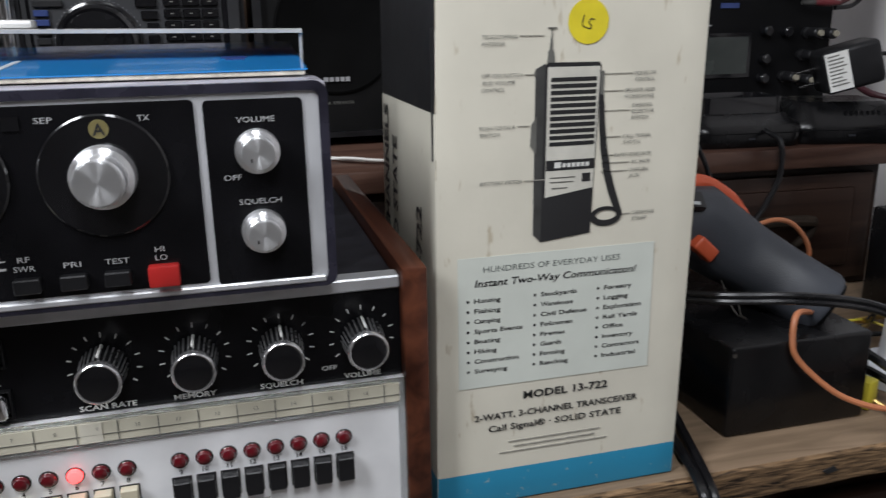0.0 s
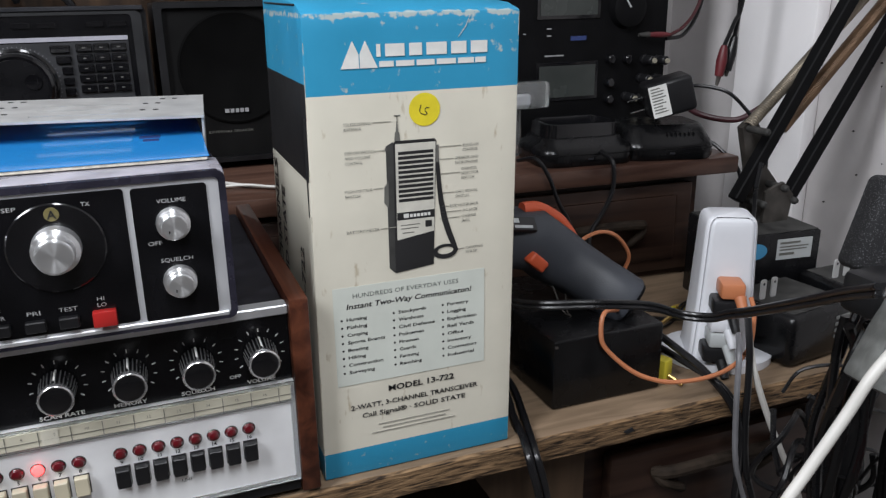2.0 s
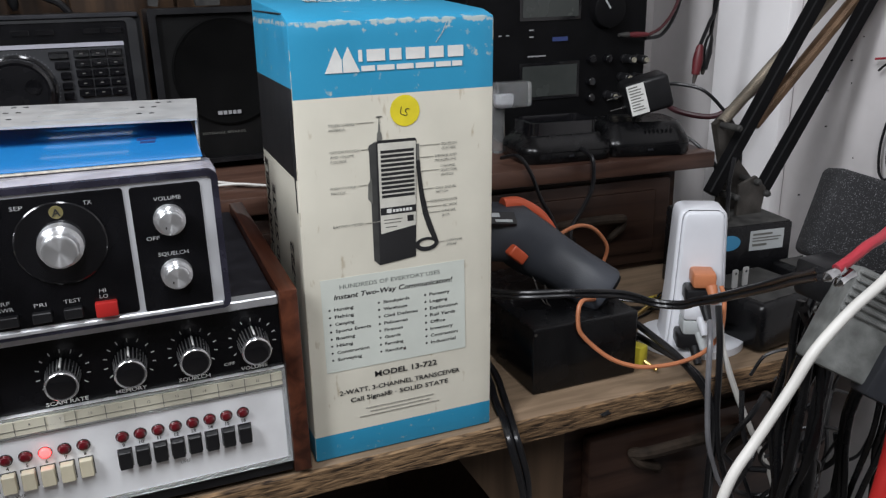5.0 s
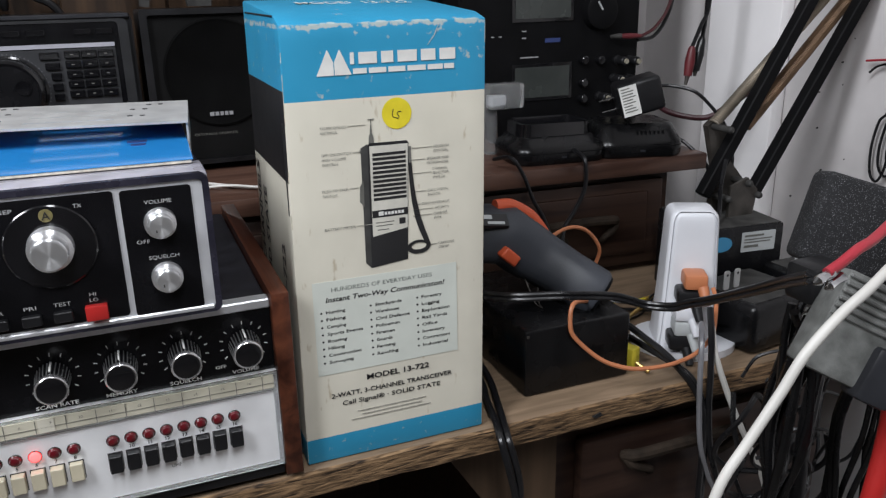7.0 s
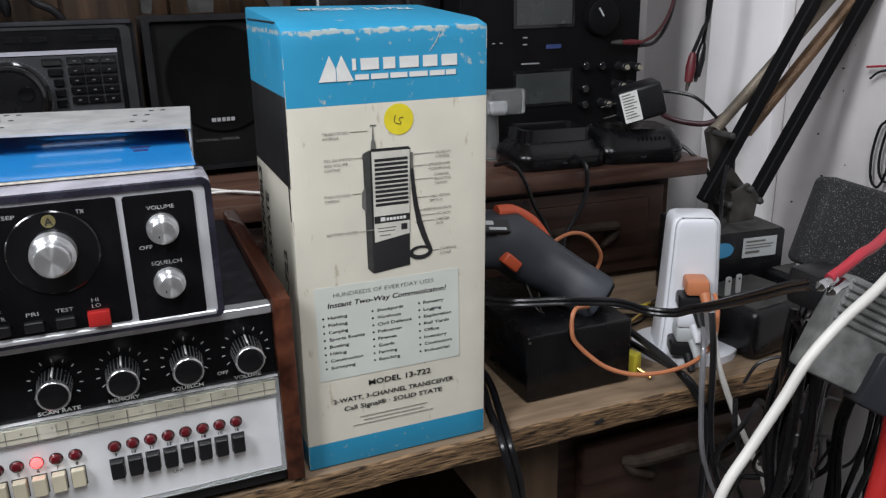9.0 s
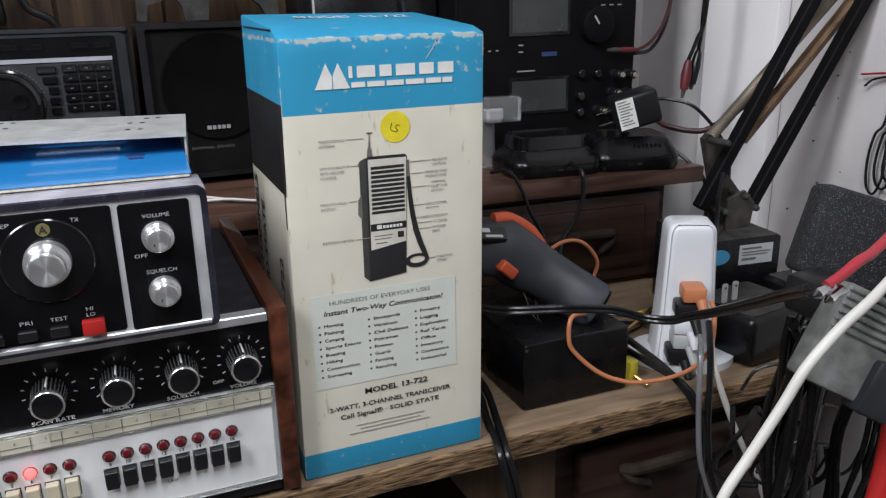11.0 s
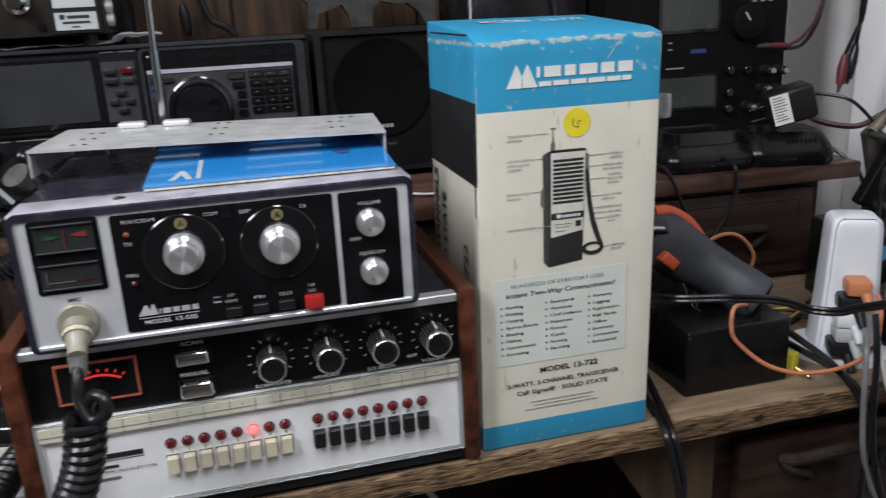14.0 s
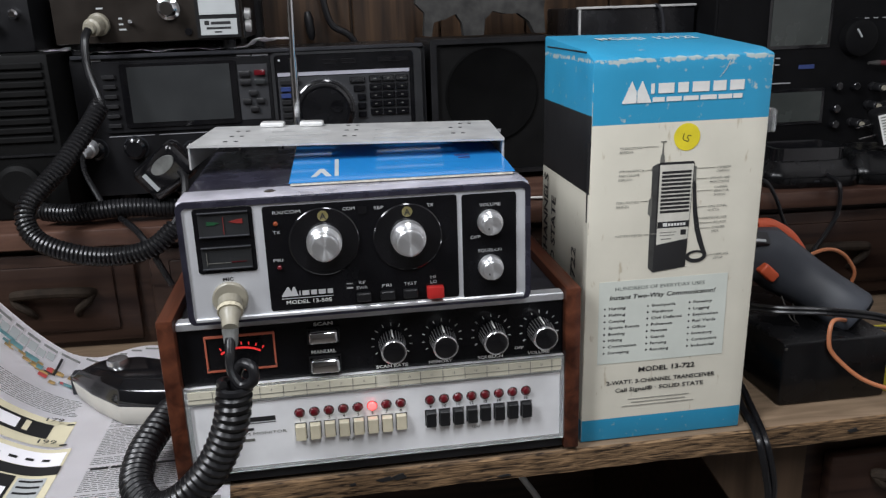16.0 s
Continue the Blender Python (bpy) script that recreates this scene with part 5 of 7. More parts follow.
def newspaper():
    t = thing("newspaper", -0.30, 0.49, 0.7605, "open newspaper with adverts on the desk, back edge curling up", "newspaper")
    page = paper_sheet("page", -0.430, -0.1625, 0.334, 0.645, 0.0, PAPER, t, nx=60, ny=50)
    rng = random.Random(4)
    body = printed("page_text", text_rows(rng, -0.278, -0.168, 0.338, 0.500, 0.0028, 0.0011) + text_rows(rng, -0.385, -0.312, 0.498, 0.527, 0.0028, 0.0011, 0), 0.0004, NEWS_PRINT, page)
    tagged(body, "rows of small grey newspaper print", kind="stuff")
    for x0, x1 in ((-0.276, -0.262), (-0.260, -0.228), (-0.226, -0.206), (-0.203, -0.170)):
        printed("headline_word", [(x0, x1, 0.4030, 0.4058)], 0.0006, BLACK_PRINT, page)
    x = -0.420
    while x < -0.20:
        w = rng.uniform(0.006, 0.016)
        y = 0.634 + back_edge(x + w / 2)
        printed("headline_word", [(x, x + w, y, y + 0.0036)], 0.0006, NEWS_PRINT, page)
        x += w + 0.003
    # colour picture of muted patches, sweeping down to the right
    for k in range(26):
        f = k / 25
        x, y = -0.400 + 0.062 * f + rng.uniform(-0.006, 0.006), 0.566 - 0.016 * f + rng.uniform(-0.010, 0.010)
        w = rng.uniform(0.004, 0.011)
        printed("colour_patch", [(x, x + w, y, y + rng.uniform(0.003, 0.007))], 0.0006 + 0.00005 * k, rng.choice((PHOTO_MULTI, PHOTO_MULTI, PHOTO_RED, PHOTO_TEAL, LABEL)), page)
    for k in range(7):
        printed("grey_patch", [(-0.400 + 0.007 * k, -0.394 + 0.007 * k, 0.572 + rng.uniform(0, 0.004), 0.584 + rng.uniform(0, 0.004))], 0.0006, LABEL, page)
    printed("picture_bar", [(-0.347, -0.345, 0.555, 0.585), (-0.354, -0.347, 0.555, 0.557)], 0.0022, BLACK_PRINT, page)
    # adverts on yellowed grounds
    printed("advert_ground", [(-0.400, -0.309, 0.446, 0.489)], 0.0005, PAPER_CREAM, page)
    printed("advert_ground", [(-0.400, -0.300, 0.338, 0.442)], 0.0005, PAPER_CREAM, page)
    pic = printed("advert_picture", [(-0.380, -0.325, 0.457, 0.480)], 0.0009, BLACK_PRINT, page)
    printed("picture_detail", [(-0.378, -0.349, 0.461, 0.476)], 0.0012, PAPER, pic)
    printed("picture_detail", [(-0.345, -0.341, 0.462, 0.477)], 0.0012, PAPER_CREAM, pic)
    pic = printed("advert_picture", [(-0.385, -0.300, 0.402, 0.4145)], 0.0009, BLACK_PRINT, page)
    printed("picture_detail", [(-0.383, -0.302, 0.4150, 0.4360)], 0.0008, PAPER, pic)
    for k in range(5):
        printed("picture_detail", [(-0.366 + 0.012 * k, -0.360 + 0.012 * k, 0.4220, 0.4255)], 0.0012, BLACK_PRINT, pic)
    pic = printed("advert_picture", [(-0.380, -0.329, 0.345, 0.400)], 0.0009, BLACK_PRINT, page)
    printed("picture_detail", [(-0.378, -0.331, 0.348, 0.384)], 0.0012, PAPER, pic)
    printed("picture_ground", [(-0.327, -0.306, 0.345, 0.398)], 0.0008, LABEL, page)
    for k in range(6):
        printed("picture_bar", [(-0.325, -0.308, 0.392 - 0.008 * k, 0.3945 - 0.008 * k)], 0.0012, BLACK_PRINT, page)
    for words, x, y in (("179", -0.3310, 0.4790), ("199", -0.3275, 0.4440)):
        m = plane_at((x, y, sheet_height(x, y) + 0.0042), (1, 0, -0.22), (0, 1, 0.0))
        lettering(words, m, 0, 0, 0.0060, BLACK_PRINT, page, 0.0145, bold=0.02, name="price")
        printed("price_cents", [(x + 0.0155, x + 0.0215, y + 0.003, y + 0.0055)], 0.0010, BLACK_PRINT, page)


newspaper()


# ---- amateur radio transceiver on the hutch ----
def ham_transceiver():
    t = thing("desktop_transceiver", -0.15, 0.84, 0.897, "large black amateur radio with dark screen on the hutch", "radio")
    part("case", box(bmnew(), -0.342, 0.046, 0.768, 0.93, 0.912, 1.0640, 0.003, 2), BLACK_SATIN, t)
    for x in (-0.31, 0.01):
        part("foot", cyl(bmnew(), (x, 0.79, 0.8968), (x, 0.79, 0.913), 0.013, n=20), RUBBER, t)
        part("foot", cyl(bmnew(), (x, 0.90, 0.8968), (x, 0.90, 0.913), 0.013, n=20), RUBBER, t)
    F = front(0.760)
    n = 6
    part("front_bezel", prism(bmnew(), F, rounded(-0.345, 0.049, 0.908, 1.0655, 0.006, n), -0.009, 0.0), RADIO_GREY, t, "dark grey front")
    part("top_edge", box(bmnew(), -0.343, 0.047, 0.756, 0.766, 1.0615, 1.0660, 0.001), DARK_GREY, t)
    left = part("screen_bezel", prism(bmnew(), F, rounded(-0.316, -0.129, 0.980, 1.058, 0.004, n), -0.001, 0.003), RADIO_GREY, t)
    scr = part("screen_frame", prism(bmnew(), front(0.757), rounded(-0.293, -0.167, 0.985, 1.0555, 0.003, n), 0, 0.002), BLACK_GLOSS, left)
    part("screen", slab(bmnew(), front(0.7548), -0.285, -0.174, 0.9905, 1.0520, 0, 0.0007), SCREEN, scr, "dark unlit screen")
    for k in range(6):
        z = 1.042 - 0.0108 * k
        part("screen_key", box(bmnew(), -0.3125, -0.2985, 0.7535, 0.7572, z - 0.0022, z + 0.0022, 0.0006), KEY, left)
    pad = part("key_block", slab(bmnew(), front(0.757), -0.1655, -0.1325, 0.988, 1.0500, 0, 0.0008), PANEL_GREY, left, "grey key block")
    for x, z, mt in ((-0.1575, 1.0400, KEY), (-0.1410, 1.0405, RED_LENS), (-0.1575, 1.0305, KEY), (-0.1410, 1.0305, SCREEN), (-0.1500, 1.0180, KEY), (-0.1575, 1.0090, KEY), (-0.1425, 1.0090, KEY), (-0.1500, 1.0000, KEY)):
        w = 0.0062 if z > 1.025 else 0.0048
        part("key", box(bmnew(), x - w, x + w, 0.7520, 0.7564, z - 0.0030, z + 0.0030, 0.0009, 2), mt, pad)
    F2 = front(0.758)
    right = part("tuning_panel", prism(bmnew(), F, rounded(-0.124, 0.035, 0.925, 1.0580, 0.004, n), -0.001, 0.002), BLACK_PANEL, t, "glossy black tuning panel")
    part("light_strip", slab(bmnew(), F2, -0.1215, 0.0300, 1.0345, 1.0385, 0, 0.0012), STRIP_WHITE, right, "light grey strip")
    part("panel_edge", ring_plate(bmnew(), F, rounded(-0.128, 0.0445, 0.921, 1.0610, 0.006, n), rounded(-0.1242, 0.0352, 0.9248, 1.0582, 0.004, n), -0.001, 0.0030), EDGE_GREY, t, "grey bevelled frame")
    part("lower_field", slab(bmnew(), F2, -0.1215, 0.0300, 0.930, 1.0335, 0, 0.0005), PANEL_GREY, right)
    part("power_lamp", lathe(bmnew(), (-0.1185, 0.7578, 1.0525), (0, -1, 0), [(0, 0.0012), (0.001, 0.001)], 10), WHITE_PRINT, right)
    for x in (-0.062, -0.040, 0.002, 0.022):
        part("top_key", box(bmnew(), x - 0.008, x + 0.008, 0.7560, 0.7582, 1.0470, 1.0520, 0.0005), BLACK_GLOSS, right)
    dial = part("main_dial", lathe(bmnew(), (-0.0705, 0.7576, 0.9950), (0, -1, 0), [(0, 0.0345), (0.003, 0.0345), (0.004, 0.0325), (0.016, 0.0310), (0.0185, 0.0285), (0.0180, 0.0260)], 64), BLACK_GLOSS, right, "large black tuning dial")
    part("dial_face", lathe(bmnew(), (-0.0705, 0.7400, 0.9950), (0, -1, 0), [(0, 0.0262), (0.0006, 0.0258), (0.0008, 0.001)], 64), BLACK_SATIN, dial)
    part("finger_dimple", lathe(bmnew(), (-0.0565, 0.7392, 1.0000), (0, -1, 0), [(0, 0.0072), (0.0008, 0.0070), (0.0004, 0.0050)], 24), BLACK_GLOSS, dial)
    rr = bmnew()
    ticks(rr, front(0.7575), -0.0705, 0.9950, 0.0352, 0.0362, 0, 360, 60, 0.0005)
    part("dial_marks", rr, GREY_PRINT, right, smooth=0)
    for k in range(7):
        z = 1.0275 - 0.0075 * k
        part("side_key", box(bmnew(), -0.1190, -0.1075 if k else -0.096, 0.7545, 0.7577, z - 0.0026, z + 0.0026, 0.0006), KEY_BLUE if k in (1, 2) else KEY, right)
    for k in range(5):
        z = 1.0275 - 0.0100 * k
        part("side_key", box(bmnew(), -0.0400 + 0.004 * min(k, 2), -0.0225, 0.7545, 0.7577, z - 0.0036, z + 0.0036, 0.0007), BLACK_GLOSS, right)
    for i in range(3):
        for j in range(5):
            x, z = -0.0105 + 0.0155 * i, 1.0282 - 0.0096 * j
            k = part("number_key", box(bmnew(), x - 0.0071, x + 0.0071, 0.7540, 0.7577, z - 0.0036, z + 0.0036, 0.0007), BLACK_GLOSS, right)
            part("key_mark", box(bmnew(), x - 0.0016, x + 0.0012, 0.7537, 0.7541, z - 0.0005, z + 0.0005), FADED_PRINT, k)
    bars(F, [(-0.330, -0.312, 1.0592, 1.0612), (-0.165, -0.150, 1.0590, 1.0604), (-0.148, -0.130, 1.0588, 1.0606)], GREY_PRINT, t, "maker_mark")
    # knobs along the lower left
    for x, z, r in ((-0.330, 0.962, 0.0115), (-0.287, 0.962, 0.0125), (-0.225, 0.955, 0.011), (-0.180, 0.955, 0.011)):
        k = part("small_knob", lathe(bmnew(), (x, 0.760, z), (0, -1, 0), [(0, r), (0.010, r * 0.95), (0.012, r * 0.7)], 30), BLACK_GLOSS, t)
        part("knob_ring", lathe(bmnew(), (x, 0.7605, z), (0, -1, 0), [(0, r * 1.12), (0.0012, r * 1.10)], 30), DARK_GREY, k)
    bars(F, [(-0.315, -0.265, 0.9752, 0.9760), (-0.26, -0.20, 0.9752, 0.9760)], GREY_PRINT, t)
    # microphone plug in the front
    p = part("microphone_plug", lathe(bmnew(), (-0.334, 0.752, 0.966), (-0.15, -1, -0.15), [(0, 0.0095), (0.012, 0.0095), (0.014, 0.0075), (0.020, 0.0070), (0.026, 0.0050)], 24), BRUSHED, t, "chrome microphone plug")
    part("plug_lead", cable(bmnew(), [(-0.338, 0.728, 0.962), (-0.334, 0.715, 0.945), (-0.322, 0.70, 0.925), (-0.310, 0.69, 0.908), (-0.290, 0.68, 0.901)], 0.0030, 8), RUBBER, p)


ham_transceiver()


def external_speaker():
    t = thing("external_speaker", 0.14, 0.82, 0.897, "black external loudspeaker with a round cloth grille, on the hutch", "speaker")
    part("cabinet", box(bmnew(), 0.056, 0.232, 0.772, 0.935, 0.905, 1.0660, 0.003, 2), BLACK, t)
    for x in (0.075, 0.21):
        part("foot", cyl(bmnew(), (x, 0.80, 0.8968), (x, 0.80, 0.906), 0.008, n=16), RUBBER, t)
        part("foot", cyl(bmnew(), (x, 0.90, 0.8968), (x, 0.90, 0.906), 0.008, n=16), RUBBER, t)
    F = front(0.770)
    part("front_rim", ring_plate(bmnew(), F, rounded(0.056, 0.232, 0.905, 1.0685, 0.003), rounded(0.0635, 0.2245, 0.910, 1.0625, 0.003), -0.002, 0.007), BLACK, t)
    part("baffle", slab(bmnew(), F, 0.0636, 0.2244, 0.9102, 1.0624, -0.0015, 0.0015), BAFFLE, t)
    part("grille_cloth", lathe(bmnew(), (0.130, 0.7685, 1.0020), (0, -1, 0), [(0, 0.0570), (0.0022, 0.0570), (0.003, 0.0550), (0.0015, 0.0520), (0.0012, 0.001)], 72), CLOTH, t, "round black cloth grille")
    bars(front(0.7655), [(0.1155, 0.1200, 0.9565, 0.9605), (0.1212, 0.1250, 0.9565, 0.9605), (0.1265, 0.1300, 0.9565, 0.9605), (0.1312, 0.1348, 0.9565, 0.9605), (0.1360, 0.1400, 0.9565, 0.9605)], GREY_PRINT, t, "maker_mark")
    lettering("EXTERNAL SPEAKER", front(0.7685), 0.0975, 0.9355, 0.0026, FADED_PRINT, t, 0.046)


external_speaker()


def old_radio():
    t = thing("old_radio", -0.25, 0.81, 1.068, "old bronze-fronted radio standing on top of the large transceiver", "radio")
    part("case", box(bmnew(), -0.352, -0.152, 0.752, 0.92, 1.0780, 1.1600, 0.003, 2), BLACK, t)
    F = front(0.750)
    for x in (-0.335, -0.172):
        part("foot", cyl(bmnew(), (x, 0.765, 1.0668), (x, 0.765, 1.079), 0.007, n=16), RUBBER, t)
        part("foot", cyl(bmnew(), (x, 0.90, 1.0668), (x, 0.90, 1.079), 0.007, n=16), RUBBER, t)
    part("front_panel", slab(bmnew(), F, -0.3510, -0.1530, 1.0790, 1.1590, -0.003, 0.002), OLD_BRONZE, t, "dark bronze panel")
    G = front(0.748)
    frm = part("meter_housing", slab(bmnew(), G, -0.2025, -0.1560, 1.0805, 1.1500, 0, 0.003), BLACK, t)
    H = front(0.745)
    lab = part("name_plate", slab(bmnew(), H, -0.1985, -0.1592, 1.0835, 1.1005, 0, 0.0008), LABEL, frm, "white name plate")
    bars(front(0.7442), [(-0.194, -0.189, 1.0940, 1.0985), (-0.187, -0.166, 1.0945, 1.0975), (-0.192, -0.166, 1.0895, 1.0918), (-0.184, -0.176, 1.0858, 1.0872)], BLACK_PRINT, lab)
    part("meter_face", slab(bmnew(), H, -0.1985, -0.1592, 1.1050, 1.1450, 0, 0.001), LABEL, frm, "pale meter face")
    part("panel_knob", lathe(bmnew(), (-0.2300, 0.748, 1.1125), (0, -1, 0), [(0, 0.0125), (0.004, 0.0120), (0.005, 0.0090), (0.016, 0.0085), (0.017, 0.0070)], 36), CHROME, t, "chrome knob")
    part("panel_screw", lathe(bmnew(), (-0.2120, 0.748, 1.0880), (0, -1, 0), [(0, 0.0042), (0.002, 0.0040)], 18), BLACK_GLOSS, t)
    part("toggle", cyl(bmnew(), (-0.272, 0.748, 1.0985), (-0.270, 0.736, 1.1005), 0.0022, n=12), CHROME, t)
    bars(G, [(-0.3055, -0.2985, 1.1140, 1.1158), (-0.2840, -0.2800, 1.1030, 1.1048), (-0.2840, -0.2795, 1.0970, 1.0988), (-0.2845, -0.2770, 1.0915, 1.0932)], LABEL, t)
    for z in (1.092, 1.105):
        part("side_screw", lathe(bmnew(), (-0.152, 0.765, z), (1, 0, -0.1), [(0, 0.0065), (0.006, 0.0065), (0.007, 0.004)], 20), STEEL, t)
    # plug, lead and coiled cord of its microphone
    c = thing("radio_microphone_cord", -0.30, 0.68, 0.92, "long black coiled microphone cord looping over the shelf edge", "cord")
    plug = part("plug", lathe(bmnew(), (-0.3040, 0.748, 1.0990), (-0.25, -1, -0.2), [(0, 0.0120), (0.004, 0.0120), (0.005, 0.0098), (0.018, 0.0095), (0.020, 0.0070), (0.026, 0.0060)], 28), CREAM_DIM, c, "cream microphone plug")
    part("lead", cable(bmnew(), [(-0.3100, 0.722, 1.0935), (-0.3125, 0.712, 1.082), (-0.312, 0.706, 1.055), (-0.3045, 0.700, 1.028), (-0.3000, 0.694, 1.015)], 0.0042, 10), RUBBER, plug)
    part("coil", coil(bmnew(), [(-0.3010, 0.690, 1.018), (-0.3130, 0.670, 0.996), (-0.3370, 0.640, 0.962), (-0.3640, 0.614, 0.930), (-0.3560, 0.604, 0.902), (-0.3230, 0.600, 0.886), (-0.2860, 0.600, 0.880), (-0.2500, 0.600, 0.886), (-0.2260, 0.606, 0.904)], 0.0076, 0.0024, 74), RUBBER, c)
    part("coil", coil(bmnew(), [(-0.3720, 0.680, 0.912), (-0.3450, 0.672, 0.9100), (-0.3180, 0.668, 0.9120), (-0.2850, 0.670, 0.9130), (-0.2550, 0.672, 0.9105), (-0.2300, 0.676, 0.908)], 0.0078, 0.0024, 36), RUBBER, c)
    part("loop", cable(bmnew(), [(-0.2300, 0.604, 0.902), (-0.2180, 0.620, 0.922), (-0.2170, 0.640, 0.945), (-0.2260, 0.655, 0.955)], 0.0040, 8), RUBBER, c)
    part("loop", cable(bmnew(), [(-0.2900, 0.660, 0.9035), (-0.2700, 0.630, 0.8985), (-0.255, 0.612, 0.885), (-0.245, 0.606, 0.865), (-0.236, 0.604, 0.845)], 0.0034, 8), RUBBER, c)
    # crumpled paper under the radio
    q = thing("paper_scrap", -0.25, 0.82, 1.0662, "crumpled white paper tucked under the old radio", "paper")
    bm = bmnew()
    nx, ny = 40, 8
    g = [[bm.verts.new((-0.375 + 0.27 * i / nx, 0.757 + 0.09 * j / ny, 1.0668 + 0.0035 * (0.6 + noise.noise(Vector((i * 0.35, j * 0.5, 1)))) + (0.011 if 33 < i else 0.006 if i < 8 else 0) * (1 - 0.5 * j / ny) * (0.75 + 0.5 * noise.noise(Vector((i * 0.9, j * 0.9, 4)))))) for i in range(nx + 1)] for j in range(ny + 1)]
    for j in range(ny):
        for i in range(nx):
            bm.faces.new((g[j][i], g[j][i + 1], g[j + 1][i + 1], g[j + 1][i]))
    bmesh.ops.solidify(bm, geom=bm.faces[:], thickness=0.0003)
    part("sheet", bm, PAPER, q, smooth=50)


old_radio()


def hanging_microphone():
    t = thing("fist_microphone", -0.232, 0.655, 0.898, "black fist microphone with a grey back plate standing on the shelf", "microphone")
    m = Matrix.Translation((-0.240, 0.664, 0.950)) @ Matrix.Rotation(radians(52), 4, "Y") @ Matrix.Rotation(radians(20), 4, "X") @ Matrix.Scale(0.82, 4)
    part("shell", box(bmnew(), -0.026, 0.026, -0.014, 0.016, -0.036, 0.040, 0.010, 4, m), BLACK_GLOSS, t)
    bm = bmnew()
    prism(bm, m @ front(-0.0142), [(0.009 * math.cos(a) - 0.008, 0.014 + 0.019 * math.sin(a)) for a in np.linspace(0, 2 * math.pi, 31)[:-1]], -0.001, 0.0015)
    part("back_plate", bm, RIB_GREY, t, "grey oval grille")
    part("label_strip", slab(bmnew(), m @ front(-0.0142), -0.014, 0.012, -0.020, -0.014, -0.001, 0.0008), LABEL, t)
    part("neck", cable(bmnew(), [(-0.226, 0.668, 0.93), (-0.222, 0.672, 0.918), (-0.222, 0.675, 0.8985)], 0.006, 10), RUBBER, t)


hanging_microphone()


def side_speaker():
    t = thing("side_loudspeaker", -0.42, 0.78, 0.897, "black slatted loudspeaker beside the transceiver", "speaker")
    part("cabinet", box(bmnew(), -0.52, -0.352, 0.712, 0.88, 0.8968, 1.0720, 0.004, 2), BAFFLE, t)
    F = front(0.712)
    for k in range(9):
        z = 1.060 - 0.0095 * k
        part("slat", box(bmnew(), -0.515, -0.358, 0.7085, 0.7125, z - 0.0032, z + 0.0032, 0.001), BAFFLE, t)
    part("trim_line", box(bmnew(), -0.516, -0.356, 0.7095, 0.7125, 0.9660, 0.9680), BLACK, t)
    part("speaker_knob", lathe(bmnew(), (-0.40, 0.712, 0.935), (0, -1, 0), [(0, 0.024), (0.008, 0.023), (0.011, 0.018)], 40), BAFFLE, t)


side_speaker()


def shelf_radio():
    t = thing("small_dark_radio", -0.44, 0.80, 1.072, "small dark radio with chrome knobs on the side loudspeaker", "radio")
    part("case", box(bmnew(), -0.54, -0.372, 0.745, 0.90, 1.0725, 1.17, 0.003, 2), BLACK, t)
    for x, z in ((-0.408, 1.100), (-0.386, 1.112), (-0.412, 1.122)):
        part("chrome_knob", lathe(bmnew(), (x, 0.745, z), (0, -1, 0), [(0, 0.0055), (0.010, 0.0050), (0.012, 0.003)], 18), CHROME, t)


shelf_radio()


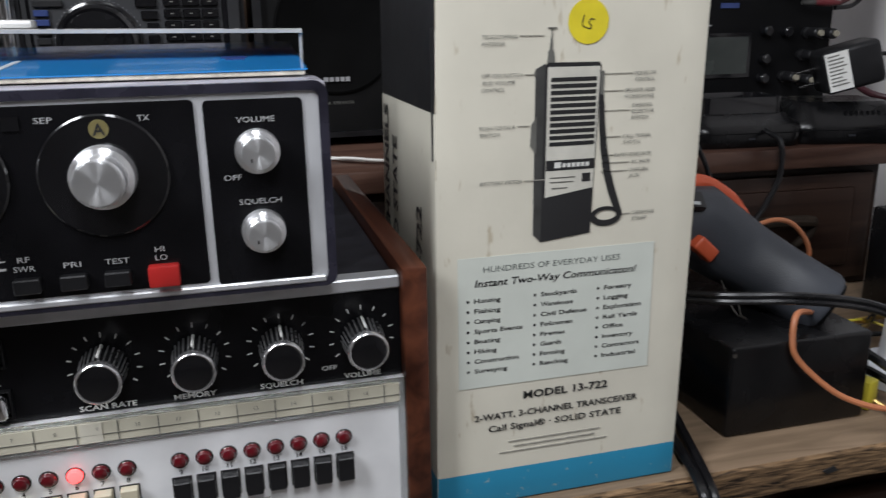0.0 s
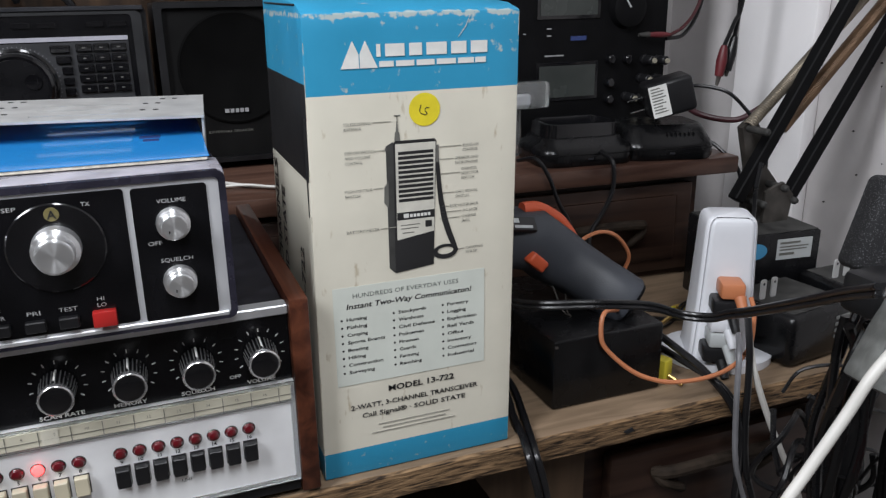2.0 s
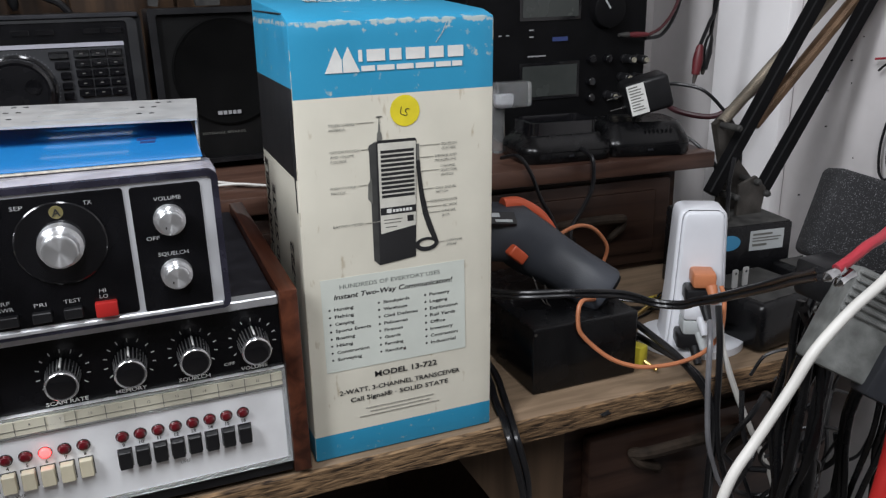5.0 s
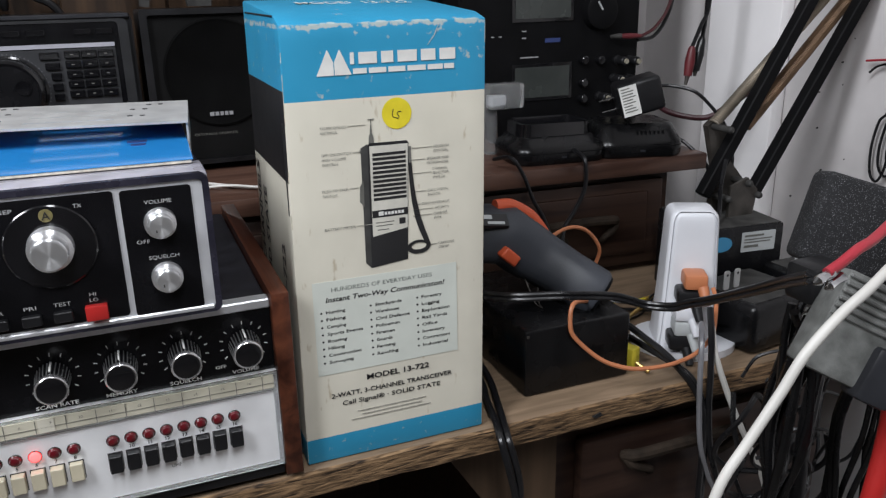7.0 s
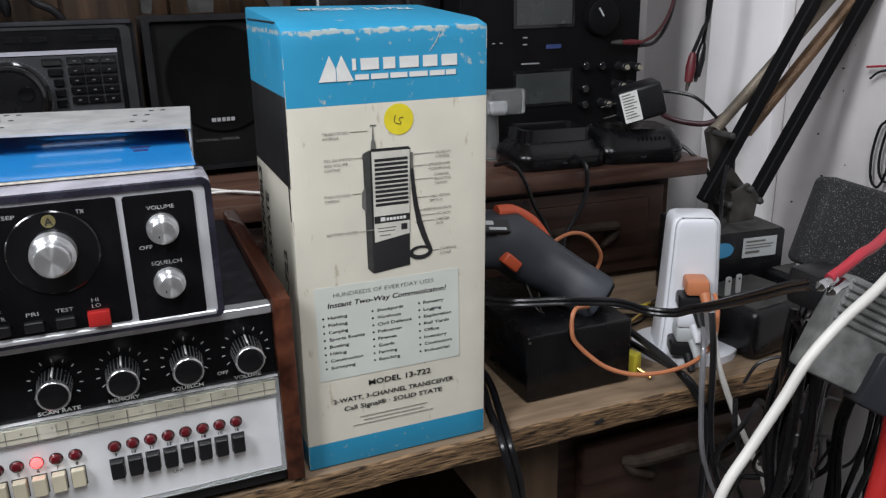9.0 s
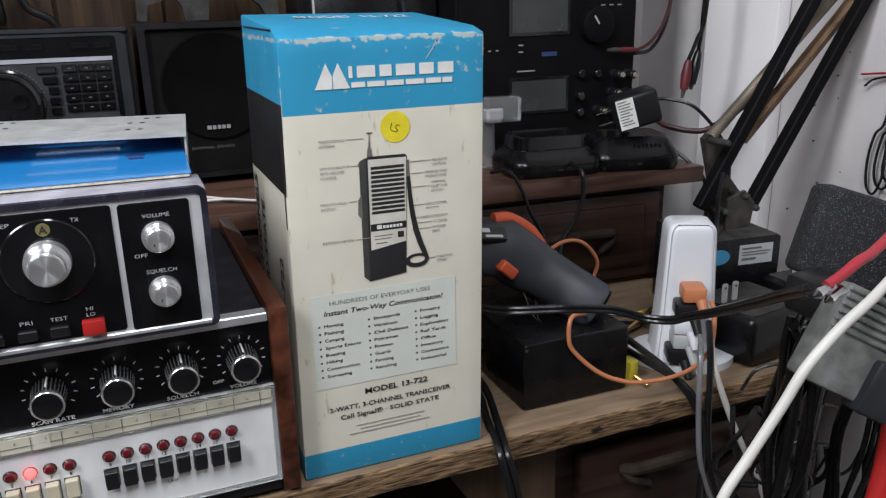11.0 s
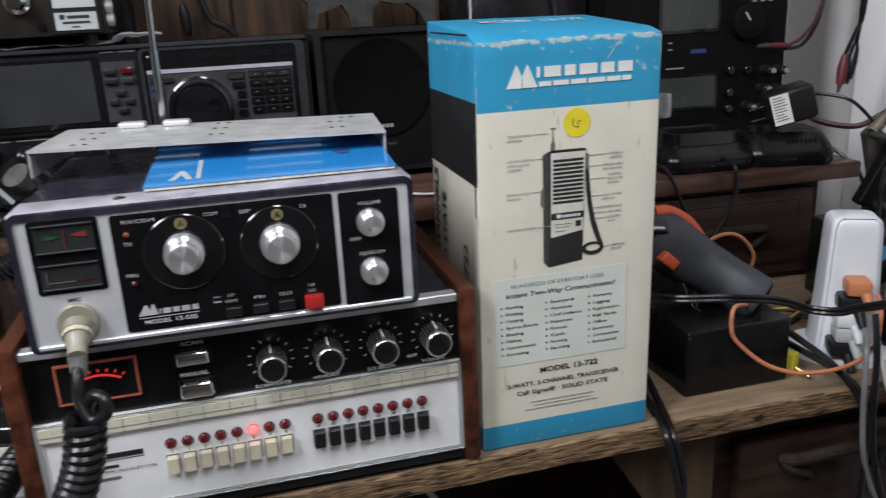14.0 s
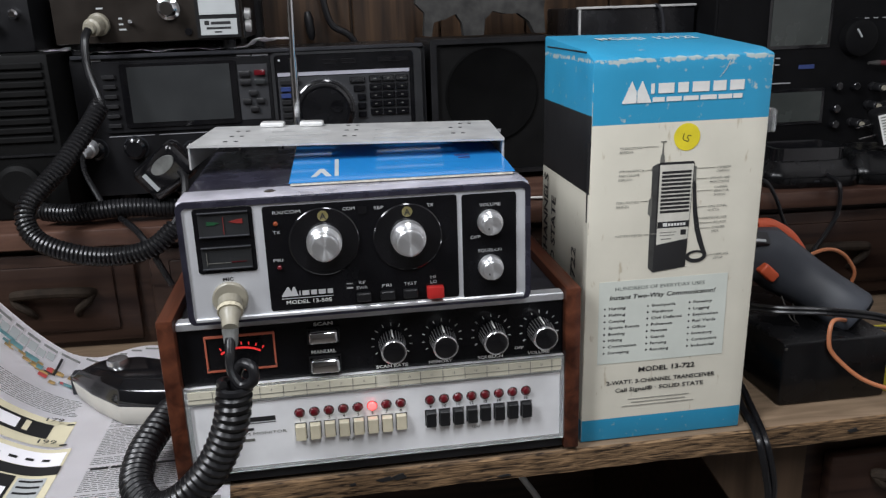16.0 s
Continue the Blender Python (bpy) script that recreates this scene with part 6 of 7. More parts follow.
# ---- power supply, chargers and clips at the end of the hutch ----
def power_supply():
    t = thing("bench_power_supply", 0.55, 0.84, 0.897, "tall black bench power supply with two grey displays and terminal posts", "power supply")
    part("case", box(bmnew(), 0.405, 0.657, 0.756, 0.93, 0.8970, 1.210, 0.003, 2), LAMP_BLACK, t)
    part("front_panel", slab(bmnew(), front(0.756), 0.408, 0.654, 0.900, 1.206, 0, 0.002), LAMP_BLACK, t)
    for z0, z1 in ((1.0455, 1.110), (0.9510, 0.9880)):
        w = part("display_frame", slab(bmnew(), front(0.754), 0.4735, 0.5575, z0 - 0.004, z1 + 0.004, 0, 0.0014), BLACK_GLOSS, t)
        part("display", slab(bmnew(), front(0.7526), 0.4775, 0.5535, z0, z1, 0, 0.0006), LCD, w, "grey unlit display")
    part("blue_badge", slab(bmnew(), front(0.754), 0.519, 0.540, 1.0165, 1.0215, 0, 0.0008), KEY_BLUE, t)
    bars(front(0.754), [(0.487, 0.493, 1.022, 1.0235), (0.487, 0.493, 1.030, 1.0315), (0.446, 0.450, 1.025, 1.0262), (0.456, 0.460, 1.025, 1.0262), (0.485, 0.510, 0.999, 1.0005)], GREY_PRINT, t)
    bars(front(0.754), [(0.59 + 0.012 * k, 0.596 + 0.012 * k, 1.0745, 1.0758) for k in range(4)], GREY_PRINT, t)
    dial = part("selector_dial", lathe(bmnew(), (0.594, 0.754, 1.052), (0, -1, 0), [(0, 0.024), (0.010, 0.022), (0.012, 0.018)], 40), LAMP_BLACK, t)
    part("dial_pointer", box(bmnew(), -0.001, 0.001, -0.0006, 0.0006, -0.006, 0.006, 0, 1, Matrix.Translation((0.589, 0.7415, 1.058)) @ Matrix.Rotation(radians(-35), 4, "Y")), LABEL, dial)
    for x, z in ((0.6230, 0.9905), (0.6420, 0.9895), (0.6190, 0.9680), (0.6400, 0.9665), (0.5985, 0.9465), (0.6190, 0.9430)):
        p = part("terminal_post", lathe(bmnew(), (x, 0.754, z), (0, -1, 0), [(0, 0.0058), (0.004, 0.0058), (0.005, 0.0036), (0.008, 0.0036), (0.009, 0.0056), (0.020, 0.0053), (0.021, 0.0044)], 22), BLACK, t, "ribbed terminal post")
        part("post_tip", lathe(bmnew(), (x, 0.7312, z), (0, -1, 0), [(0, 0.0034), (0.002, 0.0030)], 14), CREAM_DIM, p)
    for x, z in ((0.573, 0.9930), (0.597, 0.9920), (0.573, 0.9650), (0.573, 0.9450)):
        part("small_knob", lathe(bmnew(), (x, 0.754, z), (0, -1, 0), [(0, 0.0058), (0.008, 0.0052), (0.009, 0.004)], 20), BLACK_GLOSS, t)
    # clip on the side post with a pair of leads
    c = thing("test_lead", 0.63, 0.735, 1.02, "red crocodile clip with twisted red and black leads", "test lead")
    part("clip", lathe(bmnew(), (0.620, 0.742, 1.0205), (1, -0.1, -0.02), [(0, 0.0022), (0.006, 0.0034), (0.012, 0.0038), (0.022, 0.0032), (0.028, 0.0024)], 14), CLIP_RED, c)
    part("clip_jaw", lathe(bmnew(), (0.607, 0.744, 1.0207), (1, -0.1, 0), [(0, 0.0020), (0.014, 0.0038)], 12), DUST, c)
    part("lead", cable(bmnew(), [(0.648, 0.739, 1.019), (0.668, 0.737, 1.030), (0.685, 0.735, 1.055), (0.695, 0.735, 1.10), (0.700, 0.74, 1.20), (0.650, 0.80, 1.215)], 0.0022, 8), mat("old_red_lead", (0.05, 0.008, 0.010), 0.45), c)
    part("lead", cable(bmnew(), [(0.646, 0.742, 1.015), (0.672, 0.742, 1.020), (0.692, 0.742, 1.050), (0.702, 0.745, 1.10), (0.706, 0.75, 1.20), (0.655, 0.81, 1.215)], 0.0024, 8), RUBBER, c)
    # thicker dark red lead that sags to the lamp
    s = thing("power_lead", 0.66, 0.65, 0.94, "dark red power lead sagging beside the shelf", "cable")
    part("lead", cable(bmnew(), [(0.6570, 0.80, 0.950), (0.6600, 0.735, 0.945), (0.6600, 0.690, 0.930), (0.690, 0.660, 0.924), (0.7150, 0.650, 0.936), (0.740, 0.640, 0.955), (0.777, 0.638, 0.985)], 0.0036, 10), mat("dark_red_cable", (0.045, 0.012, 0.016), 0.4, var=0.1), s)


power_supply()


def crocodile_leads():
    t = thing("crocodile_clips", 0.67, 0.65, 0.97, "red and black crocodile clips hanging on twisted leads", "clips")
    part("hook", cable(bmnew(), [(0.778, 0.660, 1.262), (0.74, 0.655, 1.262), (0.690, 0.652, 1.258), (0.668, 0.650, 1.262), (0.664, 0.650, 1.272)], 0.003, 8), STEEL, t)
    for name, mt, top, mid, low, tip in (("red_clip", CLIP_RED, (0.677, 0.650, 1.060), (0.6575, 0.650, 1.0120), (0.6530, 0.649, 0.9780), (0.6500, 0.648, 0.9680)),
                                         ("black_clip", RUBBER, (0.676, 0.652, 1.070), (0.6745, 0.654, 1.0220), (0.6670, 0.653, 0.9830), (0.6655, 0.652, 0.9770))):
        a, b, e = Vector(mid), Vector(low), Vector(tip)
        k = part(name, lathe(bmnew(), a, b - a, [(0, 0.0030), (0.004, 0.0044), ((b - a).length * 0.5, 0.0062), ((b - a).length, 0.0048)], 16), mt, t, "red insulated clip" if "red" in name else "black insulated clip")
        part("jaw", lathe(bmnew(), b, e - b, [(0, 0.0030), ((e - b).length, 0.0018)], 10), TARNISH, k)
        part("lead", cable(bmnew(), [mid, ((Vector(mid) + Vector(top)) / 2 + Vector((0.001, 0, 0)))[:], top, (top[0] + 0.003, top[1], 1.15), (0.668, 0.651, 1.258)], 0.0024, 8), RUBBER, k)


crocodile_leads()


def charger(x, y, m, wide, label, tall, cup):
    t = thing("charger_cradle", x, y, 0.897, label, "charger", "chargers on the hutch")
    z = 0.8968
    lo = rounded(-wide, wide, -0.042, 0.042, 0.020, 8)
    hi = rounded(-wide * 0.80, wide * 0.80, -0.024, 0.036, 0.012, 8)

    def mix(f, shrink=1.0):
        return [((a[0] * (1 - f) + b[0] * f) * shrink, (a[1] * (1 - f) + b[1] * f) * shrink) for a, b in zip(lo, hi)]

    bm = bmnew()
    rows = []
    for outline, h in ((mix(0, 0.96), 0.0), (mix(0), 0.003), (mix(0), 0.013), (mix(0.06), 0.0165), (mix(0.2), 0.0195), (mix(0.75), tall - 0.004), (mix(0.92), tall - 0.001), (mix(1.0, 0.97), tall), (mix(1.0, 0.90), tall)):
        rows.append([bm.verts.new(m @ Vector((u, v, z + h))) for u, v in outline])
    n = len(lo)
    for a, b in zip(rows, rows[1:]):
        for k in range(n):
            bm.faces.new((a[k], a[(k + 1) % n], b[(k + 1) % n], b[k]))
    bm.faces.new(rows[0][::-1])
    bm.faces.new(rows[-1])
    part("housing", bm, JET, t, smooth=40)
    part("foot_seam", ring_plate(bmnew(), m @ Matrix.Translation((0, 0, z + 0.0122)), [(u * 1.004, v * 1.006) for u, v in lo], [(u * 0.99, v * 0.99) for u, v in lo], 0, 0.0008), LAMP_BLACK, t)
    if cup:
        # cup wall, higher at its ends, round the battery well
        bm = bmnew()
        rings = []
        for shrink, level in ((0.95, 0.0), (0.93, 1.0), (0.84, 1.0), (0.80, 0.0)):
            ring = []
            for u, v in hi:
                f = abs(u) / (wide * 0.8)
                ring.append(bm.verts.new(m @ Vector((u * shrink, v * shrink, z + tall - 0.001 + level * (0.006 + 0.009 * max(0.0, min(1.0, (f - 0.45) * 4)))))))
            rings.append(ring)
        for a, b in zip(rings, rings[1:]):
            for k in range(n):
                bm.faces.new((a[k], a[(k + 1) % n], b[(k + 1) % n], b[k]))
        part("socket_lip", bm, BLACK_GLOSS, t, smooth=40)
        part("charge_contact", box(bmnew(), -0.010, 0.010, 0.012, 0.020, z + tall, z + tall + 0.002, 0.0005, 1, m), BRASS, t)
    else:
        for k in range(7):
            u = -0.004 + 0.005 * k
            part("vent_slot", box(bmnew(), u - 0.0007, u + 0.0007, -0.0345, -0.0315, z + 0.0215, z + 0.0285, 0, 1, m), LAMP_BLACK, t)
    part("charge_lamp", box(bmnew(), -0.003, 0.003, -0.0425, -0.0415, z + 0.007, z + 0.009, 0, 1, m), DARK_GREY, t)
    return t


charger(0.473, 0.658, Matrix.Translation((0.473, 0.658, 0)) @ Matrix.Rotation(radians(-6), 4, "Z"), 0.056, "black charger cradle, empty, on the hutch end", 0.028, True)
charger(0.573, 0.645, Matrix.Translation((0.573, 0.645, 0)) @ Matrix.Rotation(radians(-14), 4, "Z"), 0.052, "black charger cradle with an adapter lying on it", 0.036, False)


def plug_adapter():
    t = thing("plug_adapter", 0.555, 0.62, 0.93, "black plug-in adapter with a white label lying on a charger", "adapter")
    m = Matrix.Translation((0.568, 0.628, 0.9620)) @ Matrix.Rotation(radians(-24), 4, "Z") @ Matrix.Rotation(radians(-16), 4, "Y")
    part("housing", box(bmnew(), -0.024, 0.026, -0.022, 0.022, -0.0175, 0.021, 0.005, 3, m), BLACK, t)
    F = m @ front(-0.0221)
    lab = part("rating_label", slab(bmnew(), F, -0.0215, -0.0020, -0.0150, 0.0185, 0, 0.0004), WHITE_PRINT, t, "white rating label")
    bars(m @ front(-0.0225), [(-0.0195, -0.0195 + w * 0.62, 0.0150 - 0.0032 * k, 0.0162 - 0.0032 * k) for k, w in enumerate((0.016, 0.022, 0.020, 0.024, 0.018, 0.022, 0.015, 0.020, 0.023))], FADED_PRINT, lab)
    for z in (-0.006, 0.007):
        part("prong", box(bmnew(), -0.042, -0.022, -0.0032, 0.0032, z - 0.0008, z + 0.0008, 0.0003, 1, m), CHROME, t)
    w = part("lead", cable(bmnew(), [m @ Vector((0.024, -0.004, 0.006)), (0.600, 0.608, 0.9740), (0.618, 0.590, 0.9680), (0.636, 0.578, 0.9480), (0.648, 0.572, 0.9300), (0.650, 0.560, 0.905), (0.640, 0.548, 0.87), (0.63, 0.54, 0.80), (0.62, 0.535, 0.765)], 0.0019, 8), RUBBER, t)


plug_adapter()


def clear_case():
    t = thing("clear_plastic_case", 0.436, 0.70, 0.897, "small clear plastic case on a stand by the power supply", "case")
    part("shell", box(bmnew(), 0.412, 0.456, 0.684, 0.706, 0.9505, 0.9790, 0.004, 3), CLEAR, t)
    part("insert", box(bmnew(), 0.4155, 0.434, 0.690, 0.700, 0.9535, 0.9660, 0.002), WHITE_PLASTIC, t)
    part("stand", cyl(bmnew(), (0.423, 0.708, 0.8968), (0.423, 0.706, 0.952), 0.009, 0.007, 18), CLEAR, t)


clear_case()


# ---- behind: shelf equipment against the panelling ----
def background():
    t = thing("carved_wooden_stand", 0.15, 0.87, 1.067, "dark carved stand on top of the loudspeaker", "stand")
    F = front(0.86)
    out = [(0.055, 1.14), (0.052, 1.110), (0.064, 1.098), (0.062, 1.070), (0.072, 1.0685), (0.075, 1.086), (0.090, 1.090), (0.104, 1.096), (0.112, 1.084), (0.114, 1.0685), (0.140, 1.0685), (0.142, 1.088), (0.152, 1.098), (0.170, 1.094), (0.186, 1.094), (0.200, 1.084), (0.208, 1.0685), (0.222, 1.0685), (0.220, 1.100), (0.226, 1.14)]
    part("board", prism(bmnew(), F, out, -0.018, 0.0), DUST, t)
    r = thing("rack_unit", 0.42, 0.90, 0.897, "dark equipment rack with a bright metal edge behind the carton", "rack")
    part("case", box(bmnew(), 0.245, 0.400, 0.80, 0.935, 0.8970, 1.098, 0.003, 2), BLACK_SATIN, r)
    part("bright_edge", box(bmnew(), 0.245, 0.400, 0.797, 0.802, 1.0965, 1.0995, 0.0006), STEEL, r)
    part("side_edge", box(bmnew(), 0.2475, 0.2495, 0.797, 0.802, 0.90, 1.0965), STEEL, r)
    part("loop_wire", cable(bmnew(), [(0.345, 0.80, 1.10), (0.352, 0.795, 1.094), (0.356, 0.794, 1.075), (0.357, 0.796, 1.05)], 0.0022, 8), DARK_GREY, r)
    s = thing("stacked_equipment", -0.12, 0.93, 0.897, "dark equipment and wires behind the radios", "equipment")
    part("case", box(bmnew(), -0.62, -0.145, 0.938, 0.975, 0.8970, 1.22, 0.003), BLACK, s)
    part("lead", cable(bmnew(), [(-0.10, 0.955, 1.25), (-0.07, 0.952, 1.16), (-0.055, 0.950, 1.09), (-0.02, 0.948, 1.055), (0.02, 0.948, 0.90)], 0.0045, 8), RUBBER, s)
    part("connector", lathe(bmnew(), (-0.085, 0.955, 1.105), (0.1, 0, -1), [(0, 0.004), (0.01, 0.0065), (0.03, 0.006), (0.038, 0.003)], 14), BLACK, s)
    north = bpy.data.objects["wall_north"]
    for k in range(12):
        x = -0.9 + 0.125 * k
        part("panel_board", box(bmnew(), x + 0.0015, x + 0.1235, 0.976, 0.9845, 0.78, 2.2, 0.0015), PANELLING, north)


background()


# ---- black box and heat gun beside the carton ----
def black_box():
    t = thing("black_metal_box", 0.36, 0.46, 0.7602, "plain black metal box on the desk", "box")
    bm = bmnew()
    box(bm, 0.3035, 0.4040, 0.3910, 0.5350, 0.7604, 0.8190, 0.0022, 3)
    part("shell", bm, JET, t)
    part("corner_scuff", box(bmnew(), 0.3045, 0.3075, 0.3908, 0.3930, 0.8130, 0.8160, 0.0006), TARNISH, t)


black_box()


def heat_gun():
    t = thing("heat_gun", 0.36, 0.475, 0.82, "slate grey and orange heat gun lying on the black box", "heat gun")
    def loft(stations, n=22, power=0.75):
        bm = bmnew()
        rows = []
        for (px, pz), half, depth, (nx, nz), yy, skew in stations:
            L = math.hypot(nx, nz)
            row = []
            for k in range(n):
                a = 2 * math.pi * k / n
                c, s = math.cos(a), math.sin(a)
                c = math.copysign(abs(c) ** power, c)
                s = math.copysign(abs(s) ** power, s)
                row.append(bm.verts.new((px + nx / L * half * c + nz / L * skew * depth * s, yy + depth * s, pz + nz / L * half * c - nx / L * skew * depth * s)))
            rows.append(row)
        for a, b in zip(rows, rows[1:]):
            for k in range(n):
                bm.faces.new((a[k], a[(k + 1) % n], b[(k + 1) % n], b[k]))
        bm.faces.new(rows[0][::-1])
        bm.faces.new(rows[-1])
        return bm

    y = 0.476
    body = loft([((0.240, 0.860), 0.019, 0.019, (0.2, 1), 0.548, 0.8), ((0.272, 0.869), 0.022, 0.023, (0.2, 1), 0.515, 0.7), ((0.302, 0.877), 0.0255, 0.026, (0.2, 1), 0.486, 0.4), ((0.325, 0.876), 0.0265, 0.028, (0.45, 1), y, 0), ((0.342, 0.8620), 0.0262, 0.026, (0.85, 1), y - 0.004, 0.1),
                 ((0.3570, 0.8515), 0.0240, 0.024, (1, 1.27), 0.464, 0.3), ((0.3745, 0.8385), 0.0228, 0.0235, (1, 1.27), 0.447, 0.5), ((0.3905, 0.8265), 0.0228, 0.0235, (1, 1.27), 0.428, 0.6), ((0.3925, 0.8250), 0.0212, 0.0220, (1, 1.27), 0.426, 0.6)])
    part("body", body, GUN_GREY, t, "slate grey moulded body", 50)
    part("end_cap", loft([((0.3922, 0.8252), 0.0202, 0.0208, (1, 1.27), 0.4263, 0.6), ((0.3942, 0.8236), 0.0196, 0.0200, (1, 1.27), 0.4246, 0.6)]), LAMP_BLACK, t, "black handle end cap", 50)
    part("nozzle", lathe(bmnew(), (0.244, 0.545, 0.861), (-0.8, 0.9, -0.25), [(0, 0.019), (0.03, 0.016), (0.055, 0.016)], 28), STEEL, t)
    stripe = curve_points([(0.318, y + 0.002, 0.9005), (0.333, y + 0.002, 0.9000), (0.350, y, 0.8905), (0.3595, y - 0.002, 0.8800), (0.3645, y - 0.004, 0.8725)], 8)
    part("orange_back", tube(bmnew(), [Vector(p) for p in stripe], 0.0070, 12, 0.0045), ORANGE, t, "orange back strip")
    part("trigger", box(bmnew(), -0.0090, 0.0090, -0.009, 0.014, -0.0052, 0.0052, 0.0022, 3, Matrix.Translation((0.3180, y - 0.022, 0.8640)) @ Matrix.Rotation(radians(42), 4, "Y")), ORANGE, t, "orange trigger")
    lm = Matrix.Translation((0.3020, y - 0.0205, 0.8965)) @ Matrix.Rotation(radians(8), 4, "Y") @ Matrix.Rotation(radians(-48), 4, "X") @ front(0)
    lab = part("rating_label", slab(bmnew(), lm, -0.014, 0.017, -0.006, 0.006, -0.003, 0.0014), BLACK_PRINT, t)
    bars(lm, [(-0.010, 0.002, 0.0005, 0.0045), (-0.003, 0.013, -0.0045, -0.0020)], LABEL, lab, out=0.0018)
    part("support_wire", cable(bmnew(), [(0.335, 0.455, 0.842), (0.338, 0.440, 0.822), (0.3405, 0.430, 0.8195)], 0.0006, 6), TARNISH, t)
    part("support_wire", cable(bmnew(), [(0.348, 0.455, 0.842), (0.342, 0.440, 0.822), (0.3405, 0.430, 0.8195)], 0.0006, 6), TARNISH, t)


heat_gun()


# ---- white power tower and its leads ----
def power_tower():
    t = thing("power_tower", 0.475, 0.415, 0.760, "white upright power strip with plugs and leads, standing on the desk", "power strip")
    m = Matrix.Translation((0.4875, 0.424, -0.006)) @ Matrix.Rotation(radians(-28), 4, "Z")
    base = part("base", prism(bmnew(), m @ Matrix.Translation((0, 0, 0.7664)), [(0.048 * math.cos(a), 0.040 * math.sin(a)) for a in np.linspace(0, 2 * math.pi, 41)[:-1]], 0, 0.007), WHITE_PLASTIC, t)
    levels = ((0.7690, 0.0285, 0.025), (0.778, 0.0268, 0.0235), (0.82, 0.0240, 0.0222), (0.865, 0.0222, 0.0208), (0.885, 0.0215, 0.0203), (0.8915, 0.0211, 0.0200), (0.8955, 0.0201, 0.0195), (0.8978, 0.0184, 0.0186), (0.8990, 0.0158, 0.0172))

    def shell(near, far, slim, low):
        bm = bmnew()
        rows = []
        for z, w, d in levels:
            pts = rounded(-w + slim, w - slim, d * near, d * far, 0.0042, 6)
            rows.append([bm.verts.new(m @ Vector((u, v, z - low * (z - 0.769) / 0.13))) for u, v in pts])
        k_n = len(rows[0])
        for a, c in zip(rows, rows[1:]):
            for k in range(k_n):
                bm.faces.new((a[k], a[(k + 1) % k_n], c[(k + 1) % k_n], c[k]))
        bm.faces.new(rows[0][::-1])
        bm.faces.new(rows[-1])
        return bm

    part("body", shell(-0.82, 1.0, 0.0, 0.0), WHITE_PLASTIC, t, smooth=40)
    part("front_plate", shell(-1.0, -0.74, 0.0028, 0.0002), WHITE_PLASTIC, t, "smooth white front plate", smooth=40)
    bars(m @ front(-0.0226) @ Matrix.Rotation(radians(-1.5), 4, "X"), [(-0.0105, -0.0050, 0.8590, 0.8636), (-0.0035, 0.0015, 0.8590, 0.8636), (0.0030, 0.0095, 0.8632, 0.8637), (0.0030, 0.0095, 0.8611, 0.8616), (0.0030, 0.0095, 0.8590, 0.8595), (0.0035, 0.0095, 0.8560, 0.8566)], mat("pale_grey_print", (0.50, 0.51, 0.53), 0.5, var=0.1, bump=0.0), t, "maker_mark")
    # plugs
    for z, mt, name, x in ((0.8425, ORANGE_CABLE, "orange_plug", 0.000), (0.8275, BLACK, "black_plug", -0.005), (0.8125, WHITE_PLASTIC, "white_plug", -0.006), (0.7985, LABEL, "grey_plug", -0.006), (0.7850, BLACK, "black_plug", -0.010)):
        bm = bmnew()
        box(bm, x - 0.0100, x + 0.0100, -0.043, -0.020, z - 0.0070, z + 0.0070, 0.0030, 2, m)
        p = part(name, bm, mt, t, name.replace("_", " ") + " in the tower")
        part("strain_relief", lathe(bmnew(), m @ Vector((x + 0.006, -0.040, z - 0.005)), m.to_3x3() @ Vector((0.2, -0.7, -1)), [(0, 0.0052), (0.010, 0.0040), (0.016, 0.0034)], 14), mt, p)


power_tower()


def lead(name, label, pts, r, mt, category="cable", n=8, flat=1.0):
    p0 = pts[len(pts) // 2]
    t = thing(name, p0[0], p0[1], p0[2], label, category)
    part("sheath", cable(bmnew(), pts, r, n, 10, flat), mt, t)
    return t


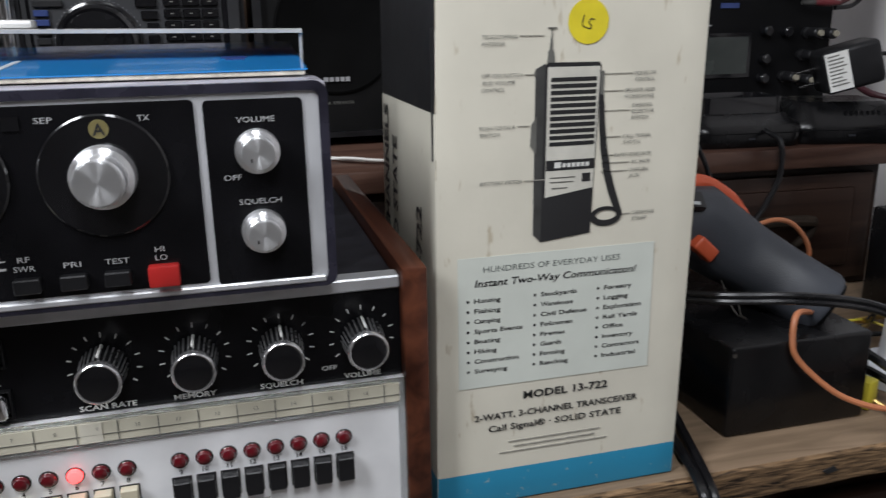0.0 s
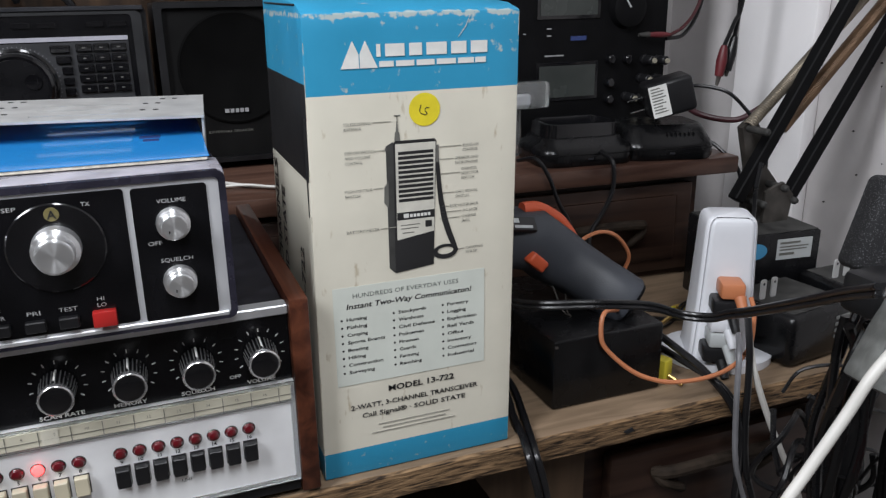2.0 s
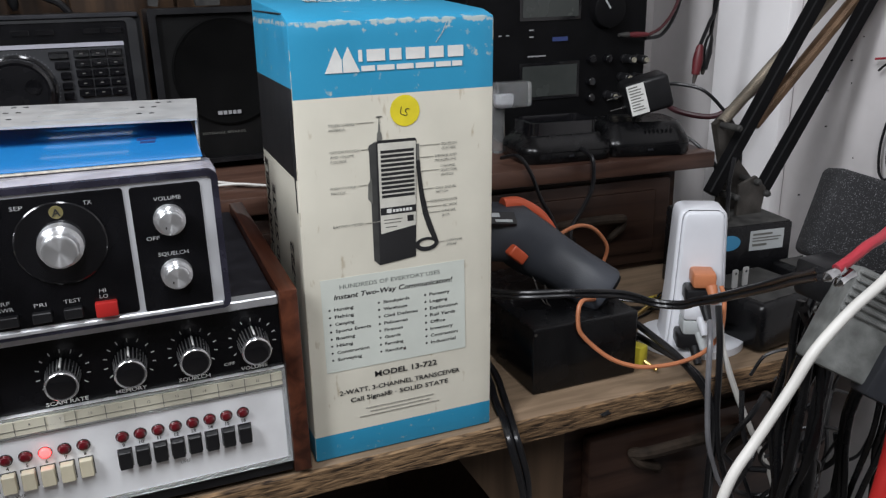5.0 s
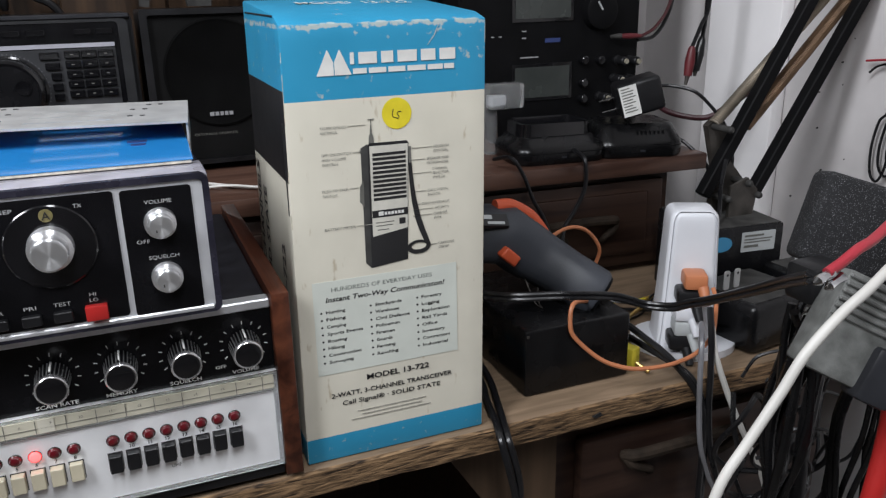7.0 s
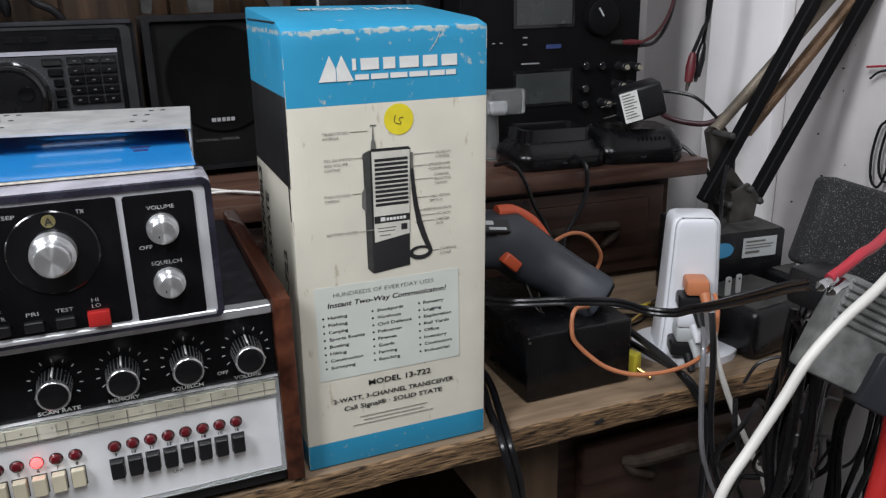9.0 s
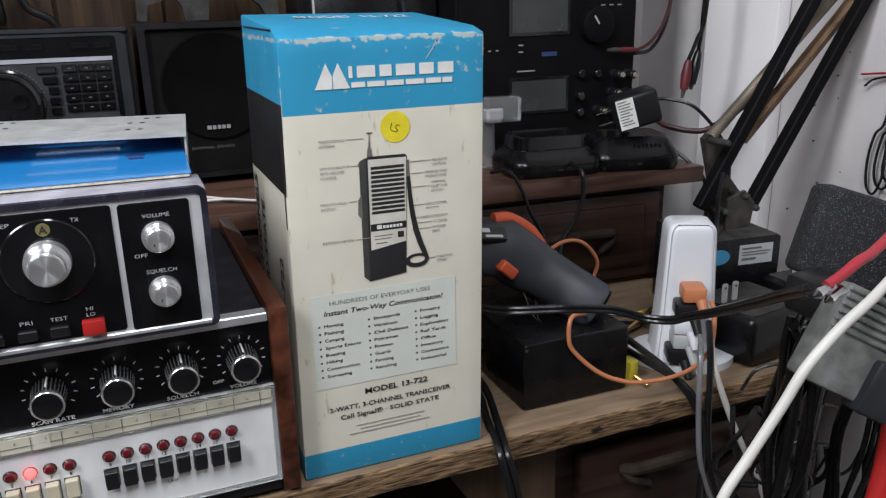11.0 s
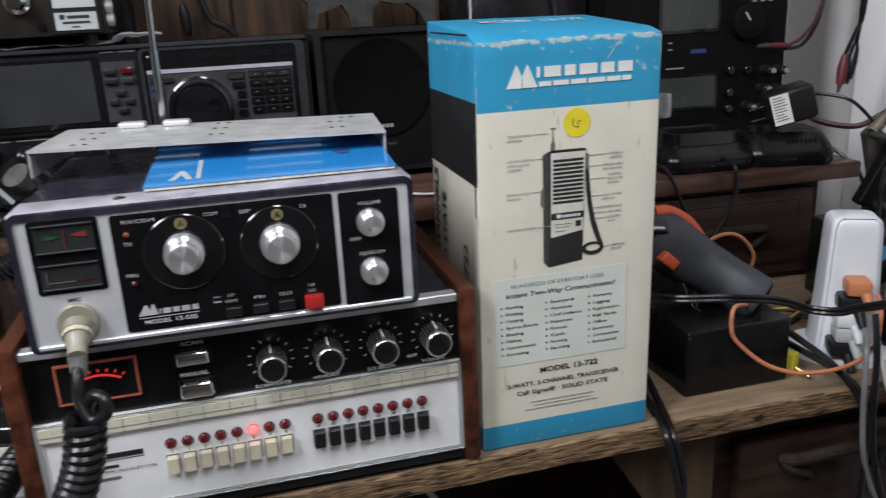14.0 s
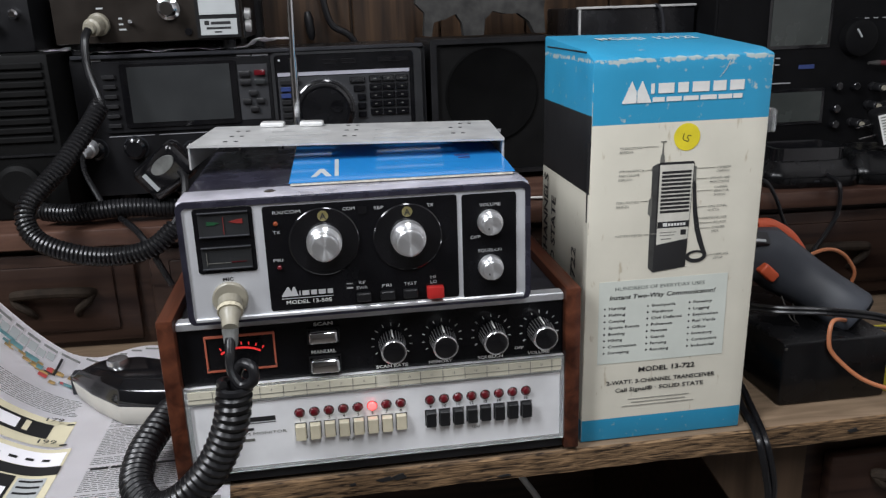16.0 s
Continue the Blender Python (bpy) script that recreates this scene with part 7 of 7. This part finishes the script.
def leads():
    lead("orange_extension_lead", "thin orange lead looping from the heat gun to the tower", [(0.375, 0.490, 0.846), (0.388, 0.500, 0.857), (0.408, 0.500, 0.864), (0.427, 0.500, 0.858), (0.442, 0.500, 0.838), (0.437, 0.500, 0.819), (0.420, 0.48, 0.806), (0.4065, 0.440, 0.812), (0.372, 0.410, 0.828), (0.350, 0.396, 0.834), (0.3440, 0.390, 0.820), (0.3470, 0.386, 0.808), (0.3640, 0.374, 0.791), (0.384, 0.366, 0.7825), (0.403, 0.362, 0.7800), (0.426, 0.361, 0.7795), (0.447, 0.362, 0.7820), (0.463, 0.364, 0.789), (0.472, 0.366, 0.800), (0.4775, 0.372, 0.822), (0.4780, 0.378, 0.834)], 0.0019, ORANGE_CABLE)
    twin = [(0.266, 0.500, 0.835), (0.276, 0.400, 0.851), (0.322, 0.362, 0.857), (0.367, 0.363, 0.848), (0.393, 0.356, 0.839), (0.406, 0.340, 0.841), (0.408, 0.325, 0.849), (0.403, 0.295, 0.864), (0.380, 0.230, 0.899), (0.360, 0.190, 0.921), (0.337, 0.152, 0.9405)]
    t = lead("black_twin_lead", "black twin lead crossing in front of the black box", twin, 0.0019, RUBBER)
    part("second_strand", cable(bmnew(), [(x, y + 0.0010, z + 0.0034) for x, y, z in twin], 0.0019, 8, 10), RUBBER, t)
    lead("black_lead", "black lead draped over the desk edge", [(0.287, 0.470, 0.7636), (0.280, 0.425, 0.7640), (0.270, 0.393, 0.7640), (0.262, 0.360, 0.7645), (0.2560, 0.3400, 0.7630), (0.2570, 0.3340, 0.752), (0.2610, 0.3330, 0.735), (0.2660, 0.3340, 0.712), (0.2700, 0.3380, 0.680), (0.272, 0.345, 0.60), (0.26, 0.36, 0.45)], 0.0030, RUBBER)
    lead("black_lead", "black lead draped over the desk edge", [(0.295, 0.475, 0.7636), (0.289, 0.430, 0.7640), (0.279, 0.395, 0.7640), (0.2690, 0.362, 0.7640), (0.2620, 0.3390, 0.7620), (0.2640, 0.3330, 0.748), (0.2690, 0.3330, 0.725), (0.2710, 0.3350, 0.700), (0.2740, 0.3390, 0.670), (0.280, 0.345, 0.60), (0.27, 0.36, 0.45)], 0.0028, RUBBER)
    lead("grey_lead", "shiny grey lead hanging from the tower", [(0.464, 0.372, 0.806), (0.4520, 0.3560, 0.795), (0.4480, 0.3500, 0.770), (0.4490, 0.3480, 0.735), (0.4540, 0.3480, 0.700), (0.4680, 0.3500, 0.664), (0.4900, 0.352, 0.622), (0.515, 0.36, 0.55)], 0.0025, mat("shiny_grey_cable", (0.16, 0.16, 0.17), 0.2, var=0.2, coat=0.4))
    lead("black_lead", "black lead hanging from the tower", [(0.466, 0.366, 0.822), (0.4600, 0.3540, 0.800), (0.4580, 0.3490, 0.770), (0.4580, 0.3470, 0.735), (0.4640, 0.3470, 0.695), (0.4790, 0.3490, 0.655), (0.500, 0.352, 0.600), (0.52, 0.36, 0.52)], 0.0028, RUBBER)
    lead("white_lead", "thin white lead hanging over the desk edge", [(0.470, 0.366, 0.804), (0.4640, 0.3520, 0.785), (0.4800, 0.3480, 0.742), (0.4970, 0.3470, 0.708), (0.5150, 0.3480, 0.676), (0.5340, 0.350, 0.640), (0.545, 0.352, 0.600), (0.55, 0.36, 0.5)], 0.0026, WHITE_CABLE)
    lead("black_lead", "black lead running from the black box over the desk edge", [(0.398, 0.50, 0.764), (0.412, 0.440, 0.796), (0.425, 0.390, 0.788), (0.440, 0.362, 0.768), (0.4520, 0.3500, 0.742), (0.4580, 0.3500, 0.710), (0.465, 0.355, 0.66), (0.47, 0.36, 0.55)], 0.0032, RUBBER)
    lead("black_lead", "black lead running from the black box over the desk edge", [(0.405, 0.50, 0.764), (0.416, 0.445, 0.782), (0.432, 0.392, 0.776), (0.447, 0.361, 0.763), (0.4550, 0.3500, 0.735), (0.4570, 0.3490, 0.700), (0.463, 0.355, 0.64), (0.47, 0.36, 0.53)], 0.0030, RUBBER)
    lead("charger_lead", "thin black lead hanging from a charger in front of the hutch", [(0.395, 0.640, 0.905), (0.398, 0.606, 0.9125), (0.408, 0.597, 0.896), (0.418, 0.592, 0.868), (0.432, 0.590, 0.842), (0.440, 0.575, 0.800), (0.435, 0.565, 0.765)], 0.0022, RUBBER)
    lead("charger_lead", "thin black lead hanging from a charger in front of the hutch", [(0.480, 0.615, 0.912), (0.481, 0.594, 0.904), (0.480, 0.590, 0.875), (0.466, 0.588, 0.850), (0.450, 0.582, 0.832), (0.445, 0.570, 0.80), (0.46, 0.56, 0.765)], 0.0024, RUBBER)
    lead("charger_lead", "thin black lead behind the charger", [(0.612, 0.655, 0.908), (0.628, 0.640, 0.910), (0.640, 0.620, 0.900), (0.655, 0.600, 0.870), (0.64, 0.58, 0.80), (0.60, 0.57, 0.764)], 0.0022, RUBBER)
    lead("white_string", "thin white wires behind the carton", [(0.095, 0.70, 0.8985), (0.130, 0.660, 0.8995), (0.160, 0.650, 0.8990), (0.20, 0.66, 0.8985)], 0.0015, WHITE_CABLE)
    lead("white_string", "thin white wires behind the carton", [(0.090, 0.68, 0.8985), (0.118, 0.666, 0.9010), (0.150, 0.648, 0.9000), (0.21, 0.645, 0.8985)], 0.0013, WHITE_CABLE)
    lead("grey_rod", "pale lead hanging in the shade under the desk", [(0.060, 0.450, 0.7395), (0.075, 0.450, 0.705), (0.086, 0.450, 0.682), (0.110, 0.450, 0.640), (0.14, 0.45, 0.56), (0.15, 0.45, 0.3), (0.15, 0.45, 0.003)], 0.0030, LABEL)
    rng = random.Random(9)
    for k in range(7):
        pts = [(0.43 + 0.03 * rng.random(), 0.56 - 0.02 * k, 0.7625 + 0.004 * rng.random())]
        for _ in range(4):
            q = pts[-1]
            pts.append((q[0] + rng.uniform(0.008, 0.045), q[1] + rng.uniform(-0.028, 0.030), 0.7625 + rng.uniform(0, 0.014)))
        lead("tangled_wire", "thin dark wire tangled on the desk behind the tower", pts, rng.choice((0.0011, 0.0015, 0.0020)), (RUBBER, RUBBER, RUBBER, YELLOW, RUBBER, BRASS, RUBBER)[k])
    y = thing("yellow_connector", 0.409, 0.40, 0.7602, "small yellow connector beside the black box", "connector")
    part("shell", box(bmnew(), -0.006, 0.006, -0.009, 0.009, 0.0, 0.020, 0.002, 2, Matrix.Translation((0.4135, 0.405, 0.7604)) @ Matrix.Rotation(radians(20), 4, "Z")), YELLOW, y)
    part("pin", cyl(bmnew(), (0.415, 0.394, 0.768), (0.420, 0.382, 0.764), 0.002, n=10), BRASS, y)


leads()


def wall_transformer():
    t = thing("wall_transformer", 0.55, 0.42, 0.7602, "dusty black plug-in transformer with its prongs up, on the desk", "transformer")
    def transformer(t, m):
        part("housing", box(bmnew(), 0.0, 0.086, 0.0, 0.080, 0.7604, 0.8080, 0.007, 3, m), JET, t)
        part("dusty_top", box(bmnew(), 0.007, 0.079, 0.007, 0.073, 0.8078, 0.8086, 0.0003, 1, m), DUST, t)
        for x in (0.013, 0.027):
            prong = prism(bmnew(), m @ front(0.046), rounded(x - 0.0034, x + 0.0034, 0.8084, 0.8270, 0.0018, 3), 0, 0.0015)
            p = part("prong", prong, STEEL, t)
            part("prong_hole", prism(bmnew(), m @ front(0.0445), disc(x, 0.8230, 0.0013, 12), 0, 0.0002), BLACK_PRINT, p, smooth=0)
        for k in range(4):
            part("vent_rib", box(bmnew(), 0.056, 0.074, -0.0012, 0.0005, 0.778 + 0.006 * k, 0.781 + 0.006 * k, 0.0005, 1, m), RIB_GREY, t)

    transformer(t, Matrix.Translation((0.524, 0.373, 0.0)) @ Matrix.Rotation(radians(8), 4, "Z"))
    u = thing("wall_transformer", 0.66, 0.43, 0.7602, "dusty black plug-in transformer with its prongs up, on the desk", "transformer")
    transformer(u, Matrix.Translation((0.622, 0.390, 0.0)) @ Matrix.Rotation(radians(2), 4, "Z"))


wall_transformer()


def desk_lamp():
    t = thing("arm_lamp", 0.60, 0.52, 0.7602, "black spring-balanced arm lamp on a dusty black box", "lamp")
    m = Matrix.Translation((0.590, 0.520, 0.0)) @ Matrix.Rotation(radians(-6), 4, "Z")
    b = part("weighted_base", box(bmnew(), -0.030, 0.060, -0.045, 0.050, 0.7604, 0.8465, 0.002, 2, m), BLACK_SATIN, t)
    part("dusty_top", box(bmnew(), -0.028, 0.058, -0.043, 0.048, 0.8462, 0.8475, 0.0004, 1, m), DUST, b)
    F = m @ front(-0.0452)
    part("blue_sticker", prism(bmnew(), F, [(-0.0135 + 0.0125 * math.cos(a), 0.8300 + 0.0080 * math.sin(a)) for a in np.linspace(0, 2 * math.pi, 25)[:-1]], 0, 0.0004), BLUE_LABEL, b, "blue oval sticker", smooth=0)
    lab = part("rating_label", slab(bmnew(), F, 0.010, 0.050, 0.8195, 0.8405, 0, 0.0004), LABEL, b, "pale rating label", smooth=0)
    bars(m @ front(-0.0456), [(0.013, 0.036, 0.8355, 0.8375), (0.013, 0.046, 0.8320, 0.8332), (0.013, 0.044, 0.8290, 0.8302), (0.013, 0.030, 0.8240, 0.8265)], FADED_PRINT, lab)
    part("pivot_bracket", prism(bmnew(), front(0.532), [(0.600, 0.8470), (0.642, 0.8470), (0.642, 0.878), (0.620, 0.902), (0.608, 0.942), (0.596, 0.950), (0.586, 0.942), (0.598, 0.900)], -0.004, 0.004), TARNISH, t)
    part("pivot_bracket", prism(bmnew(), front(0.508), [(0.604, 0.8470), (0.636, 0.8470), (0.640, 0.874), (0.626, 0.888), (0.604, 0.880)], -0.002, 0.002), TARNISH, t)
    for x, z in ((0.600, 0.868), (0.640, 0.868), (0.594, 0.941), (0.626, 0.882)):
        part("pivot_bolt", lathe(bmnew(), (x, 0.535, z), (0, -1, 0), [(0, 0.0036), (0.033, 0.0036), (0.035, 0.0022)], 14), DUST, t)

    def bar(a, c, w):
        a, c = Vector(a), Vector(c)
        d = (c - a).normalized()
        side = d.cross(Vector((0, 1, 0))).normalized()
        bm = bmnew()
        q = []
        for p in (a, c):
            q.append([bm.verts.new(p + side * (w * i) + Vector((0, w * j, 0))) for i, j in ((-1, -1), (1, -1), (1, 1), (-1, 1))])
        for k in range(4):
            bm.faces.new((q[0][k], q[0][(k + 1) % 4], q[1][(k + 1) % 4], q[1][k]))
        bm.faces.new(q[0][::-1])
        bm.faces.new(q[1])
        bmesh.ops.bevel(bm, geom=bm.edges[:], offset=0.0012, segments=1, affect="EDGES")
        return bm

    part("lower_arm", bar((0.5790, 0.520, 0.871), (0.766, 0.520, 1.180), 0.0064), LAMP_BLACK, t)
    part("lower_arm", bar((0.6450, 0.520, 0.864), (0.800, 0.520, 1.115), 0.0064), LAMP_BLACK, t)
    a, c = Vector((0.5935, 0.528, 0.944)), Vector((0.840, 0.540, 1.160))
    line = [a.lerp(c, k / 3) for k in range(4)]
    part("spring", coil(bmnew(), [p[:] for p in line], 0.0052, 0.0011, 130, 10, 5), SPRING, t, "long steel spring")
    a2, c2 = Vector((0.640, 0.534, 0.936)), Vector((0.790, 0.534, 1.090))
    part("spring", coil(bmnew(), [a2.lerp(c2, k / 3)[:] for k in range(4)], 0.0062, 0.0010, 118, 10, 5), RUST_SPRING, t, "long rusty spring")
    part("joint_plate", prism(bmnew(), front(0.520), [(0.735, 1.10), (0.790, 1.09), (0.80, 1.16), (0.76, 1.21), (0.735, 1.19)], -0.006, 0.006), BLACK, t)
    part("lamp_lead", cable(bmnew(), [(0.596, 0.508, 0.91), (0.588, 0.503, 0.885), (0.586, 0.500, 0.86), (0.575, 0.49, 0.850), (0.56, 0.50, 0.852)], 0.0022, 8), RUBBER, t)


desk_lamp()


# ---- hanging things at the desk end ----
def cable_rack():
    t = thing("hanging_adapters", 0.40, 0.19, 0.60, "grey ribbed and black flecked adapters on a black cable bundle", "adapters")
    m = Matrix.Translation((0.4580, 0.226, 0.9310)) @ Matrix.Rotation(radians(-30), 4, "Z") @ Matrix.Rotation(radians(17), 4, "Y") @ Matrix.Rotation(radians(-12), 4, "X")
    part("flecked_adapter", box(bmnew(), -0.034, 0.046, -0.006, 0.022, -0.030, 0.030, 0.005, 3, m), FOAM, t, "black adapter with a flecked crackle surface")
    g = Matrix.Translation((0.3930, 0.170, 0.8960)) @ Matrix.Rotation(radians(-32), 4, "Z") @ Matrix.Rotation(radians(25), 4, "Y") @ Matrix.Rotation(radians(-15), 4, "X")
    rb = part("ribbed_adapter", box(bmnew(), -0.020, 0.028, -0.010, 0.016, -0.030, 0.030, 0.003, 2, g), RIB_GREY, t, "grey adapter with ribbed grip")
    for k in range(6):
        part("grip_rib", box(bmnew(), -0.019, 0.027, -0.0122, -0.0095, 0.003 + 0.0045 * k, 0.0056 + 0.0045 * k, 0.0008, 1, g), RIB_GREY, rb)
    part("side_block", box(bmnew(), 0.012, 0.032, -0.0165, 0.006, -0.034, -0.002, 0.003, 2, g), DARK_GREY, rb)
    part("black_adapter", box(bmnew(), 0.384, 0.412, 0.190, 0.214, 0.902, 0.926, 0.004, 2), BLACK, t)
    rng = random.Random(2)
    for k in range(14):
        x, y = (0.400 + rng.uniform(0, 0.026) if k < 8 else 0.470 + rng.uniform(0, 0.022)), 0.215 + rng.uniform(-0.01, 0.02)
        pts = [(x, y, 0.885), (x + rng.uniform(-0.01, 0.01), y, 0.86), (x + rng.uniform(-0.008, 0.006), y + rng.uniform(-0.01, 0.02), 0.79), (x + rng.uniform(-0.010, 0.008), y + 0.01, 0.70), (x + rng.uniform(-0.01, 0.01), y + 0.02, 0.55), (x, y + 0.02, 0.25), (x, y + 0.02, 0.003)]
        part("hanging_lead", cable(bmnew(), pts, rng.choice((0.0022, 0.0028, 0.0034)), 8, 6), JET, t)
    bm = bmnew()
    cable(bm, [(0.480, 0.26, 0.84), (0.478, 0.262, 0.79), (0.480, 0.266, 0.74), (0.485, 0.270, 0.68), (0.49, 0.28, 0.60), (0.49, 0.28, 0.003)], 0.006, 12)
    part("cable_sleeve", bm, BLACK, t)
    for k in range(16):
        a = rng.uniform(0, 6.28)
        c = Vector((0.485 + rng.uniform(-0.02, 0.03), 0.290 + rng.uniform(-0.02, 0.02), 0.71 + rng.uniform(-0.06, 0.07)))
        ring = [(c + Vector((0.028 * math.cos(a + b), 0.010 * math.sin(2 * b + a), 0.034 * math.sin(a + b)))) [:] for b in np.linspace(0, 5.2, 9)]
        part("wire_loop", cable(bmnew(), ring, rng.choice((0.0014, 0.0018, 0.0024)), 6, 6), RUBBER, t)
    # red lead and bare solder ends
    part("red_lead", cable(bmnew(), [(0.3420, 0.147, 0.9455), (0.3520, 0.148, 0.9490), (0.3650, 0.150, 0.9540), (0.3800, 0.154, 0.9560), (0.410, 0.165, 0.962), (0.45, 0.19, 0.955), (0.50, 0.22, 0.92), (0.53, 0.24, 0.80), (0.53, 0.25, 0.5), (0.53, 0.25, 0.003)], 0.0028, 12), RED_CABLE, t, "red insulated lead")
    for dx, dz in ((0.0, 0.0), (0.008, -0.004)):
        part("solder_end", lathe(bmnew(), (0.3330 + dx, 0.146, 0.9415 + dz), (1, 0.1, 0.35), [(0, 0.0008), (0.003, 0.0028), (0.008, 0.0022), (0.013, 0.0030)], 10), CHROME, t, "bright soldered end")
    w = thing("white_power_lead", 0.31, 0.14, 0.80, "thick white power lead curving down past the desk end", "cable")
    part("sheath", cable(bmnew(), [(0.799, 0.40, 0.90), (0.68, 0.30, 0.915), (0.56, 0.25, 0.93), (0.47, 0.20, 0.948), (0.420, 0.160, 0.951), (0.3690, 0.140, 0.939), (0.3450, 0.138, 0.926), (0.3250, 0.138, 0.9085), (0.3130, 0.139, 0.889), (0.2960, 0.140, 0.864), (0.2820, 0.140, 0.845), (0.2750, 0.140, 0.822), (0.272, 0.142, 0.78), (0.28, 0.15, 0.6), (0.30, 0.16, 0.3), (0.30, 0.16, 0.004)], 0.0028, 14), WHITE_CABLE, w)
    r = thing("red_handle_tool", 0.415, 0.17, 0.70, "red handled tool hanging among the cables", "tool")
    part("handle", tube(bmnew(), curve_points([(0.442, 0.168, 0.845), (0.4370, 0.166, 0.815), (0.4290, 0.164, 0.785), (0.4220, 0.164, 0.755)], 8), 0.009, 14, 0.006), RED_BUTTON, r)
    part("shank", cyl(bmnew(), (0.441, 0.168, 0.84), (0.445, 0.17, 0.003), 0.003, n=10), STEEL, r)
    s = thing("wall_wires", 0.79, 0.47, 1.0, "loose black wires on the wall", "wires")
    for k in range(3):
        y = 0.486 - 0.010 * k
        loop = [(0.794, y - 0.004, 1.06), (0.791, y - 0.002, 0.958), (0.789, y + 0.008, 0.935), (0.788, y + 0.012, 0.905), (0.787, y + 0.008, 0.878 + 0.007 * k), (0.786, y - 0.003, 0.872 + 0.007 * k), (0.787, y - 0.010, 0.895), (0.790, y - 0.007, 0.940), (0.793, y - 0.006, 1.06)]
        part("wire", cable(bmnew(), loop, 0.0015, 8), RUBBER, s)
    for k, mt in enumerate((RED_CABLE, RUBBER)):
        part("wire_end", cable(bmnew(), [(0.797, 0.455, 1.012 - 0.004 * k), (0.792, 0.480, 1.003 - 0.003 * k), (0.790, 0.505, 1.000 - 0.006 * k), (0.790, 0.522 - 0.006 * k, 0.998 - 0.012 * k)], 0.0013, 6), mt, s)


cable_rack()
